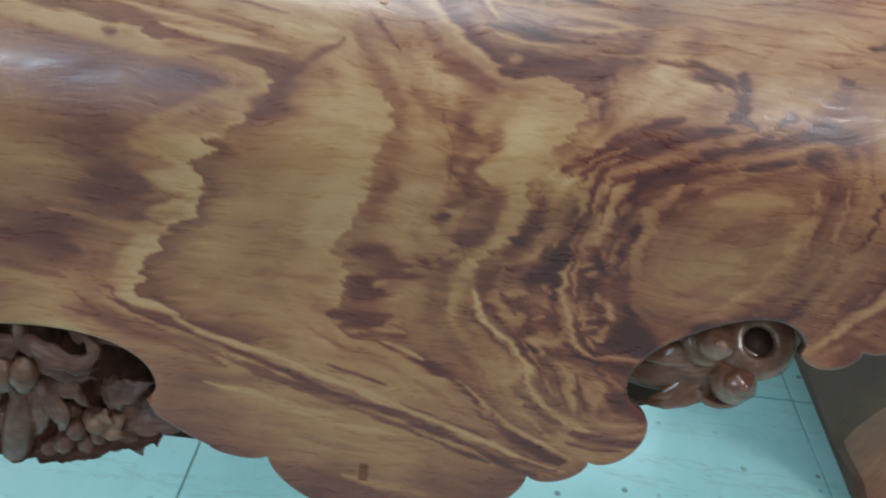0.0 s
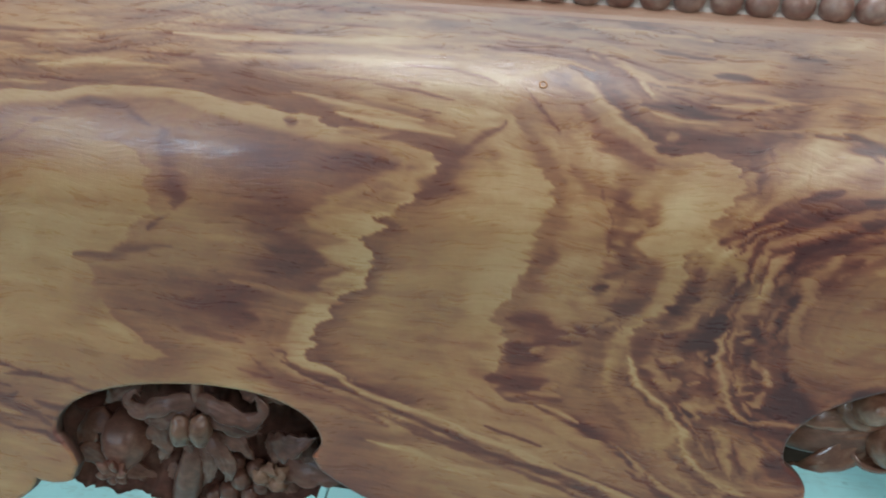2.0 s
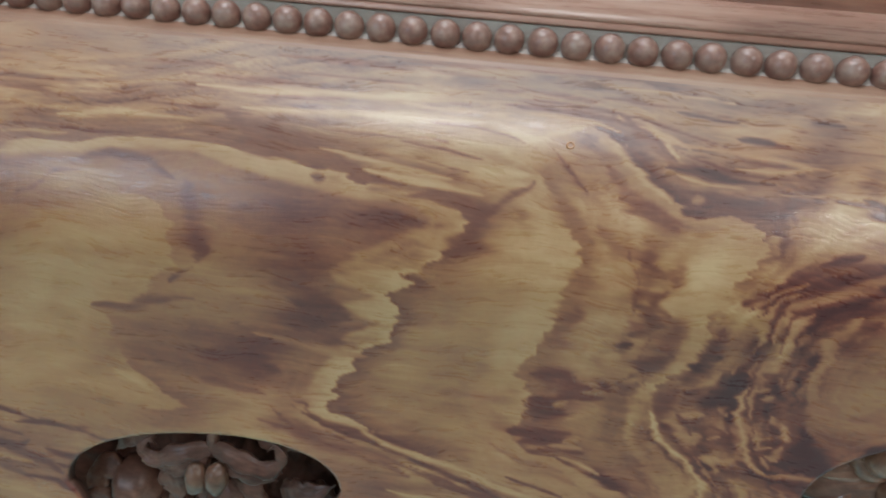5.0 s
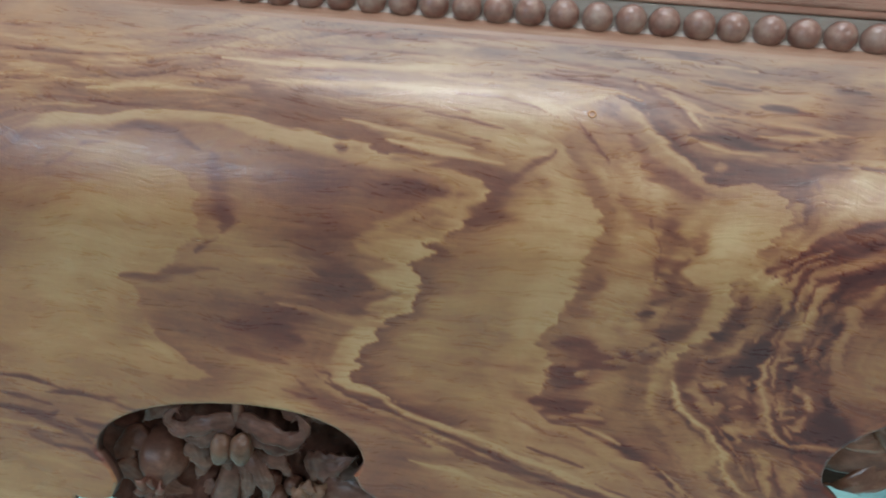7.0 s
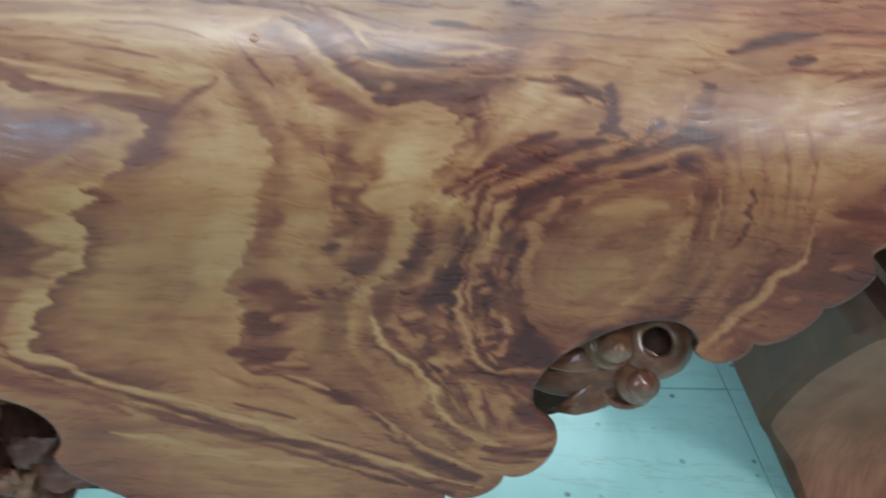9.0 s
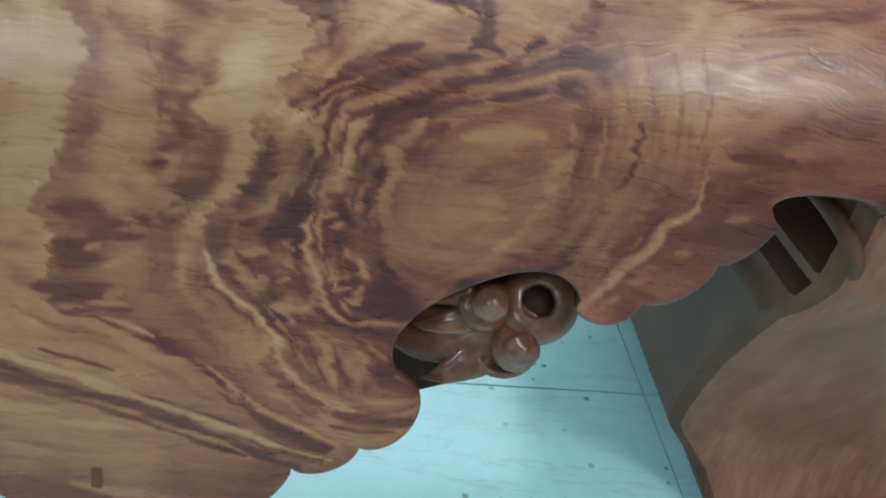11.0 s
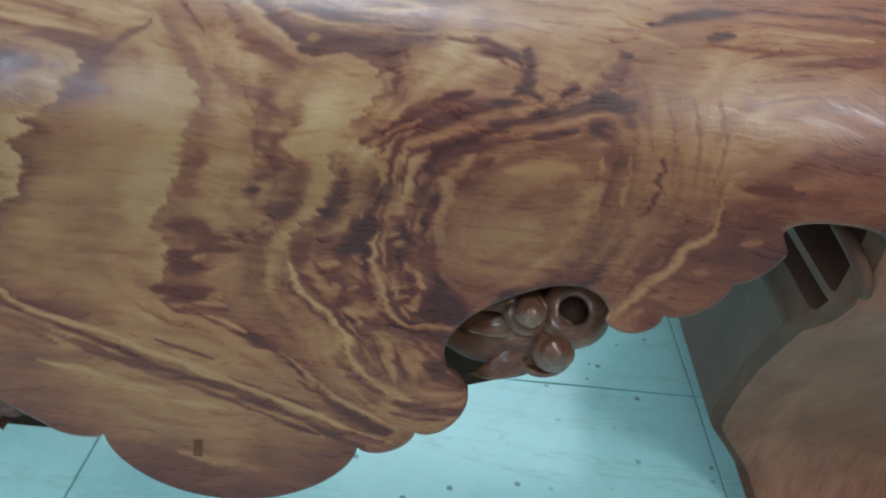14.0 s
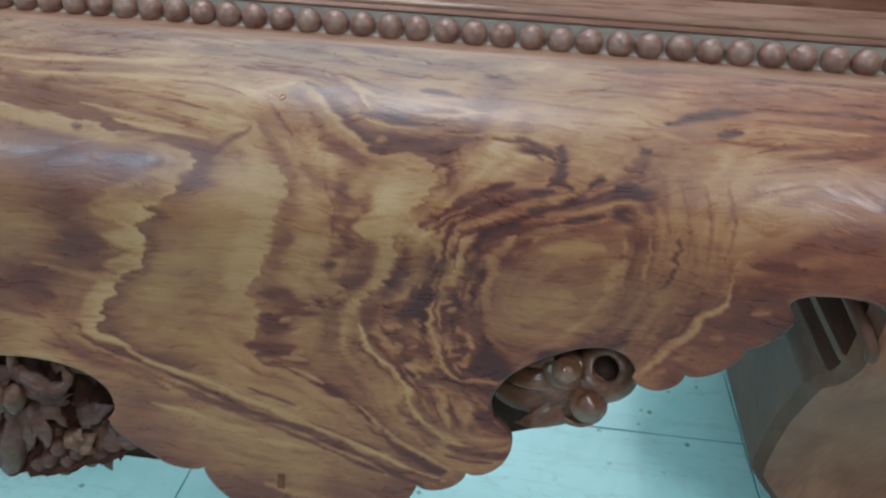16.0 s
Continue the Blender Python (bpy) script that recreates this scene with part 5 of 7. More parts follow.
streak(0.66, 0.35, 0.0013, [(0.1251, 0.0554), (0.148, 0.0506)])
streak(0.66, 0.35, 0.0013, [(0.1884, 0.027), (0.2211, 0.0255), (0.2527, 0.0279)])
streak(0.42, 0.45, 0.0013, [(0.1254, 0.0943), (0.1316, 0.1103), (0.1357, 0.1326)])
streak(0.42, 0.45, 0.0013, [(0.1407, 0.1061), (0.1465, 0.125), (0.1478, 0.1512)])
streak(0.42, 0.45, 0.0013, [(0.1529, 0.1015), (0.1582, 0.1237), (0.1587, 0.1499)])
streak(0.42, 0.45, 0.0013, [(0.165, 0.097), (0.1705, 0.1224), (0.1674, 0.1455)])
streak(0.42, 0.45, 0.0013, [(0.1224, 0.1407), (0.1189, 0.1616), (0.1117, 0.1804)])
streak(0.42, 0.45, 0.0013, [(0.1306, 0.1532), (0.1252, 0.1823)])
streak(0.42, 0.45, 0.0013, [(0.1504, 0.1475), (0.1496, 0.1719)])
streak(0.42, 0.45, 0.0013, [(0.1598, 0.1566), (0.1571, 0.1782)])
streak(0.6, 0.3, 0.0020, [(0.1357, 0.1033), (0.1396, 0.1257)])
streak(0.6, 0.3, 0.0020, [(0.15, 0.1116), (0.1529, 0.1406)])
streak(0.6, 0.3, 0.0020, [(0.1609, 0.104), (0.1654, 0.1359)])
streak(0.6, 0.3, 0.0020, [(0.1105, 0.1354), (0.1135, 0.1693)])
streak(0.6, 0.3, 0.0020, [(0.1247, 0.1338), (0.1252, 0.1608)])
streak(0.17, 0.3, 0.0023, [(0.1405, 0.1328), (0.1422, 0.1385), (0.1403, 0.1436), (0.1404, 0.1503), (0.1401, 0.1572)])
streak(0.27, 0.4, 0.0016, [(0.1393, 0.158), (0.1354, 0.1638)])
streak(0.34, 0.6, 0.0066, [(0.2029, 0.135), (0.2142, 0.1289), (0.2194, 0.122)])
streak(0.28, 0.8, 0.0053, [(0.1857, 0.1434), (0.2043, 0.1439), (0.2137, 0.1451)])
streak(0.3, 0.7, 0.0046, [(0.1633, 0.1773), (0.1742, 0.167), (0.1788, 0.1577)])
streak(0.34, 0.8, 0.0046, [(0.2342, 0.1411), (0.2169, 0.1464)])
streak(0.36, 0.6, 0.0046, [(0.1392, 0.1878), (0.1539, 0.1786), (0.1553, 0.1677)])
streak(0.28, 0.6, 0.0046, [(0.1474, 0.1855), (0.1414, 0.193), (0.1391, 0.2)])
streak(0.32, 0.6, 0.0033, [(0.1592, 0.1605), (0.1555, 0.1713), (0.1506, 0.1824)])
streak(0.4, 0.5, 0.0033, [(0.1176, 0.1775), (0.1103, 0.1916), (0.0996, 0.2037)])
streak(0.4, 0.5, 0.0030, [(0.146, 0.1686), (0.1385, 0.18), (0.1294, 0.1972)])
streak(0.5, 0.7, 0.0020, [(0.1881, 0.1736), (0.1974, 0.1703)])
streak(0.5, 0.7, 0.0020, [(0.1694, 0.1907), (0.1759, 0.1907)])
streak(0.5, 0.7, 0.0020, [(0.2072, 0.1408), (0.2214, 0.1366)])
streak(0.5, 0.7, 0.0020, [(0.1906, 0.1552), (0.1999, 0.1521)])
streak(0.5, 0.7, 0.0020, [(0.2078, 0.1619), (0.2148, 0.1598)])
streak(0.5, 0.7, 0.0020, [(0.1394, 0.2206), (0.146, 0.2142)])
streak(0.5, 0.7, 0.0020, [(0.1497, 0.2069), (0.1584, 0.2044)])
streak(0.42, 0.6, 0.0040, [(0.0723, 0.1605), (0.0911, 0.1556)])
streak(0.42, 0.6, 0.0040, [(0.0554, 0.1987), (0.0701, 0.1954), (0.0832, 0.1978)])
streak(0.42, 0.6, 0.0040, [(0.0638, 0.1691), (0.0779, 0.1647), (0.0928, 0.1653)])
streak(0.64, 0.25, 0.0040, [(0.0657, 0.1492), (0.0842, 0.1433), (0.0989, 0.1438)])
streak(0.64, 0.25, 0.0040, [(0.0746, 0.1753), (0.0872, 0.1762)])
streak(0.64, 0.25, 0.0040, [(0.0616, 0.1886), (0.0758, 0.1829), (0.0859, 0.1829)])
streak(0.64, 0.25, 0.0040, [(0.1099, 0.1508), (0.103, 0.1665)])
streak(0.28, 0.5, 0.0030, [(-0.1572, 0.2756), (-0.1421, 0.2779), (-0.1268, 0.2795), (-0.1113, 0.2804), (-0.0932, 0.2857), (-0.0749, 0.2876), (-0.059, 0.2924), (-0.0403, 0.2952)])
streak(0.3, 0.4, 0.0020, [(-0.101, 0.2844), (-0.088, 0.2857), (-0.0643, 0.2916)])
streak(0.4, 0.4, 0.0026, [(-0.1264, 0.2675), (-0.1112, 0.2712), (-0.0984, 0.2753)])
streak(0.22, 0.7, 0.0040, [(-0.0219, 0.2893), (-0.011, 0.2925), (0.0058, 0.3005), (0.0198, 0.3049)])
streak(0.3, 0.6, 0.0030, [(-0.0277, 0.2811), (-0.0194, 0.286)])
streak(0.32, 0.6, 0.0030, [(-0.0184, 0.3025), (-0.0019, 0.3067), (0.0175, 0.3105)])
streak(0.56, 0.4, 0.0026, [(-0.0318, 0.3042), (-0.0155, 0.3068)])
streak(0.7, 0.15, 0.0016, [(-0.1035, 0.2746), (-0.0906, 0.2816), (-0.0749, 0.2855)])
streak(0.6, 0.3, 0.0020, [(-0.0429, 0.2964), (-0.0267, 0.2996)])
streak(0.34, 0.35, 0.0046, [(-0.1441, 0.3301), (-0.1282, 0.3343), (-0.1093, 0.3373), (-0.0958, 0.3413)])
streak(0.34, 0.35, 0.0073, [(-0.112, 0.3495), (-0.0903, 0.3438), (-0.0711, 0.3447)])
streak(0.38, 0.4, 0.0040, [(-0.0901, 0.3532), (-0.0629, 0.3437), (-0.0352, 0.3452)])
streak(0.64, 0.15, 0.0026, [(-0.1429, 0.2954), (-0.1221, 0.2988), (-0.1064, 0.2998)])
streak(0.64, 0.15, 0.0026, [(-0.0906, 0.2978), (-0.0694, 0.2997), (-0.0507, 0.3035)])
streak(0.64, 0.15, 0.0026, [(-0.1039, 0.333), (-0.0849, 0.3369), (-0.0548, 0.3396)])
streak(0.64, 0.15, 0.0026, [(-0.0642, 0.2976), (-0.0372, 0.3048), (-0.0178, 0.3132)])
streak(0.46, 0.3, 0.0020, [(-0.127, 0.2876), (-0.1115, 0.2901)])
streak(0.46, 0.3, 0.0020, [(-0.0853, 0.3062), (-0.0639, 0.3081), (-0.0422, 0.3147)])
streak(0.46, 0.3, 0.0020, [(-0.1304, 0.3117), (-0.1092, 0.3146), (-0.0852, 0.3153)])
streak(0.48, 0.4, 0.0020, [(-0.1285, 0.2432), (-0.1111, 0.2518), (-0.0857, 0.2555)])
streak(0.48, 0.4, 0.0020, [(-0.0958, 0.2568), (-0.0753, 0.2625)])
streak(0.48, 0.4, 0.0020, [(-0.07, 0.2661), (-0.049, 0.275)])
streak(0.22, 0.6, 0.0020, [(-0.075, 0.2811), (-0.0565, 0.2871), (-0.0404, 0.2916), (-0.0241, 0.2975)])
streak(0.22, 0.6, 0.0023, [(-0.0109, 0.2946), (0.0031, 0.3014), (0.0172, 0.3065)])
streak(0.22, 0.6, 0.0020, [(-0.0357, 0.2792), (-0.0275, 0.2846), (-0.0166, 0.2887)])
streak(0.22, 0.6, 0.0016, [(-0.1162, 0.2634), (-0.1009, 0.2671), (-0.0829, 0.272)])
streak(0.22, 0.6, 0.0020, [(-0.0534, 0.3023), (-0.0371, 0.307), (-0.0206, 0.312)])
streak(0.22, 0.6, 0.0030, [(-0.0909, 0.2471), (-0.0756, 0.2496), (-0.0652, 0.2543), (-0.0521, 0.2605), (-0.0402, 0.267), (-0.0346, 0.2738), (-0.025, 0.2814)])
streak(0.22, 0.6, 0.0020, [(-0.0318, 0.3042), (-0.0097, 0.3123), (0.0071, 0.3164)])
streak(0.72, 0.2, 0.0016, [(-0.1416, 0.2666), (-0.1265, 0.2703), (-0.1112, 0.2732), (-0.1009, 0.2762), (-0.088, 0.2822), (-0.0723, 0.2852), (-0.0564, 0.29), (-0.0376, 0.2952)])
streak(0.72, 0.2, 0.0016, [(-0.0389, 0.266), (-0.032, 0.2729), (-0.0224, 0.2799), (-0.0113, 0.2874), (0.0053, 0.295), (0.0222, 0.3022)])
streak(0.72, 0.2, 0.0020, [(-0.1426, 0.2895), (-0.1272, 0.2929), (-0.109, 0.2936)])
streak(0.72, 0.2, 0.0016, [(-0.0909, 0.2452), (-0.0782, 0.2477), (-0.0653, 0.253)])
streak(0.72, 0.2, 0.0016, [(-0.1091, 0.3001), (-0.0906, 0.3008), (-0.0747, 0.3019)])
streak(0.72, 0.2, 0.0016, [(-0.0254, 0.2988), (-0.0047, 0.3055)])
streak(0.72, 0.2, 0.0020, [(0.0035, 0.2714), (0.0147, 0.2782), (0.0285, 0.2831)])
streak(0.72, 0.2, 0.0016, [(-0.0644, 0.2857), (-0.0431, 0.292)])
streak(0.74, 0.12, 0.0020, [(-0.2241, 0.2381), (-0.2045, 0.2464), (-0.1902, 0.2525), (-0.1686, 0.2581), (-0.1472, 0.262), (-0.124, 0.2689), (-0.1012, 0.275), (-0.0767, 0.2829), (-0.0533, 0.2905), (-0.0301, 0.2973), (-0.0069, 0.3053), (0.0198, 0.3101)])
streak(0.26, 0.5, 0.0020, [(-0.2444, 0.2371), (-0.2228, 0.2472), (-0.201, 0.2532), (-0.1738, 0.26), (-0.1512, 0.2674), (-0.1275, 0.2755), (-0.1039, 0.2828), (-0.0765, 0.2899), (-0.0531, 0.2967), (-0.0298, 0.3035), (-0.0065, 0.3103)])
streak(0.3, 0.5, 0.0020, [(-0.1711, 0.2653), (-0.1552, 0.2705), (-0.1382, 0.2771), (-0.1188, 0.283), (-0.092, 0.2902), (-0.0685, 0.2971), (-0.0373, 0.3068)])
streak(0.34, 0.5, 0.0016, [(-0.2233, 0.2513), (-0.1911, 0.2612), (-0.1592, 0.271), (-0.1314, 0.2815), (-0.1038, 0.2878), (-0.0763, 0.2962)])
streak(0.4, 0.6, 0.0046, [(-0.252, 0.2519), (-0.2195, 0.2593), (-0.1904, 0.2631), (-0.1712, 0.2728)])
streak(0.26, 0.6, 0.0020, [(-0.4508, 0.2681), (-0.4262, 0.2679), (-0.4038, 0.2716)])
streak(0.26, 0.6, 0.0030, [(-0.4537, 0.2897), (-0.438, 0.2909), (-0.4186, 0.2935), (-0.4094, 0.2883)])
streak(0.26, 0.6, 0.0023, [(-0.3912, 0.3018), (-0.3756, 0.3049), (-0.3621, 0.3101)])
streak(0.26, 0.6, 0.0013, [(-0.3625, 0.2778), (-0.3485, 0.2819), (-0.3333, 0.2838)])
streak(0.26, 0.6, 0.0026, [(-0.4151, 0.3134), (-0.3938, 0.3135), (-0.3788, 0.3222), (-0.3546, 0.3293)])
streak(0.26, 0.6, 0.0026, [(-0.3785, 0.2739), (-0.3651, 0.2774)])
streak(0.26, 0.6, 0.0026, [(-0.3989, 0.2919), (-0.3798, 0.2949), (-0.3647, 0.2985)])
streak(0.26, 0.6, 0.0020, [(-0.4524, 0.28), (-0.4328, 0.281), (-0.4136, 0.284)])
streak(0.74, 0, 0.0023, [(-0.1857, 0.2841), (-0.1716, 0.2862), (-0.1546, 0.2875), (-0.1347, 0.2942), (-0.1156, 0.2981)])
streak(0.68, 0.1, 0.0023, [(-0.4553, 0.3012), (-0.4313, 0.3014), (-0.4078, 0.3037)])
streak(0.68, 0.1, 0.0023, [(-0.4419, 0.3244), (-0.4139, 0.3259), (-0.3865, 0.3316)])
streak(0.68, 0.1, 0.0023, [(-0.4608, 0.3492), (-0.4361, 0.3491), (-0.4118, 0.3512)])
streak(0.68, 0.45, 0.0020, [(0.1751, 0.1498), (0.1738, 0.1524), (0.175, 0.1552), (0.174, 0.1581), (0.174, 0.1602), (0.173, 0.1623), (0.1738, 0.1653), (0.1725, 0.167), (0.1727, 0.1696), (0.1703, 0.1712), (0.1709, 0.1727), (0.167, 0.1745), (0.1664, 0.1751), (0.1637, 0.1773), (0.1626, 0.1779), (0.1603, 0.1801), (0.1607, 0.1819), (0.1591, 0.1845), (0.1591, 0.1867), (0.1565, 0.1889), (0.1566, 0.1905), (0.1539, 0.1933), (0.1532, 0.1944), (0.1502, 0.1964), (0.1494, 0.1971), (0.1457, 0.1992), (0.1454, 0.2017), (0.1425, 0.2037), (0.1421, 0.2057), (0.1394, 0.2079), (0.14, 0.2092), (0.1366, 0.2119), (0.1364, 0.2135), (0.1332, 0.2161), (0.133, 0.2175), (0.1307, 0.2195)])
streak(0.66, 0.35, 0.0013, [(0.1823, 0.1355), (0.1773, 0.1393), (0.1745, 0.145), (0.1748, 0.1503)])
streak(0.24, 0.6, 0.0013, [(0.1638, 0.1689), (0.1581, 0.1743), (0.1543, 0.1819), (0.1507, 0.1904), (0.1443, 0.1942), (0.1386, 0.2015), (0.1347, 0.208)])
streak(0.8, 0.08, 0.0020, [(-0.0454, 0.2094), (-0.0425, 0.2151), (-0.0391, 0.2218), (-0.0338, 0.2276), (-0.0274, 0.2322), (-0.0195, 0.2371), (-0.0139, 0.243)])
streak(0.78, 0.1, 0.0020, [(-0.0166, 0.2406), (-0.0108, 0.2493), (-0.0073, 0.2589), (-0.0013, 0.2679), (0.0073, 0.2762), (0.0158, 0.282), (0.0281, 0.2837)])
streak(0.24, 0.5, 0.0013, [(-0.0078, 0.2445), (-0.0034, 0.2509), (-0.0008, 0.2576)])
streak(0.7, 0.3, 0.0016, [(0.0024, 0.1872), (0.0008, 0.1952), (0.001, 0.2043), (0.0047, 0.2131), (0.008, 0.2221), (0.0115, 0.2297), (0.017, 0.2359), (0.0255, 0.2398)])
streak(0.6, 0.45, 0.0016, [(0.0215, 0.2397), (0.0316, 0.2368), (0.0422, 0.2377), (0.0548, 0.2345)])
streak(0.68, 0.15, 0.0020, [(-0.0138, 0.2337), (-0.0078, 0.2357), (-0.0022, 0.2405)])
streak(0.62, 0.3, 0.0013, [(-0.0242, 0.2101), (-0.0168, 0.2074)])
streak(0.62, 0.3, 0.0013, [(-0.0211, 0.219), (-0.0147, 0.2204)])
streak(0.62, 0.3, 0.0013, [(-0.0121, 0.2219), (-0.0059, 0.2193)])
streak(0.62, 0.3, 0.0013, [(-0.0056, 0.2065), (-0.0033, 0.2041)])
streak(0.62, 0.3, 0.0013, [(0.0118, 0.2189), (0.0193, 0.2166)])
streak(0.62, 0.3, 0.0013, [(0.0136, 0.2241), (0.0223, 0.2216)])
streak(0.62, 0.3, 0.0013, [(0.0203, 0.2273), (0.0269, 0.2292)])
streak(0.62, 0.3, 0.0013, [(0.0067, 0.1892), (0.0128, 0.1871)])
streak(0.62, 0.3, 0.0013, [(-0.0228, 0.1904), (-0.0156, 0.1864)])
streak(0.62, 0.3, 0.0013, [(-0.0049, 0.2332), (0.0005, 0.2358)])
streak(0.24, 0.6, 0.0020, [(-0.0317, 0.2098), (-0.024, 0.2141), (-0.0211, 0.2204)])
streak(0.24, 0.6, 0.0020, [(-0.0114, 0.2138), (-0.0036, 0.2168)])
streak(0.24, 0.6, 0.0020, [(-0.0008, 0.2205), (0.0035, 0.2253)])
streak(0.24, 0.6, 0.0020, [(0.0185, 0.2087), (0.024, 0.2133)])
streak(0.24, 0.6, 0.0020, [(0.008, 0.2329), (0.0134, 0.2363)])
streak(0.24, 0.6, 0.0020, [(-0.0156, 0.2264), (-0.0103, 0.2298)])
streak(0.24, 0.6, 0.0020, [(0.0167, 0.1892), (0.0219, 0.1924)])
streak(0.24, 0.6, 0.0020, [(-0.0274, 0.1962), (-0.0226, 0.193)])
streak(0.17, 1, 0.0086, [(0.0367, 0.2239), (0.0435, 0.2271), (0.0507, 0.2331)])
streak(0.28, 0.5, 0.0020, [(0.1651, 0.0542), (0.1801, 0.0496), (0.1966, 0.0482), (0.2269, 0.0481), (0.2441, 0.0487), (0.2598, 0.0502)])
streak(0.46, 1, 0.0016, [(0.0738, 0.0306), (0.1082, 0.0316), (0.1519, 0.0313), (0.2008, 0.0342), (0.2518, 0.0337)])
streak(0.48, 1, 0.0013, [(0.1015, 0.0373), (0.1417, 0.0398), (0.1842, 0.0399), (0.2256, 0.0405), (0.2506, 0.0412)])
streak(0.4, 0.8, 0.0013, [(0.1291, 0.0795), (0.1607, 0.0742), (0.192, 0.0746), (0.229, 0.0707), (0.2492, 0.067)])
streak(0.36, 0.7, 0.0016, [(0.1813, 0.0887), (0.2038, 0.0825), (0.2236, 0.078), (0.2489, 0.0748)])
streak(0.32, 0.5, 0.0030, [(-0.2137, 0.3158), (-0.193, 0.3213), (-0.1724, 0.3267), (-0.1539, 0.3298)])
streak(0.3, 0.5, 0.0023, [(-0.1314, 0.3297), (-0.1111, 0.3367), (-0.0829, 0.3399)])
streak(0.36, 0.8, 0.0020, [(-0.2643, 0.2486), (-0.2398, 0.2543), (-0.2114, 0.2619), (-0.1912, 0.2665)])
streak(0.34, 0.35, 0.0066, [(-0.3048, 0.1133), (-0.3018, 0.1204), (-0.3023, 0.1278), (-0.2969, 0.1362), (-0.299, 0.1424), (-0.2945, 0.1481), (-0.2973, 0.1547)])
streak(0.3, 0.35, 0.0030, [(-0.299, 0.1409), (-0.2951, 0.1457), (-0.2931, 0.151)])
streak(0.34, 0.3, 0.0030, [(-0.3015, 0.1777), (-0.3128, 0.1791), (-0.3261, 0.1832), (-0.3378, 0.1871), (-0.3528, 0.1897), (-0.3627, 0.1906)])
streak(0.36, 0.4, 0.0040, [(-0.266, 0.1911), (-0.247, 0.1921), (-0.2313, 0.1918), (-0.2124, 0.1841), (-0.2031, 0.1802)])
streak(0.4, 0.35, 0.0046, [(-0.2776, 0.0883), (-0.2652, 0.09), (-0.2473, 0.0897), (-0.2319, 0.0926), (-0.2167, 0.0955), (-0.2072, 0.1003)])
streak(0.44, 0.3, 0.0026, [(-0.246, 0.0789), (-0.2245, 0.0819), (-0.2002, 0.0864), (-0.182, 0.0904), (-0.1582, 0.0938)])


def cells(u, v, seed):
    """Smooth random values from -1 to 1 over a unit grid."""
    table = np.random.RandomState(seed).uniform(-1, 1, (128, 128))
    i, j = np.floor(u).astype(int), np.floor(v).astype(int)
    f, g = u - i, v - j
    f, g = f * f * (3 - 2 * f), g * g * (3 - 2 * g)
    i, j = i % 128, j % 128
    k, m = (i + 1) % 128, (j + 1) % 128
    return (table[i, j] * (1 - f) + table[k, j] * f) * (1 - g) + (table[i, m] * (1 - f) + table[k, m] * f) * g


def torn(u, v, seed, octaves=3):
    return sum(cells(u * 2**k + 7.3 * k, v * 2**k + 3.1 * k, seed + k) * 0.58**k for k in range(octaves))


def kernel(d2):
    return 0.5 * d2 * np.log(d2 + 1e-12)


def plate(u, v, samples, stiff):
    """A thin plate through samples of (u, v, values)."""
    p = np.array(samples)
    a, level = p[:, :2] * 10, p[:, 2:]
    n = len(a)
    m = np.zeros((n + 3, n + 3))
    m[:n, :n] = kernel(((a[:, None] - a[None]) ** 2).sum(-1)) + stiff * np.eye(n)
    m[:n, n], m[:n, n + 1 :] = 1, a
    m[n:, :n] = m[:n, n:].T
    w = np.linalg.solve(m, np.vstack([level, np.zeros((3, level.shape[1]))]))
    out = np.empty((len(u), level.shape[1]))
    q = np.stack([u, v], 1) * 10
    for k in range(0, len(q), 8000):
        c = q[k : k + 8000]
        out[k : k + 8000] = kernel(((c[:, None] - a[None]) ** 2).sum(-1)) @ w[:n] + w[n] + c @ w[n + 1 :]
    return out


def near_line(u, v, points):
    """Distance to a line, the side on which each place lies, and its way along."""
    best, perp, way, run = np.full(len(u), 9.0), np.zeros(len(u)), np.zeros(len(u)), 0.0
    for (x0, s0), (x1, s1) in zip(points, points[1:]):
        dx, ds = x1 - x0, s1 - s0
        size = math.hypot(dx, ds) + 1e-9
        f = np.clip(((u - x0) * dx + (v - s0) * ds) / size**2, 0, 1)
        d = np.hypot(u - x0 - f * dx, v - s0 - f * ds)
        side = (dx * (v - s0) - ds * (u - x0)) / size
        tie = np.abs(d - best) < 1e-7
        closer = (d < best - 1e-7) | (tie & (np.abs(side) > np.abs(perp)))
        best = np.where(closer, d, best)
        perp = np.where(closer, side, perp)
        way = np.where(closer, run + f * size, way)
        run += size
    return best, perp, way, run


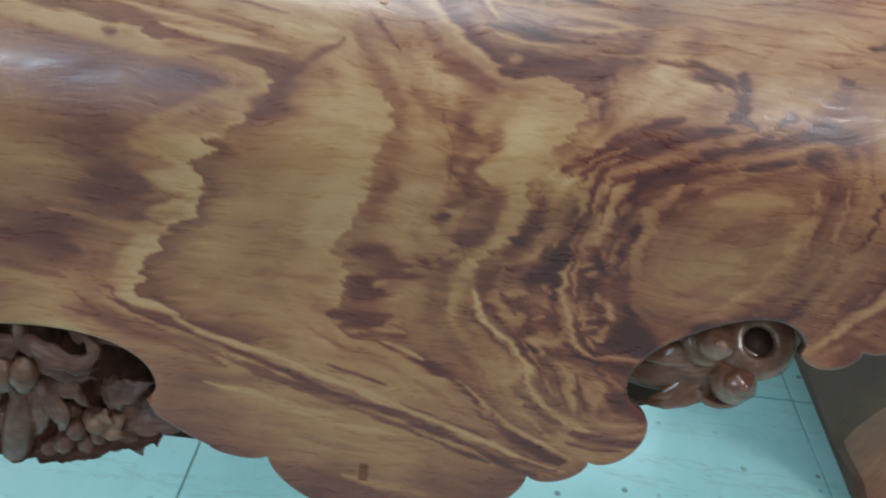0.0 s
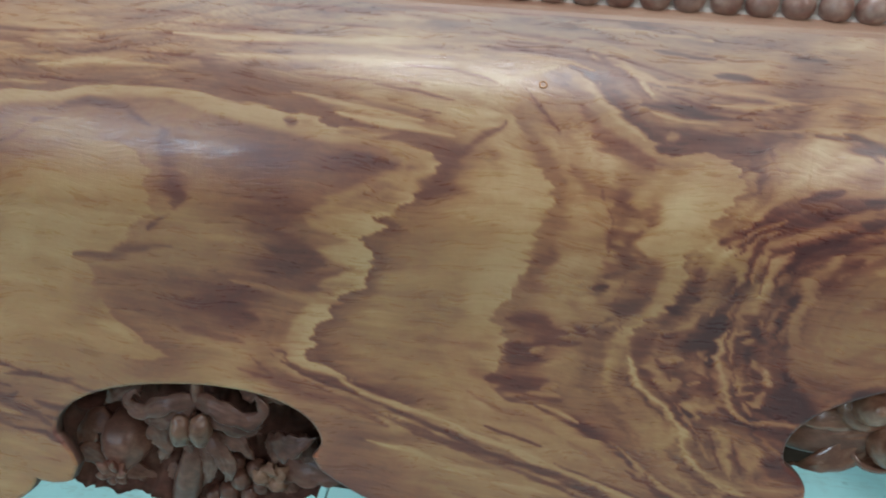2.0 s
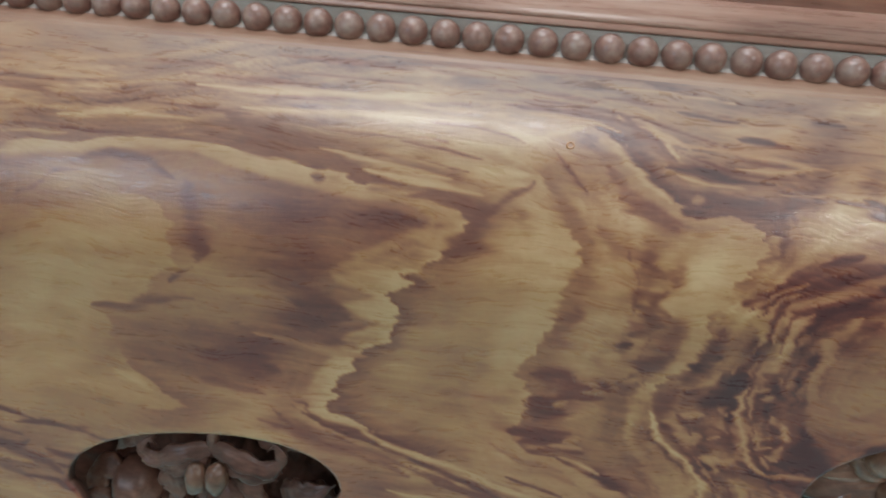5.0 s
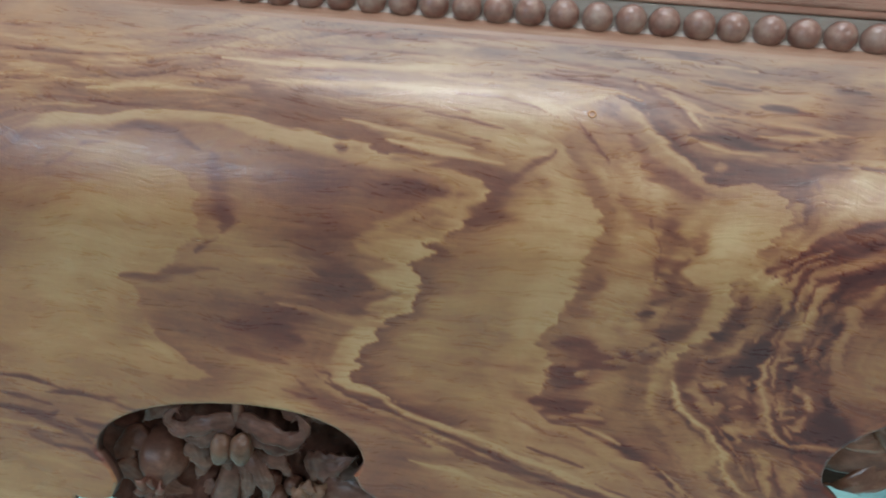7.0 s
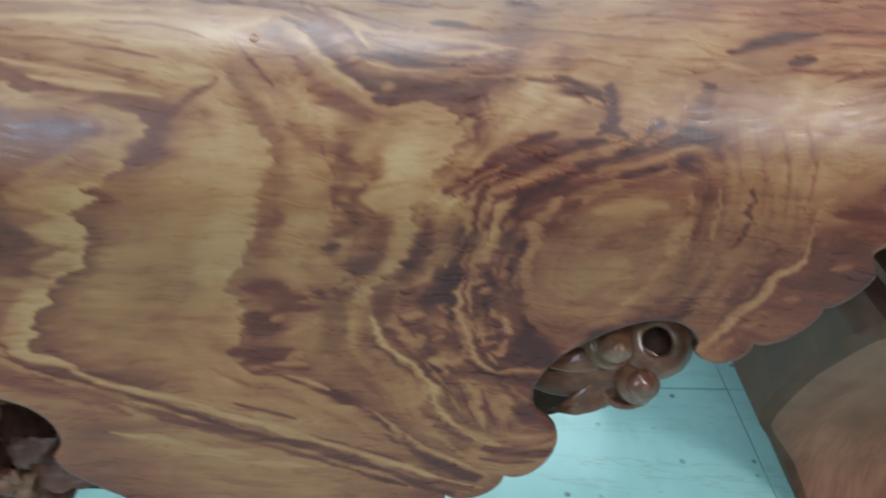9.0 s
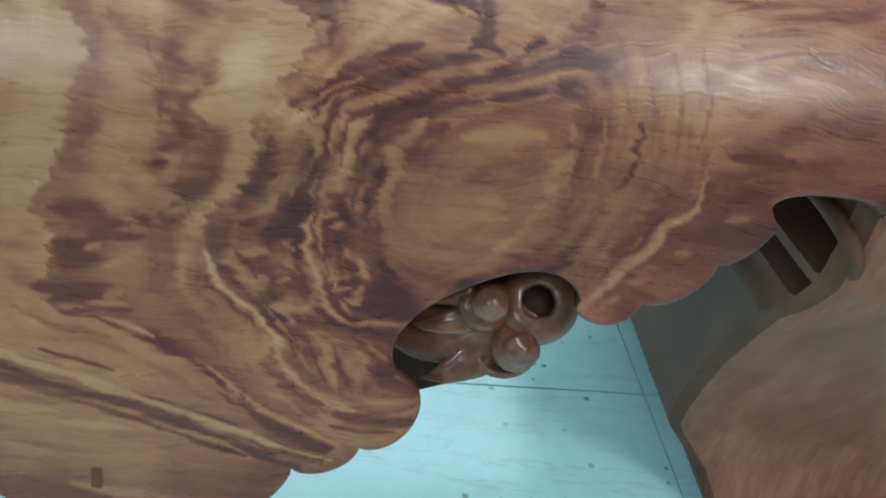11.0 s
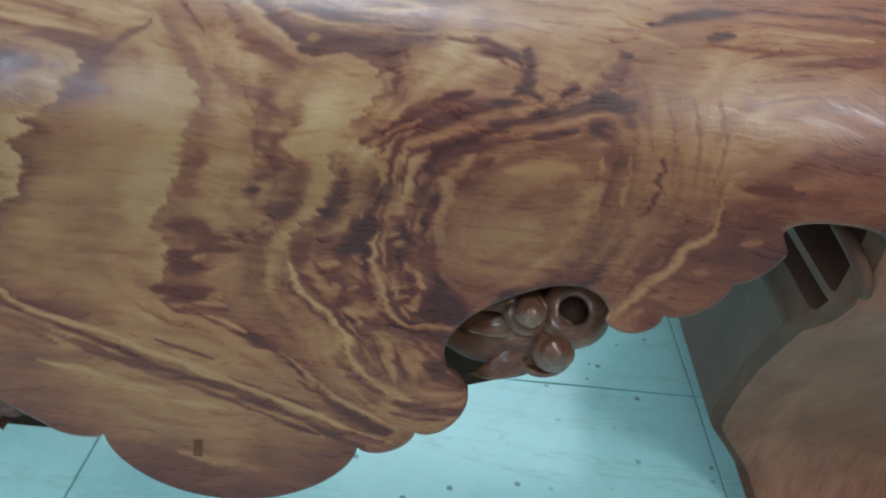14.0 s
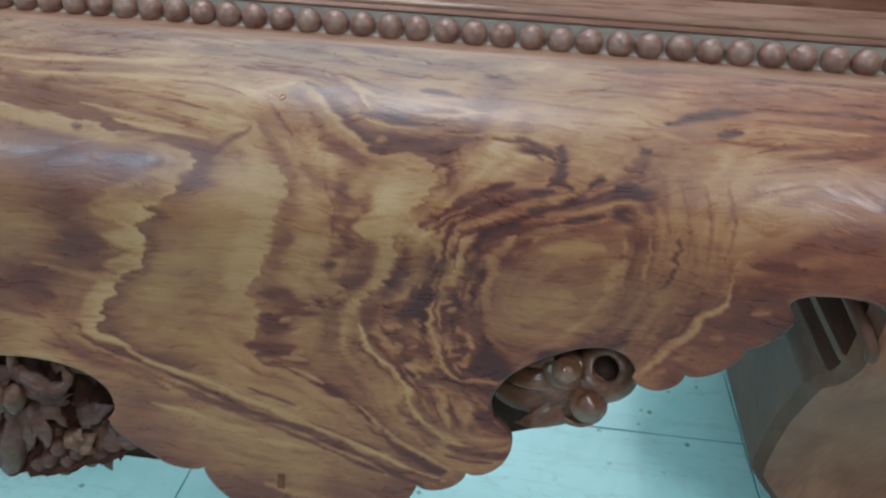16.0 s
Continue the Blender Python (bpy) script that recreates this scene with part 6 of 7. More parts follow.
def figure(u, v):
    """Tone and redness of the figured wood at each place."""
    wide = torn(u * 26, v * 150, 11)
    small = torn(u * 70, v * 480, 23, 2)
    lift = torn(u * 34, v * 55, 31)
    uw, vw = u + 0.0018 * wide + 0.0016 * small, v + 0.0008 * lift
    phase = v * 210 + 2.2 * cells(u * 14, v * 80, 5) + 0.6 * cells(u * 30, v * 200, 6)
    teeth = (phase - np.floor(phase) - 0.5) * np.clip(0.5 + 0.9 * cells(u * 20, v * 90, 7), 0, 1.3) + 0.35 * small
    ue, ve = u + 0.0008 * wide + 0.0034 * teeth, v + 0.0003 * lift
    field = np.clip(plate(u + 0.012 * wide, v + 0.004 * lift, TONES, 0.01), 0.05, 0.95)
    cloud = torn(u * 17, v * 95, 47, 5)
    ring = np.clip(plate(u, v, RINGS, 0.002)[:, 0], 0, 9) + 0.05 * wide + 0.05 * small
    rich = np.clip((ring - 4.2) / 0.9, 0, 1) * np.clip((7.3 - ring) / 0.5, 0.0, 1) * np.clip((v - 0.05) / 0.04, 0.25, 1) * np.clip((0.14 - u) / 0.03, 0.15, 1)
    lines = torn(ring * 3.6, u * 30 + v * 22, 71, 4)
    hairs = torn(ring * 9, u * 16, 91, 3)
    blots = torn(u * 40, v * 130, 83, 4)
    field[:, 0] += 0.06 * cloud + lines * (0.045 + 0.14 * rich + 0.05 * np.clip((0.13 - v) / 0.04, 0, 1)) + hairs * (0.03 + 0.05 * np.clip((0.13 - v) / 0.04, 0, 1) + 0.03 * rich) + 0.08 * rich * blots - 0.07 * rich
    wear = torn(u * 30, v * 210, 61, 4)
    for points, west, east, blur in EDGES:
        p = np.array(points)
        reach = 3.2 * max(west[2], east[2])
        sel = np.flatnonzero((u > p[:, 0].min() - reach) & (u < p[:, 0].max() + reach) & (v > p[:, 1].min() - reach) & (v < p[:, 1].max() + reach))
        d, perp, way, run = near_line(ue[sel], ve[sel], points)
        ends = np.clip(np.minimum(way, run - way) / 0.01, 0, 1)
        for sign, (tone, red, depth, strength) in ((1, west), (-1, east)):
            frayed = depth * np.clip(1 + 0.55 * wide[sel] + 0.4 * wear[sel], 0.25, 2.2)
            w = strength * ends * np.exp(-((d / frayed) ** 1.6)) * np.clip(0.5 + sign * perp / blur, 0, 1)
            w = (w * np.clip(1 + 0.25 * cloud[sel], 0.5, 1.0))[:, None]
            field[sel] = field[sel] * (1 - w) + np.array([tone, red]) * w
    for tone, red, width, points, fray in STREAKS:
        p = np.array(points)
        reach = 3.0 * width + 0.006
        sel = np.flatnonzero((u > p[:, 0].min() - reach) & (u < p[:, 0].max() + reach) & (v > p[:, 1].min() - reach) & (v < p[:, 1].max() + reach))
        if fray:
            bent = min(1.0, width / 0.003)
            d, _, way, run = near_line(u[sel] + bent * (uw - u)[sel], v[sel] + bent * (vw - v)[sel], points)
        else:
            d, _, way, run = near_line(u[sel], v[sel], points)
        half = width * 0.9 * (0.15 + 0.85 * np.sin(np.pi * np.clip((way + 0.3 * width) / (run + 0.6 * width), 0, 1)) ** 0.7)
        half = half * np.clip(1 + fray * (0.5 * wear[sel] + 0.25 * small[sel]), 0.3, 2.0)
        w = (np.exp(-((d / half) ** 2.6)) * np.clip(0.9 + fray * 0.3 * wear[sel], 0.45, 1.0))[:, None]
        field[sel] = field[sel] * (1 - w) + np.array([tone, red]) * w
    field[:, 0] = 0.5 + (field[:, 0] - 0.54) * 1.35 + 0.05 * rich * lines
    field[:, 1] = 0.1 + 1.1 * field[:, 1] + 0.9 * np.clip(0.42 - field[:, 0], 0, 1)
    return np.clip(field, 0.0, 1.0)


def build_apron(parent):
    loop = apron_outline()
    r, thick = 0.0024, 0.0075
    inner = inset(loop, r)
    xs = np.concatenate([np.arange(-1.015, -0.46, 0.012), np.arange(-0.46, 0.3, 0.00115), np.arange(0.305, 0.42, 0.012)])
    zs = np.concatenate([np.arange(0.186, 0.42, 0.00105), np.arange(0.42, 0.4825, 0.0007)])
    grid = [Vector((float(x), float(z))) for z in zs for x in xs]
    n = len(inner)
    edges = [(i, (i + 1) % n) for i in range(n)]
    pts, _, tris, *_ = geometry.delaunay_2d_cdt(inner + grid, edges, [], 1, 1e-6)
    bm = bmesh.new()
    front = [bm.verts.new(on_belly(p, 0.0)) for p in pts]
    for t in tris:
        if len(set(t)) == 3:
            try:
                f = bm.faces.new([front[i] for i in t])
            except ValueError:
                continue
    rims = [[bm.verts.new(on_belly(p, 0.0)) for p in inner]]
    for step in (1, 2, 3):
        a = math.pi / 2 * step / 3
        ring = [p.lerp(q, math.sin(a)) for p, q in zip(inner, loop)]
        rims.append([bm.verts.new(on_belly(p, r * (1 - math.cos(a)))) for p in ring])
    rims.append([bm.verts.new(on_belly(p, thick)) for p in loop])
    for a, b in zip(rims, rims[1:]):
        for i in range(n):
            j = (i + 1) % n
            # the last two rings use the wood with shade in its colour
            bm.faces.new((a[j], a[i], b[i], b[j])).material_index = int(b is rims[-1] or b is rims[-2])
    pts, _, tris, *_ = geometry.delaunay_2d_cdt(loop + grid[::3], edges, [], 1, 1e-6)
    rear = [bm.verts.new(on_belly(p, thick)) for p in pts]
    for t in tris:
        if len(set(t)) == 3:
            try:
                bm.faces.new([rear[i] for i in t[::-1]])
            except ValueError:
                continue
    bmesh.ops.remove_doubles(bm, verts=bm.verts[:], dist=2e-5)
    bmesh.ops.recalc_face_normals(bm, faces=bm.faces[:])
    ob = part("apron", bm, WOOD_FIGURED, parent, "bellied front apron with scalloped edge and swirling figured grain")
    data = ob.data
    data.materials.append(WOOD_EDGE)
    co = np.empty(len(data.vertices) * 3)
    data.vertices.foreach_get("co", co)
    co = co.reshape(-1, 3)
    u, v = co[:, 0], np.interp(co[:, 2], fine_z, GIRTH)
    wood_figure = figure(u, v)
    for key, values in (("tone", wood_figure[:, 0]), ("redness", wood_figure[:, 1]), ("girth", v)):
        data.attributes.new(key, "FLOAT", "POINT").data.foreach_set("value", values.astype(np.float32))
    return ob


# ---- setting ----
def build_room():
    floor = new("floor")
    tagged(floor, "pale jade glazed tile floor with dark thin joints", "floor", kind="structure")
    bm = bmesh.new()
    box(bm, -3.2, 3.2, -3.0, 2.6, -0.06, -0.004)
    part("grout", bm, GROUT, floor, "dark dirty grout between the tiles", False)
    size, gap = 0.602, 0.0016
    bm = bmesh.new()
    box(bm, gap / 2, size - gap / 2, gap / 2, size - gap / 2, -0.012, 0.0, 0.0008)
    first = part("tile", bm, TILE, floor, "", False)
    x0, y0, lean = 0.3232, 0.547, radians(1.6)
    for i in range(-6, 5):
        for j in range(-6, 4):
            ob = first if (i, j) == (-6, -6) else first.copy()
            if ob is not first:
                scene.collection.objects.link(ob)
            ob.location = (x0 + size * (i * math.cos(lean) - j * math.sin(lean)), y0 + size * (i * math.sin(lean) + j * math.cos(lean)), 0)
            ob.rotation_euler.z = lean
    for name, dims in (("wall_east", (3.2, 3.35, -3.0, 2.6, -0.06, 2.9)),
                       ("wall_west", (-3.35, -3.2, -3.0, 2.6, -0.06, 2.9))):
        bm = bmesh.new()
        box(bm, *dims)
        tagged(mesh_object(name, bm, PLASTER, smooth=False), "plain cream plastered wall", "wall", kind="structure")
    # the wide gap is added in this unseen wall for the floor's fill
    bm = bmesh.new()
    for dims in ((-3.2, -1.55, 2.05, 2.2, -0.06, 2.9), (0.95, 3.2, 2.05, 2.2, -0.06, 2.9), (-1.55, 0.95, 2.05, 2.2, 2.78, 2.9)):
        box(bm, *dims)
    tagged(mesh_object("wall_north", bm, PLASTER, smooth=False), "plain cream plastered wall with an added wide opening", "wall", kind="structure")
    bm = bmesh.new()
    for dims in ((-3.35, -3.17, -3.15, -3.0, -0.06, 2.9), (-1.93, 3.35, -3.15, -3.0, -0.06, 2.9),
                 (-3.17, -1.93, -3.15, -3.0, -0.06, 2.14), (-3.17, -1.93, -3.15, -3.0, 2.86, 2.9)):
        box(bm, *dims)
    tagged(mesh_object("wall_south", bm, PLASTER, smooth=False), "plain cream plastered wall with a high window opening", "wall", kind="structure")
    bm = bmesh.new()
    box(bm, -3.35, 3.35, -3.15, 2.75, 2.9, 3.0)
    tagged(mesh_object("ceiling", bm, CEILING, smooth=False), "plain white ceiling", "ceiling", kind="structure")


build_room()

# ---- the carved bench ----
bench = new("carved_bench")
tagged(bench, "carved rosewood bench with bellied apron and beaded moulding", "bench")
build_apron(bench)


def build_rails():
    bm = bmesh.new()
    y_low, y_top = belly(0.4806) + 0.0003, belly(0.4838)
    extrude_profile(bm, [(y_low, 0.4806), ((y_low + y_top) / 2, 0.4826), (y_top, 0.4831), (0.3665, 0.4834), (0.3695, 0.4836), (0.3695, 0.4792), (y_low + 0.002, 0.4792)], -1.02, 0.42, True)
    part("bead_bed", bm, WOOD_RIM, bench, "streaked top edge of the apron under the beads", False)
    strip = [(0.3670, 0.4826), (0.3700, 0.4838), (0.3728, 0.4852), (0.3742, 0.4880), (0.3750, 0.4930), (0.3752, 0.4988), (0.395, 0.4992), (0.395, 0.47), (0.3670, 0.47)]
    bm = bmesh.new()
    extrude_profile(bm, strip, -1.02, 0.42, True)
    moulding = part("bead_moulding", bm, WOOD_DUSTY, bench, "narrow dusty channel holding a row of beads", False)
    pitch = 0.0187
    bm = bmesh.new()
    ball(bm, (0, 0, 0), 0.0087, 0.0087, 0.0086, 24, 16)
    first = part("bead", bm, WOOD_BEAD, moulding)
    for i in range(-40, 36):
        x = -0.2371 + pitch * i
        if not -1.015 < x < 0.415:
            continue
        ob = first if i == -40 else first.copy()
        if ob is not first:
            scene.collection.objects.link(ob)
        ob.location = (x + random.uniform(-0.0004, 0.0004), 0.3733, 0.4893 + random.uniform(-0.0003, 0.0003))
        ob.rotation_euler = (random.uniform(-0.3, 0.3), random.uniform(-0.3, 0.3), random.uniform(-3, 3))
    bm = bmesh.new()
    extrude_profile(bm, [(0.3778, 0.4992), (0.3744, 0.4994), (0.3738, 0.5002), (0.3744, 0.5012), (0.3760, 0.5020), (0.3775, 0.5027), (0.3955, 0.5027), (0.3955, 0.4994)], -1.02, 0.42, True)
    part("fillet", bm, WOOD_FILLET, bench, "thin red-brown fillet over the beads")
    bm = bmesh.new()
    extrude_profile(bm, [(0.3776, 0.5028), (0.3780, 0.5046), (0.3802, 0.5078), (0.3862, 0.5122), (0.3925, 0.5160), (0.3958, 0.5160), (0.3958, 0.5028)], -1.02, 0.42, True)
    part("seat_rail", bm, WOOD_RAIL, bench, "smooth rounded rail over the beads")
    bm = bmesh.new()
    extrude_profile(bm, [(0.3926, 0.5150), (0.3926, 0.5166), (0.405, 0.5235), (0.4150, 0.5285), (0.4180, 0.5330), (0.45, 0.5335), (0.45, 0.47), (0.3965, 0.47), (0.3965, 0.5150)], -1.02, 0.42, True)
    part("seat_edge", bm, WOOD_SEAT, bench, "darker moulded edge of the seat")
    bm = bmesh.new()
    box(bm, -1.03, 0.47, 0.424, 0.86, 0.5375, 0.566, 0.004)
    part("seat_board", bm, WOOD_RED, bench, "reddish plank seat")


build_rails()


def build_leg(x_in, side, y_shift=0.0, name="leg"):
    """A cabriole leg: x_in is its inner flank at the floor, side the way its thickness goes."""
    profile = [(0.392, 0.268), (0.36, 0.266), (0.33, 0.268), (0.30, 0.285), (0.27, 0.306), (0.241, 0.325), (0.214, 0.343), (0.165, 0.369), (0.126, 0.388),
               (0.1, 0.397), (0.07, 0.4), (0.046, 0.397), (0.02, 0.386), (0.0, 0.378)]
    zs = np.concatenate([np.linspace(0.0, 0.29, 44), [0.294, 0.303, 0.3125, 0.3135, 0.3150, 0.3200, 0.3255, 0.3270, 0.3280, 0.3310, 0.3340, 0.3350, 0.3362, 0.340, 0.345, 0.350, 0.355, 0.360, 0.365, 0.370, 0.3750, 0.3760, 0.386, 0.4]])
    pz = np.array([p[0] for p in profile])[::-1]
    py = np.array([p[1] for p in profile])[::-1]
    # a chamfer, a groove, a narrow fillet and a scooped trough run along the inner flank near its top
    cut_z = [0.0, 0.05, 0.088, 0.1, 0.294, 0.3125, 0.3135, 0.3150, 0.3255, 0.3270, 0.3280, 0.3340, 0.3350, 0.3362, 0.3420, 0.350, 0.360, 0.370, 0.3760, 0.4]
    cut_x = [-0.008, 0.018, 0.048, 0.056, 0.0882, 0.0822, 0.0800, 0.066, 0.066, 0.0795, 0.0815, 0.0815, 0.0790, 0.0500, 0.0480, 0.0525, 0.0620, 0.0735, 0.0765, 0.076]
    bm = bmesh.new()
    rows = []
    for z in zs:
        front = float(np.interp(z, pz, py))
        rear = 0.58
        inner = x_in - side * float(np.interp(z, cut_z, cut_x))
        outer = x_in + side * 0.2
        c = 0.005
        plain_x = x_in - side * float(np.interp(z, [0.0, 0.05, 0.088, 0.1, 0.294, 0.31, 0.4], [-0.008, 0.018, 0.048, 0.056, 0.0882, 0.08, 0.078]))
        ring = [(inner, rear), (inner, (front + rear) / 2), (inner, front + 0.0155), (plain_x, front + 0.0135), (plain_x + side * 0.003, front + 0.011), (plain_x + side * 0.009, front + 0.0065), (plain_x + side * 0.019, front + 0.002), (plain_x + side * 0.027, front),
                ((inner + outer) / 2, front - 0.004), (outer - side * c, front), (outer, front + c), (outer, rear)]
        rows.append([bm.verts.new((x, y + y_shift, z)) for x, y in ring])
    k = len(rows[0])
    for a, b in zip(rows, rows[1:]):
        for i in range(k):
            j = (i + 1) % k
            bm.faces.new((a[i], a[j], b[j], b[i]))
    bm.faces.new(rows[0])
    bm.faces.new(rows[-1])
    bmesh.ops.recalc_face_normals(bm, faces=bm.faces[:])
    leg = part(name, bm, WOOD_LEG, bench, "thick curved leg in brown rosewood, its front coloured redder as if lit")
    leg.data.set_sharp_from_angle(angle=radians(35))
    leg.data.materials.append(WOOD_FACE_LIT)
    # polygons facing forward take the copy coloured as if lit
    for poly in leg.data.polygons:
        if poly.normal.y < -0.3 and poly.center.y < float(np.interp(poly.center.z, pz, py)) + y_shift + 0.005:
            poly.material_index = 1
    return leg


leg_right = build_leg(0.337, 1)
build_leg(-0.937, -1)
for x_in, side in ((0.337, 1), (-0.937, -1)):
    bm = bmesh.new()
    base = [(x_in + side * b, z) for b, z in ((0.008, 0.0), (-0.018, 0.05), (-0.048, 0.088), (-0.056, 0.1), (-0.081, 0.25), (-0.05, 0.253), (0.05, 0.0))]
    ends = [[bm.verts.new((x, y, z)) for x, z in base] for y in (0.5803, 0.9)]
    bm.faces.new(ends[0])
    bm.faces.new(ends[1][::-1])
    for i in range(7):
        j = (i + 1) % 7
        bm.faces.new((ends[0][i], ends[1][i], ends[1][j], ends[0][j]))
    bmesh.ops.recalc_face_normals(bm, faces=bm.faces[:])
    part("side_panel", bm, WOOD_LEG, bench, "low leaning side panel behind the leg", False)
# unseen board, added to keep light from behind off the apron's back
bm = bmesh.new()
box(bm, -1.0, 0.42, 0.396, 0.42, 0.36, 0.5, 0.003)
part("light_block", bm, WOOD_LEG, bench, "unseen board added to block light behind the apron", False)


# ---- carving ----
def smooth_line(points, steps):
    """A Catmull-Rom curve through the points."""
    p = [Vector(q) for q in points]
    p = [p[0] * 2 - p[1]] + p + [p[-1] * 2 - p[-2]]
    out = []
    for k in range(steps + 1):
        w = k / steps * (len(p) - 3)
        i = min(int(w), len(p) - 4)
        f = w - i
        a, b, c, d = p[i : i + 4]
        out.append(0.5 * ((2 * b) + (c - a) * f + (2 * a - 5 * b + 4 * c - d) * f * f + (3 * b - a - 3 * c + d) * f**3))
    return out


def swept(bm, points, size, facing=(0, -0.8, 0.6), steps=18, sides=14, ribs=0, depth=0.0):
    """A carved form along a curve; size(t) gives half the width and half the thickness, facing the way its broad side looks."""
    line = smooth_line(points, steps)
    rings = []
    for k, p in enumerate(line):
        ahead = (line[min(k + 1, steps)] - line[max(k - 1, 0)]).normalized()
        side = ahead.cross(Vector(facing)).normalized()
        up = side.cross(ahead)
        w, h = size(k / steps)
        ring = []
        for s in range(sides):
            a = 2 * math.pi * s / sides
            across = math.cos(a)
            lift = h * math.sin(a)
            if ribs:
                lift += h * depth * math.cos(2 * math.pi * ribs * across) * (1 - across * across) + 0.45 * h * across * across * (w / (h + w))
            ring.append(bm.verts.new(p + side * (w * across) + up * lift))
        rings.append(ring)
    for a, b in zip(rings, rings[1:]):
        for s in range(sides):
            t = (s + 1) % sides
            bm.faces.new((a[s], a[t], b[t], b[s]))
    bm.faces.new(rings[0][::-1])
    bm.faces.new(rings[-1])
    return bm


def frilled(w, h, lobes=3):
    """A leaf's half width and thickness, with lobed edges."""
    def size(t):
        f = math.sin(math.pi * min(1.0, (t + 0.06) ** 0.6)) ** 0.7
        frill = 1 + 0.3 * (abs(math.sin(math.pi * lobes * t)) - 0.6)
        return max(w * f * frill, w * 0.08), max(h * (0.4 + 0.6 * f), h * 0.3)
    return size


def lathe(bm, profile, centre, axis, segments=24, flutes=0, depth=0.0):
    """Turned work: profile of (radius, height) along the axis."""
    turn = Vector(axis).normalized().to_track_quat("Z", "Y").to_matrix().to_4x4()
    m = Matrix.Translation(centre) @ turn
    rings = []
    for r, h in profile:
        ring = []
        for s in range(segments):
            a = 2 * math.pi * s / segments
            rr = r * (1 + depth * math.cos(flutes * a))
            ring.append(bm.verts.new(m @ Vector((rr * math.cos(a), rr * math.sin(a), h))))
        rings.append(ring)
    for a, b in zip(rings, rings[1:]):
        for s in range(segments):
            t = (s + 1) % segments
            bm.faces.new((a[s], a[t], b[t], b[s]))
    bm.faces.new(rings[0][::-1])
    bm.faces.new(rings[-1])
    bmesh.ops.recalc_face_normals(bm, faces=bm.faces[:])
    return bm


def taper(w, h, tip=0.15, swell=0.45):
    """Half width and thickness of a leaf that swells and then runs to a tip."""
    def size(t):
        f = math.sin(math.pi * min(1.0, (t + 0.08) ** swell)) ** 0.8
        return max(w * f, w * tip * 0.5), max(h * (0.35 + 0.65 * f), h * 0.3)
    return size


def build_fruit_panel():
    """The hollow under the middle of the apron, with leaves, buds, a gourd and grapes."""
    bm = bmesh.new()
    edge = [(-0.43, 0.165), (-0.4, 0.15), (-0.2, 0.155)] + arc((-0.2, 0.25), (-0.43, 0.25), 0.06, 24) + [(-0.43, 0.25)]
    front = [bm.verts.new((x, 0.274, z)) for x, z in edge]
    rear = [bm.verts.new((x, 0.288, z)) for x, z in edge]
    bm.faces.new(front)
    bm.faces.new(rear[::-1])
    for i in range(len(edge)):
        j = (i + 1) % len(edge)
        bm.faces.new((front[j], front[i], rear[i], rear[j]))
    bmesh.ops.recalc_face_normals(bm, faces=bm.faces[:])
    # backing board coloured near black for the shade behind the fruit
    panel = part("fruit_carving", bm, HOLLOW, bench, "pierced carving of fruit and leaves before a backing darkened for shade", False)
    bits = []

    def bit(name, bm):
        bits.append(part(name, chisel(bm), WOOD_FRUIT if name in ("bud", "petal") else WOOD_CARVED, panel))

    def leaf(line, w, lobes=3, h=0.004):
        bm = bmesh.new()
        swept(bm, line, frilled(w, h, lobes), steps=30, sides=26, ribs=2, depth=0.4)
        bit("leaf", bm)

    # a bed of cut foliage that closes the hollow below
    bm = bmesh.new()
    rows = []
    for i in range(81):
        x = -0.416 + 0.196 * i / 80
        low = float(np.interp(x, [-0.416, -0.39, -0.36, -0.335, -0.32, -0.3, -0.27, -0.25, -0.235, -0.22], [0.174, 0.169, 0.168, 0.176, 0.166, 0.164, 0.174, 0.186, 0.192, 0.198]))
        low += 0.0025 * abs(math.sin(x * 120))
        row = []
        for j in range(31):
            f = j / 30
            z = low + (0.258 - low) * f
            fold = abs(noise.noise((x * 62, z * 48, 1.0))) + 0.5 * abs(noise.noise((x * 130, z * 110, 5.0)))
            row.append(bm.verts.new((x, 0.2345 + 0.036 * f**0.5 - 0.011 * fold, z)))
        row += [bm.verts.new((x, 0.2735, 0.258)), bm.verts.new((x, 0.256, low))]
        rows.append(row)
    for a, b in zip(rows, rows[1:]):
        for j in range(33):
            k = (j + 1) % 33
            bm.faces.new((a[j], b[j], b[k], a[k]))
    bm.faces.new(rows[0])
    bm.faces.new(rows[-1][::-1])
    bmesh.ops.recalc_face_normals(bm, faces=bm.faces[:])
    # the bed's darkness is shade put into its colour
    part("foliage", bm, WOOD_DEEP, panel, "cut foliage deep in the carving, coloured dark for shade")
    bm = bmesh.new()
    swept(bm, [(-0.2955, 0.250, 0.288), (-0.2965, 0.246, 0.272), (-0.298, 0.243, 0.256)], lambda t: (0.0024 + 0.003 * t, 0.004), steps=8, sides=10)
    bit("stem", bm)
    # the leaves that spread from the stem and curl at their ends
    leaf([(-0.297, 0.2435, 0.259), (-0.310, 0.239, 0.2600), (-0.323, 0.2375, 0.2545), (-0.335, 0.238, 0.2490), (-0.3425, 0.24, 0.2545), (-0.339, 0.242, 0.2605), (-0.3345, 0.242, 0.2575)], 0.006, 5)
    leaf([(-0.297, 0.2435, 0.260), (-0.285, 0.239, 0.2635), (-0.272, 0.2365, 0.2590), (-0.2595, 0.237, 0.2560), (-0.2515, 0.24, 0.2630), (-0.2555, 0.243, 0.2705), (-0.2605, 0.243, 0.2665)], 0.0062, 5)
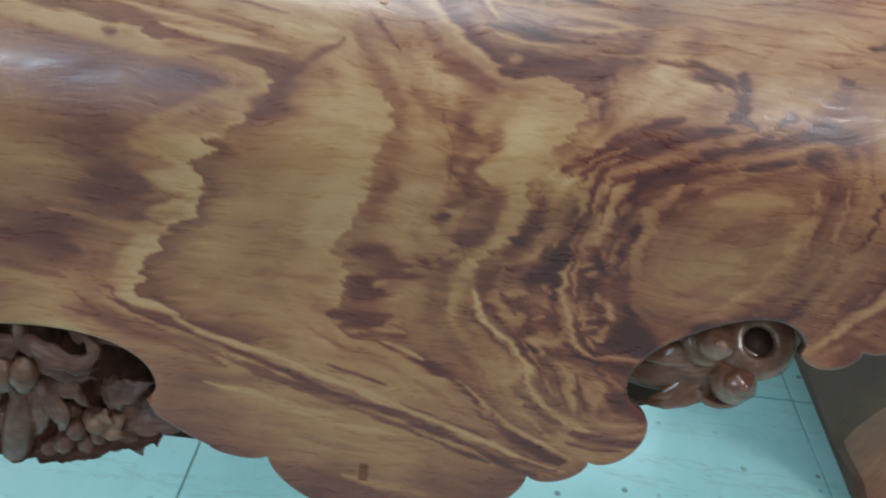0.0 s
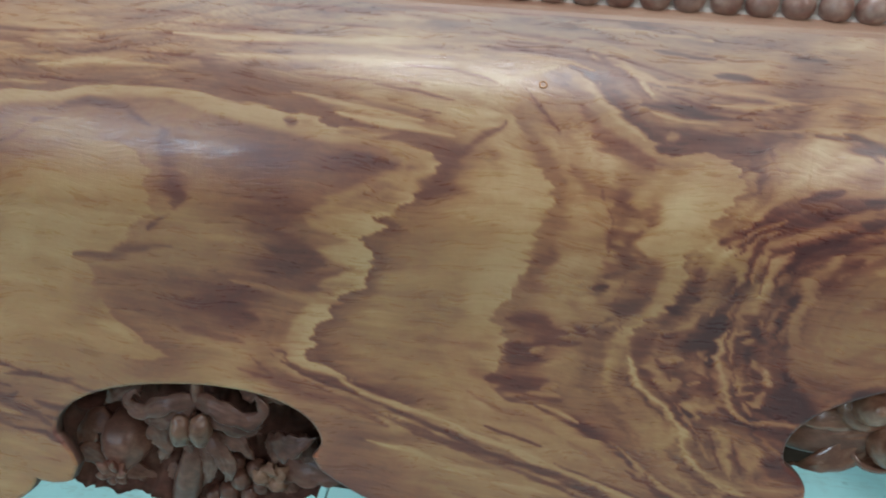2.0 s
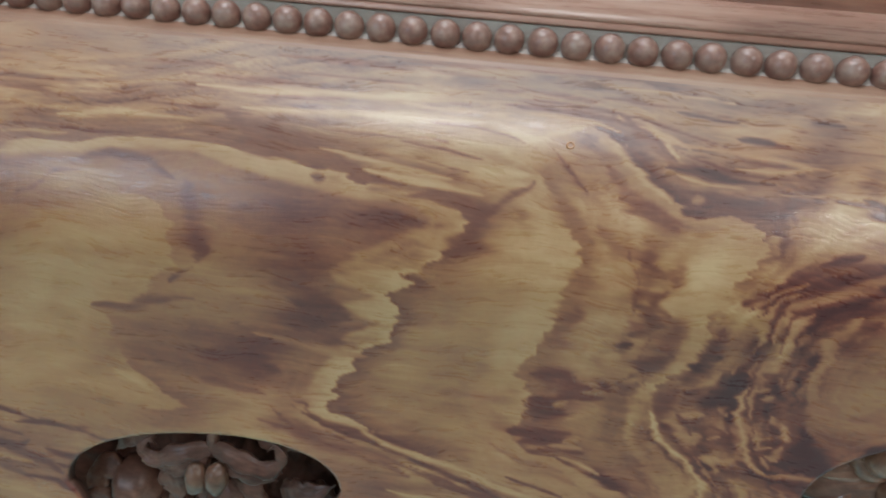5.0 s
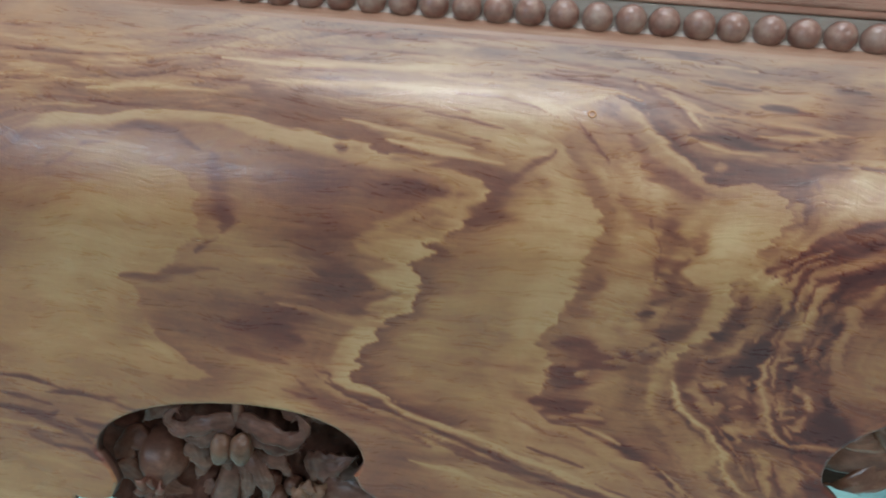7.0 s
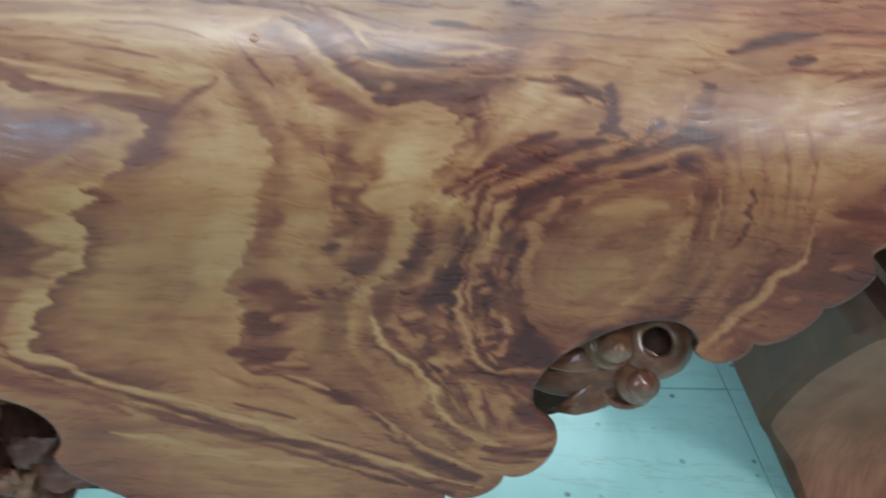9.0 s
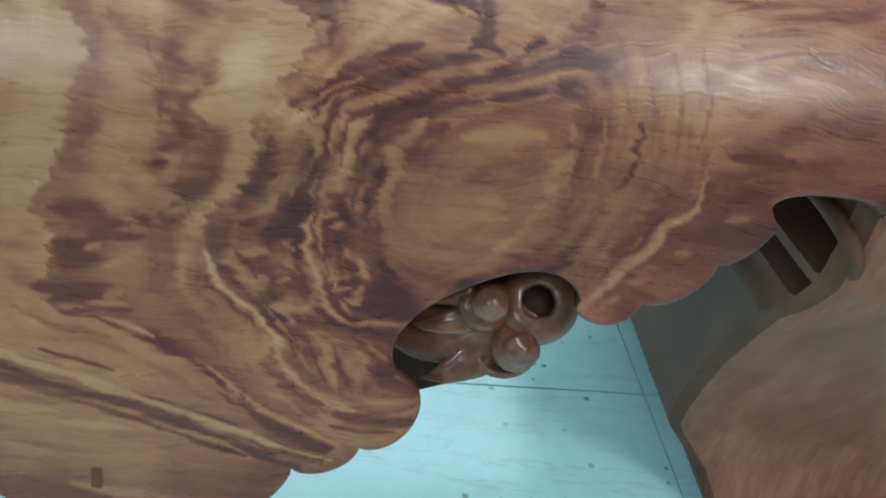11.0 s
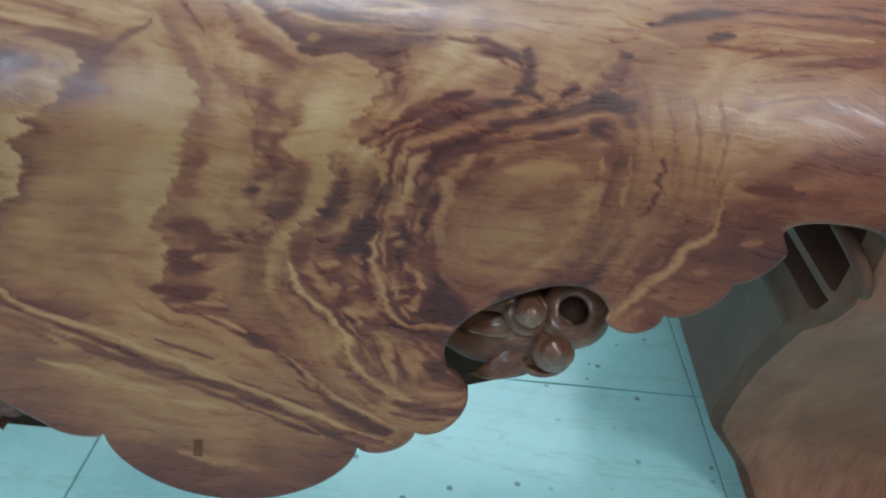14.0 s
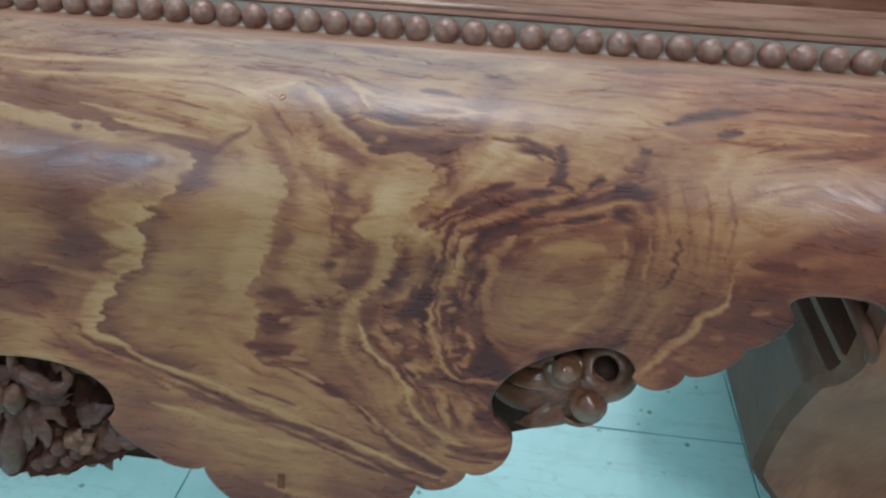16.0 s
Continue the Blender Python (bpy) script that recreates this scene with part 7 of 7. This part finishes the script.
    leaf([(-0.302, 0.2445, 0.256), (-0.315, 0.240, 0.2475), (-0.328, 0.24, 0.2405), (-0.337, 0.242, 0.2375)], 0.0078, 3)
    leaf([(-0.292, 0.2445, 0.256), (-0.277, 0.240, 0.2500), (-0.263, 0.239, 0.2470), (-0.253, 0.241, 0.2490)], 0.0082, 3)
    leaf([(-0.290, 0.2465, 0.248), (-0.275, 0.245, 0.2385), (-0.259, 0.246, 0.2345)], 0.0070, 3)
    leaf([(-0.305, 0.2475, 0.246), (-0.318, 0.246, 0.2345), (-0.325, 0.247, 0.2240)], 0.0075, 3)
    leaf([(-0.270, 0.254, 0.268), (-0.252, 0.25, 0.2700), (-0.236, 0.249, 0.2620)], 0.0085, 3)
    leaf([(-0.340, 0.256, 0.262), (-0.357, 0.252, 0.2500), (-0.368, 0.25, 0.2360)], 0.0085, 3)
    for x, z in ((-0.3060, 0.2420), (-0.2925, 0.2445)):
        bm = bmesh.new()
        ball(bm, (x, 0.2325, z + 0.001), 0.0074, 0.0074, 0.0112, 20, 14, Euler((-0.3, 0.06, 0)).to_matrix().to_4x4())
        bit("bud", bm)
    leaf([(-0.303, 0.243, 0.2330), (-0.307, 0.2385, 0.2240), (-0.3035, 0.237, 0.2150)], 0.0045, 2)
    # pomegranate with its crown
    bm = bmesh.new()
    lathe(bm, [(0.004, -0.022), (0.0125, -0.0175), (0.0175, -0.0070), (0.0178, 0.0030), (0.0140, 0.0115), (0.0085, 0.0170), (0.0062, 0.0210), (0.0070, 0.0250), (0.0040, 0.0235), (0.0006, 0.0225)], (-0.358, 0.2475, 0.2075), (-0.05, -0.75, -0.5), 30, 6, 0.045)
    bit("pomegranate", bm)
    for k in range(6):
        a = k * math.pi / 3 + 0.3
        bm = bmesh.new()
        base = Vector((-0.3590, 0.2325, 0.1985))
        tip = base + Vector((0.0125 * math.cos(a), -0.008, 0.0125 * math.sin(a)))
        swept(bm, [base, base.lerp(tip, 0.6) + Vector((0, -0.003, 0)), tip], taper(0.0058, 0.0026), steps=10, sides=10)
        bit("sepal", bm)
    leaf([(-0.370, 0.25, 0.2280), (-0.380, 0.245, 0.2180), (-0.386, 0.2415, 0.2050), (-0.384, 0.2415, 0.1960)], 0.0085, 3)
    leaf([(-0.386, 0.2375, 0.2080), (-0.373, 0.239, 0.1930), (-0.352, 0.241, 0.1830), (-0.330, 0.243, 0.1790)], 0.0075, 4)
    leaf([(-0.335, 0.2495, 0.2260), (-0.330, 0.246, 0.2100), (-0.335, 0.244, 0.1930)], 0.0085, 3)
    # long pepper-shaped fruit with folded leaves beside it
    bm = bmesh.new()
    swept(bm, [(-0.303, 0.246, 0.2260), (-0.3055, 0.240, 0.2120), (-0.3100, 0.237, 0.1960), (-0.3150, 0.236, 0.1800), (-0.3200, 0.237, 0.1660), (-0.3215, 0.239, 0.1600)],
          lambda t: (0.003 + 0.0066 * math.sin(math.pi * min(1, t * 1.02)) ** 0.6, 0.003 + 0.0066 * math.sin(math.pi * min(1, t * 1.02)) ** 0.6), steps=22, sides=18)
    bit("gourd", bm)
    leaf([(-0.297, 0.245, 0.2290), (-0.2935, 0.2385, 0.2140), (-0.2965, 0.2365, 0.1970), (-0.302, 0.237, 0.1850)], 0.0062, 3)
    leaf([(-0.293, 0.2445, 0.2300), (-0.284, 0.238, 0.2190), (-0.2805, 0.2365, 0.2040), (-0.286, 0.238, 0.1920)], 0.0068, 3)
    leaf([(-0.288, 0.2465, 0.2330), (-0.273, 0.242, 0.2270), (-0.264, 0.241, 0.2150)], 0.0066, 3)
    leaf([(-0.322, 0.246, 0.1900), (-0.331, 0.243, 0.1800), (-0.333, 0.243, 0.1680)], 0.0070, 3)
    for x, y, z, r in ((-0.276, 0.240, 0.1935, 0.0072), (-0.286, 0.2395, 0.1795, 0.0075), (-0.2705, 0.240, 0.1815, 0.007), (-0.297, 0.240, 0.1725, 0.0068), (-0.2615, 0.241, 0.1900, 0.0068), (-0.305, 0.242, 0.1660, 0.006), (-0.279, 0.242, 0.1690, 0.0065),
                       (-0.266, 0.244, 0.2015, 0.0065), (-0.291, 0.244, 0.1640, 0.006), (-0.338, 0.244, 0.1755, 0.0065), (-0.350, 0.244, 0.1775, 0.006), (-0.256, 0.244, 0.1800, 0.006), (-0.281, 0.247, 0.2020, 0.006), (-0.270, 0.248, 0.1720, 0.006)):
        bm = bmesh.new()
        ball(bm, (x, y, z), r, r, r * 1.08, 16, 10)
        bit("grape", bm)
    # open flower, and the long leaf that runs out along the apron's edge
    for k in range(6):
        a = 0.5 + k * 2 * math.pi / 6
        base = Vector((-0.2515, 0.239, 0.2080))
        tip = base + Vector((0.0130 * math.cos(a), -0.002 + 0.004 * math.sin(a * 2), 0.0120 * math.sin(a)))
        bm = bmesh.new()
        swept(bm, [base, base.lerp(tip, 0.55) + Vector((0, -0.005, 0.001)), tip], taper(0.0064, 0.0024, 0.5, 0.6), steps=10, sides=14, ribs=1, depth=0.4)
        bit("petal", bm)
    bm = bmesh.new()
    ball(bm, (-0.2515, 0.2355, 0.2080), 0.0040, 0.0040, 0.0040, 12, 8)
    bit("bud", bm)
    leaf([(-0.254, 0.246, 0.2240), (-0.243, 0.239, 0.2340), (-0.231, 0.2375, 0.2400), (-0.219, 0.239, 0.2470)], 0.0095, 4)
    leaf([(-0.245, 0.243, 0.2000), (-0.239, 0.239, 0.1900), (-0.236, 0.238, 0.1790)], 0.0060, 2)
    leaf([(-0.248, 0.245, 0.2110), (-0.229, 0.239, 0.2140), (-0.209, 0.237, 0.2165), (-0.189, 0.2355, 0.2190)], 0.0100, 4, 0.0032)
    leaf([(-0.238, 0.25, 0.2260), (-0.226, 0.245, 0.2260), (-0.213, 0.241, 0.2270)], 0.0085, 3)


build_fruit_panel()


def build_shell_carving():
    """The carving under the side arch: two knobs, one in a cup, a drilled boss and leaves."""
    bm = bmesh.new()
    swept(bm, [(0.046, 0.283, 0.277), (0.062, 0.276, 0.281), (0.082, 0.272, 0.290), (0.100, 0.274, 0.298), (0.122, 0.282, 0.306), (0.137, 0.284, 0.316)], lambda t: (0.012 + 0.008 * math.sin(math.pi * t), 0.006 + 0.004 * t), steps=24, sides=16)
    body = part("knob_carving", bm, WOOD_CARVED, bench, "carved leaf branch with round knobs and a drilled boss")

    def bit(name, bm):
        part(name, chisel(bm, 0.0005), WOOD_KNOB, body)

    bm = bmesh.new()
    edge = [(0.026, 0.24), (0.048, 0.224), (0.08, 0.238), (0.105, 0.252), (0.127, 0.28), (0.142, 0.306), (0.142, 0.35), (0.04, 0.35)]
    front = [bm.verts.new((x, 0.284, z)) for x, z in edge]
    rear = [bm.verts.new((x, 0.296, z)) for x, z in edge]
    bm.faces.new(front)
    bm.faces.new(rear[::-1])
    for i in range(len(edge)):
        j = (i + 1) % len(edge)
        bm.faces.new((front[j], front[i], rear[i], rear[j]))
    bmesh.ops.recalc_face_normals(bm, faces=bm.faces[:])
    # this board too carries the shade in its colour
    part("backing", bm, HOLLOW, body, "wood behind the carving, coloured dark for shade", False)

    toward = Vector((0.0, -0.78, 0.62))
    # the broad boss with its drilled hole, running out into a lobe
    axis = Vector((-0.12, -0.72, 0.72))
    bm = bmesh.new()
    lathe(bm, [(0.016, -0.022), (0.0212, -0.012), (0.0208, -0.0065), (0.0182, -0.0028), (0.0135, -0.0006), (0.0096, -0.0002), (0.0083, -0.0012), (0.0078, -0.004), (0.0076, -0.045), (0.0005, -0.0455)], (0.1135, 0.2655, 0.3135), axis, 36)
    bit("drilled_boss", bm)
    bm = bmesh.new()
    lathe(bm, [(0.0077, -0.003), (0.0075, -0.0035), (0.0073, -0.040), (0.0004, -0.041)], (0.1135, 0.2655, 0.3135), axis, 24)
    # near-black lining stands for the shade inside the hole
    part("drill_hole", bm, HOLLOW, body, "drilled hole lined dark for the shade inside")
    bm = bmesh.new()
    swept(bm, [(0.104, 0.271, 0.303), (0.112, 0.2665, 0.3010), (0.120, 0.2650, 0.3005), (0.1285, 0.2665, 0.3030)], lambda t: (0.0085 - 0.004 * t * t, 0.0075 - 0.003 * t), steps=18, sides=18)
    bit("lobe", bm)
    bm = bmesh.new()
    ball(bm, (0.0960, 0.2725, 0.2975), 0.0150, 0.0095, 0.0120, 24, 16)
    bit("stem_mass", bm)
    # the upper knob in its socket
    bm = bmesh.new()
    lathe(bm, [(0.008, -0.016), (0.0142, -0.010), (0.0146, -0.005), (0.0128, -0.0012), (0.0104, 0.0)], (0.0885, 0.2655, 0.3085), toward, 28)
    bit("socket", bm)
    bm = bmesh.new()
    lathe(bm, [(0.0085, -0.014), (0.0094, -0.004), (0.0094, 0.001), (0.0084, 0.0048), (0.0066, 0.0072), (0.0050, 0.0080), (0.0040, 0.0100), (0.0022, 0.0112), (0.0003, 0.0115)], (0.0888, 0.2605, 0.3122), toward, 28)
    bit("knob", bm)
    # the lower knob, turned in steps, in a leaning cup
    bm = bmesh.new()
    lathe(bm, [(0.006, -0.018), (0.0140, -0.011), (0.0172, -0.002), (0.0170, 0.0035), (0.0152, 0.0055), (0.0132, 0.0040), (0.0122, 0.0)], (0.1012, 0.2645, 0.2842), toward + Vector((-0.22, 0, -0.04)), 32, 3, 0.02)
    bit("cup", bm)
    bm = bmesh.new()
    lathe(bm, [(0.0116, -0.003), (0.0128, 0.003), (0.0122, 0.0070), (0.0098, 0.0102), (0.0089, 0.0108), (0.0087, 0.0125), (0.0080, 0.0148), (0.0058, 0.0166), (0.0034, 0.0176), (0.0027, 0.0192), (0.0013, 0.0200), (0.0003, 0.0202)], (0.1050, 0.2620, 0.2862), toward + Vector((0.08, 0, -0.12)), 32)
    bit("knob", bm)
    # leaves that fill the pointed end
    for line, w in (([(0.098, 0.270, 0.302), (0.086, 0.2695, 0.2990), (0.073, 0.2670, 0.2950), (0.060, 0.2695, 0.2895), (0.050, 0.2750, 0.2850)], 0.0095), ([(0.094, 0.268, 0.284), (0.082, 0.2605, 0.2740), (0.070, 0.2590, 0.2660), (0.0600, 0.2625, 0.2595)], 0.0100),
                    ([(0.082, 0.272, 0.312), (0.072, 0.2735, 0.3060), (0.060, 0.2730, 0.2990)], 0.0075), ([(0.098, 0.270, 0.276), (0.088, 0.2650, 0.2660), (0.079, 0.2650, 0.2590)], 0.0075),
                    ([(0.092, 0.266, 0.291), (0.078, 0.2670, 0.2850), (0.066, 0.2690, 0.2800)], 0.0060), ([(0.118, 0.270, 0.296), (0.124, 0.266, 0.2965), (0.130, 0.266, 0.3000)], 0.0050)):
        bm = bmesh.new()
        swept(bm, line, taper(w, 0.0046), steps=24, sides=20, ribs=2, depth=0.45)
        bit("leaf", bm)


build_shell_carving()


def build_scroll():
    """The curled lip that closes the trough at the top of the leg's flank."""
    bm = bmesh.new()
    swept(bm, [(0.2555, 0.345, 0.3680), (0.2545, 0.322, 0.3678), (0.254, 0.302, 0.3672), (0.255, 0.284, 0.3645), (0.258, 0.2715, 0.3590), (0.262, 0.2665, 0.3510), (0.265, 0.2690, 0.3430)],
          lambda t: (0.0046 - 0.001 * max(0.0, t - 0.6) / 0.4, 0.0036), facing=(-0.8, -0.3, 0.5), steps=34, sides=16)
    part("tongue", bm, WOOD_LEG, leg_right, "rounded lip curling round a dark trough")


build_scroll()


def build_toes():
    for x, y, z, r in ((0.445, 0.384, 0.02, 0.022), (0.492, 0.377, 0.023, 0.024)):
        bm = bmesh.new()
        ball(bm, (x, y, z), r * 0.8, r * 1.2, r, 20, 14)
        part("toe", bm, WOOD_CARVED, bench, "rounded carved toe of the leg")


build_toes()


def build_marks():
    bm = bmesh.new()
    for k in range(9):
        z = 0.2262 - 0.0105 * k / 8
        n = belly_normal(z)
        for x in (-0.0945, -0.0895):
            bm.verts.new(Vector((x, belly(z), z)) + n * 0.0004)
    bm.verts.ensure_lookup_table()
    for k in range(8):
        bm.faces.new((bm.verts[2 * k], bm.verts[2 * k + 1], bm.verts[2 * k + 3], bm.verts[2 * k + 2]))
    part("glue_mark", bm, GLUE, bench, "small brown strip of dried glue")


def build_plug():
    """A small round filler mark in the wood."""
    bm = bmesh.new()
    x0, z0 = -0.1044, 0.4585
    n = belly_normal(z0)
    up = Vector((1, 0, 0)).cross(n)
    rings = []
    for radius, lift in ((0.0023, 0.0002), (0.0020, 0.0006), (0.0016, 0.0006), (0.0013, 0.0002)):
        rings.append([bm.verts.new(Vector((x0, belly(z0), z0)) + n * lift + Vector((1, 0, 0)) * (radius * math.cos(a)) + up * (radius * math.sin(a))) for a in [k * math.pi / 9 for k in range(18)]])
    for a, b in zip(rings, rings[1:]):
        for k in range(18):
            j = (k + 1) % 18
            bm.faces.new((a[k], a[j], b[j], b[k]))
    bmesh.ops.recalc_face_normals(bm, faces=bm.faces[:])
    part("plug_ring", bm, FILLER, bench, "small orange filler ring")


GLUE = plain("dried_glue", (0.13, 0.036, 0.01), 0.25, 0.3, 300.0)
FILLER = plain("orange_filler", (0.42, 0.19, 0.08), 0.4, 0.2, 300.0)
build_marks()
build_plug()
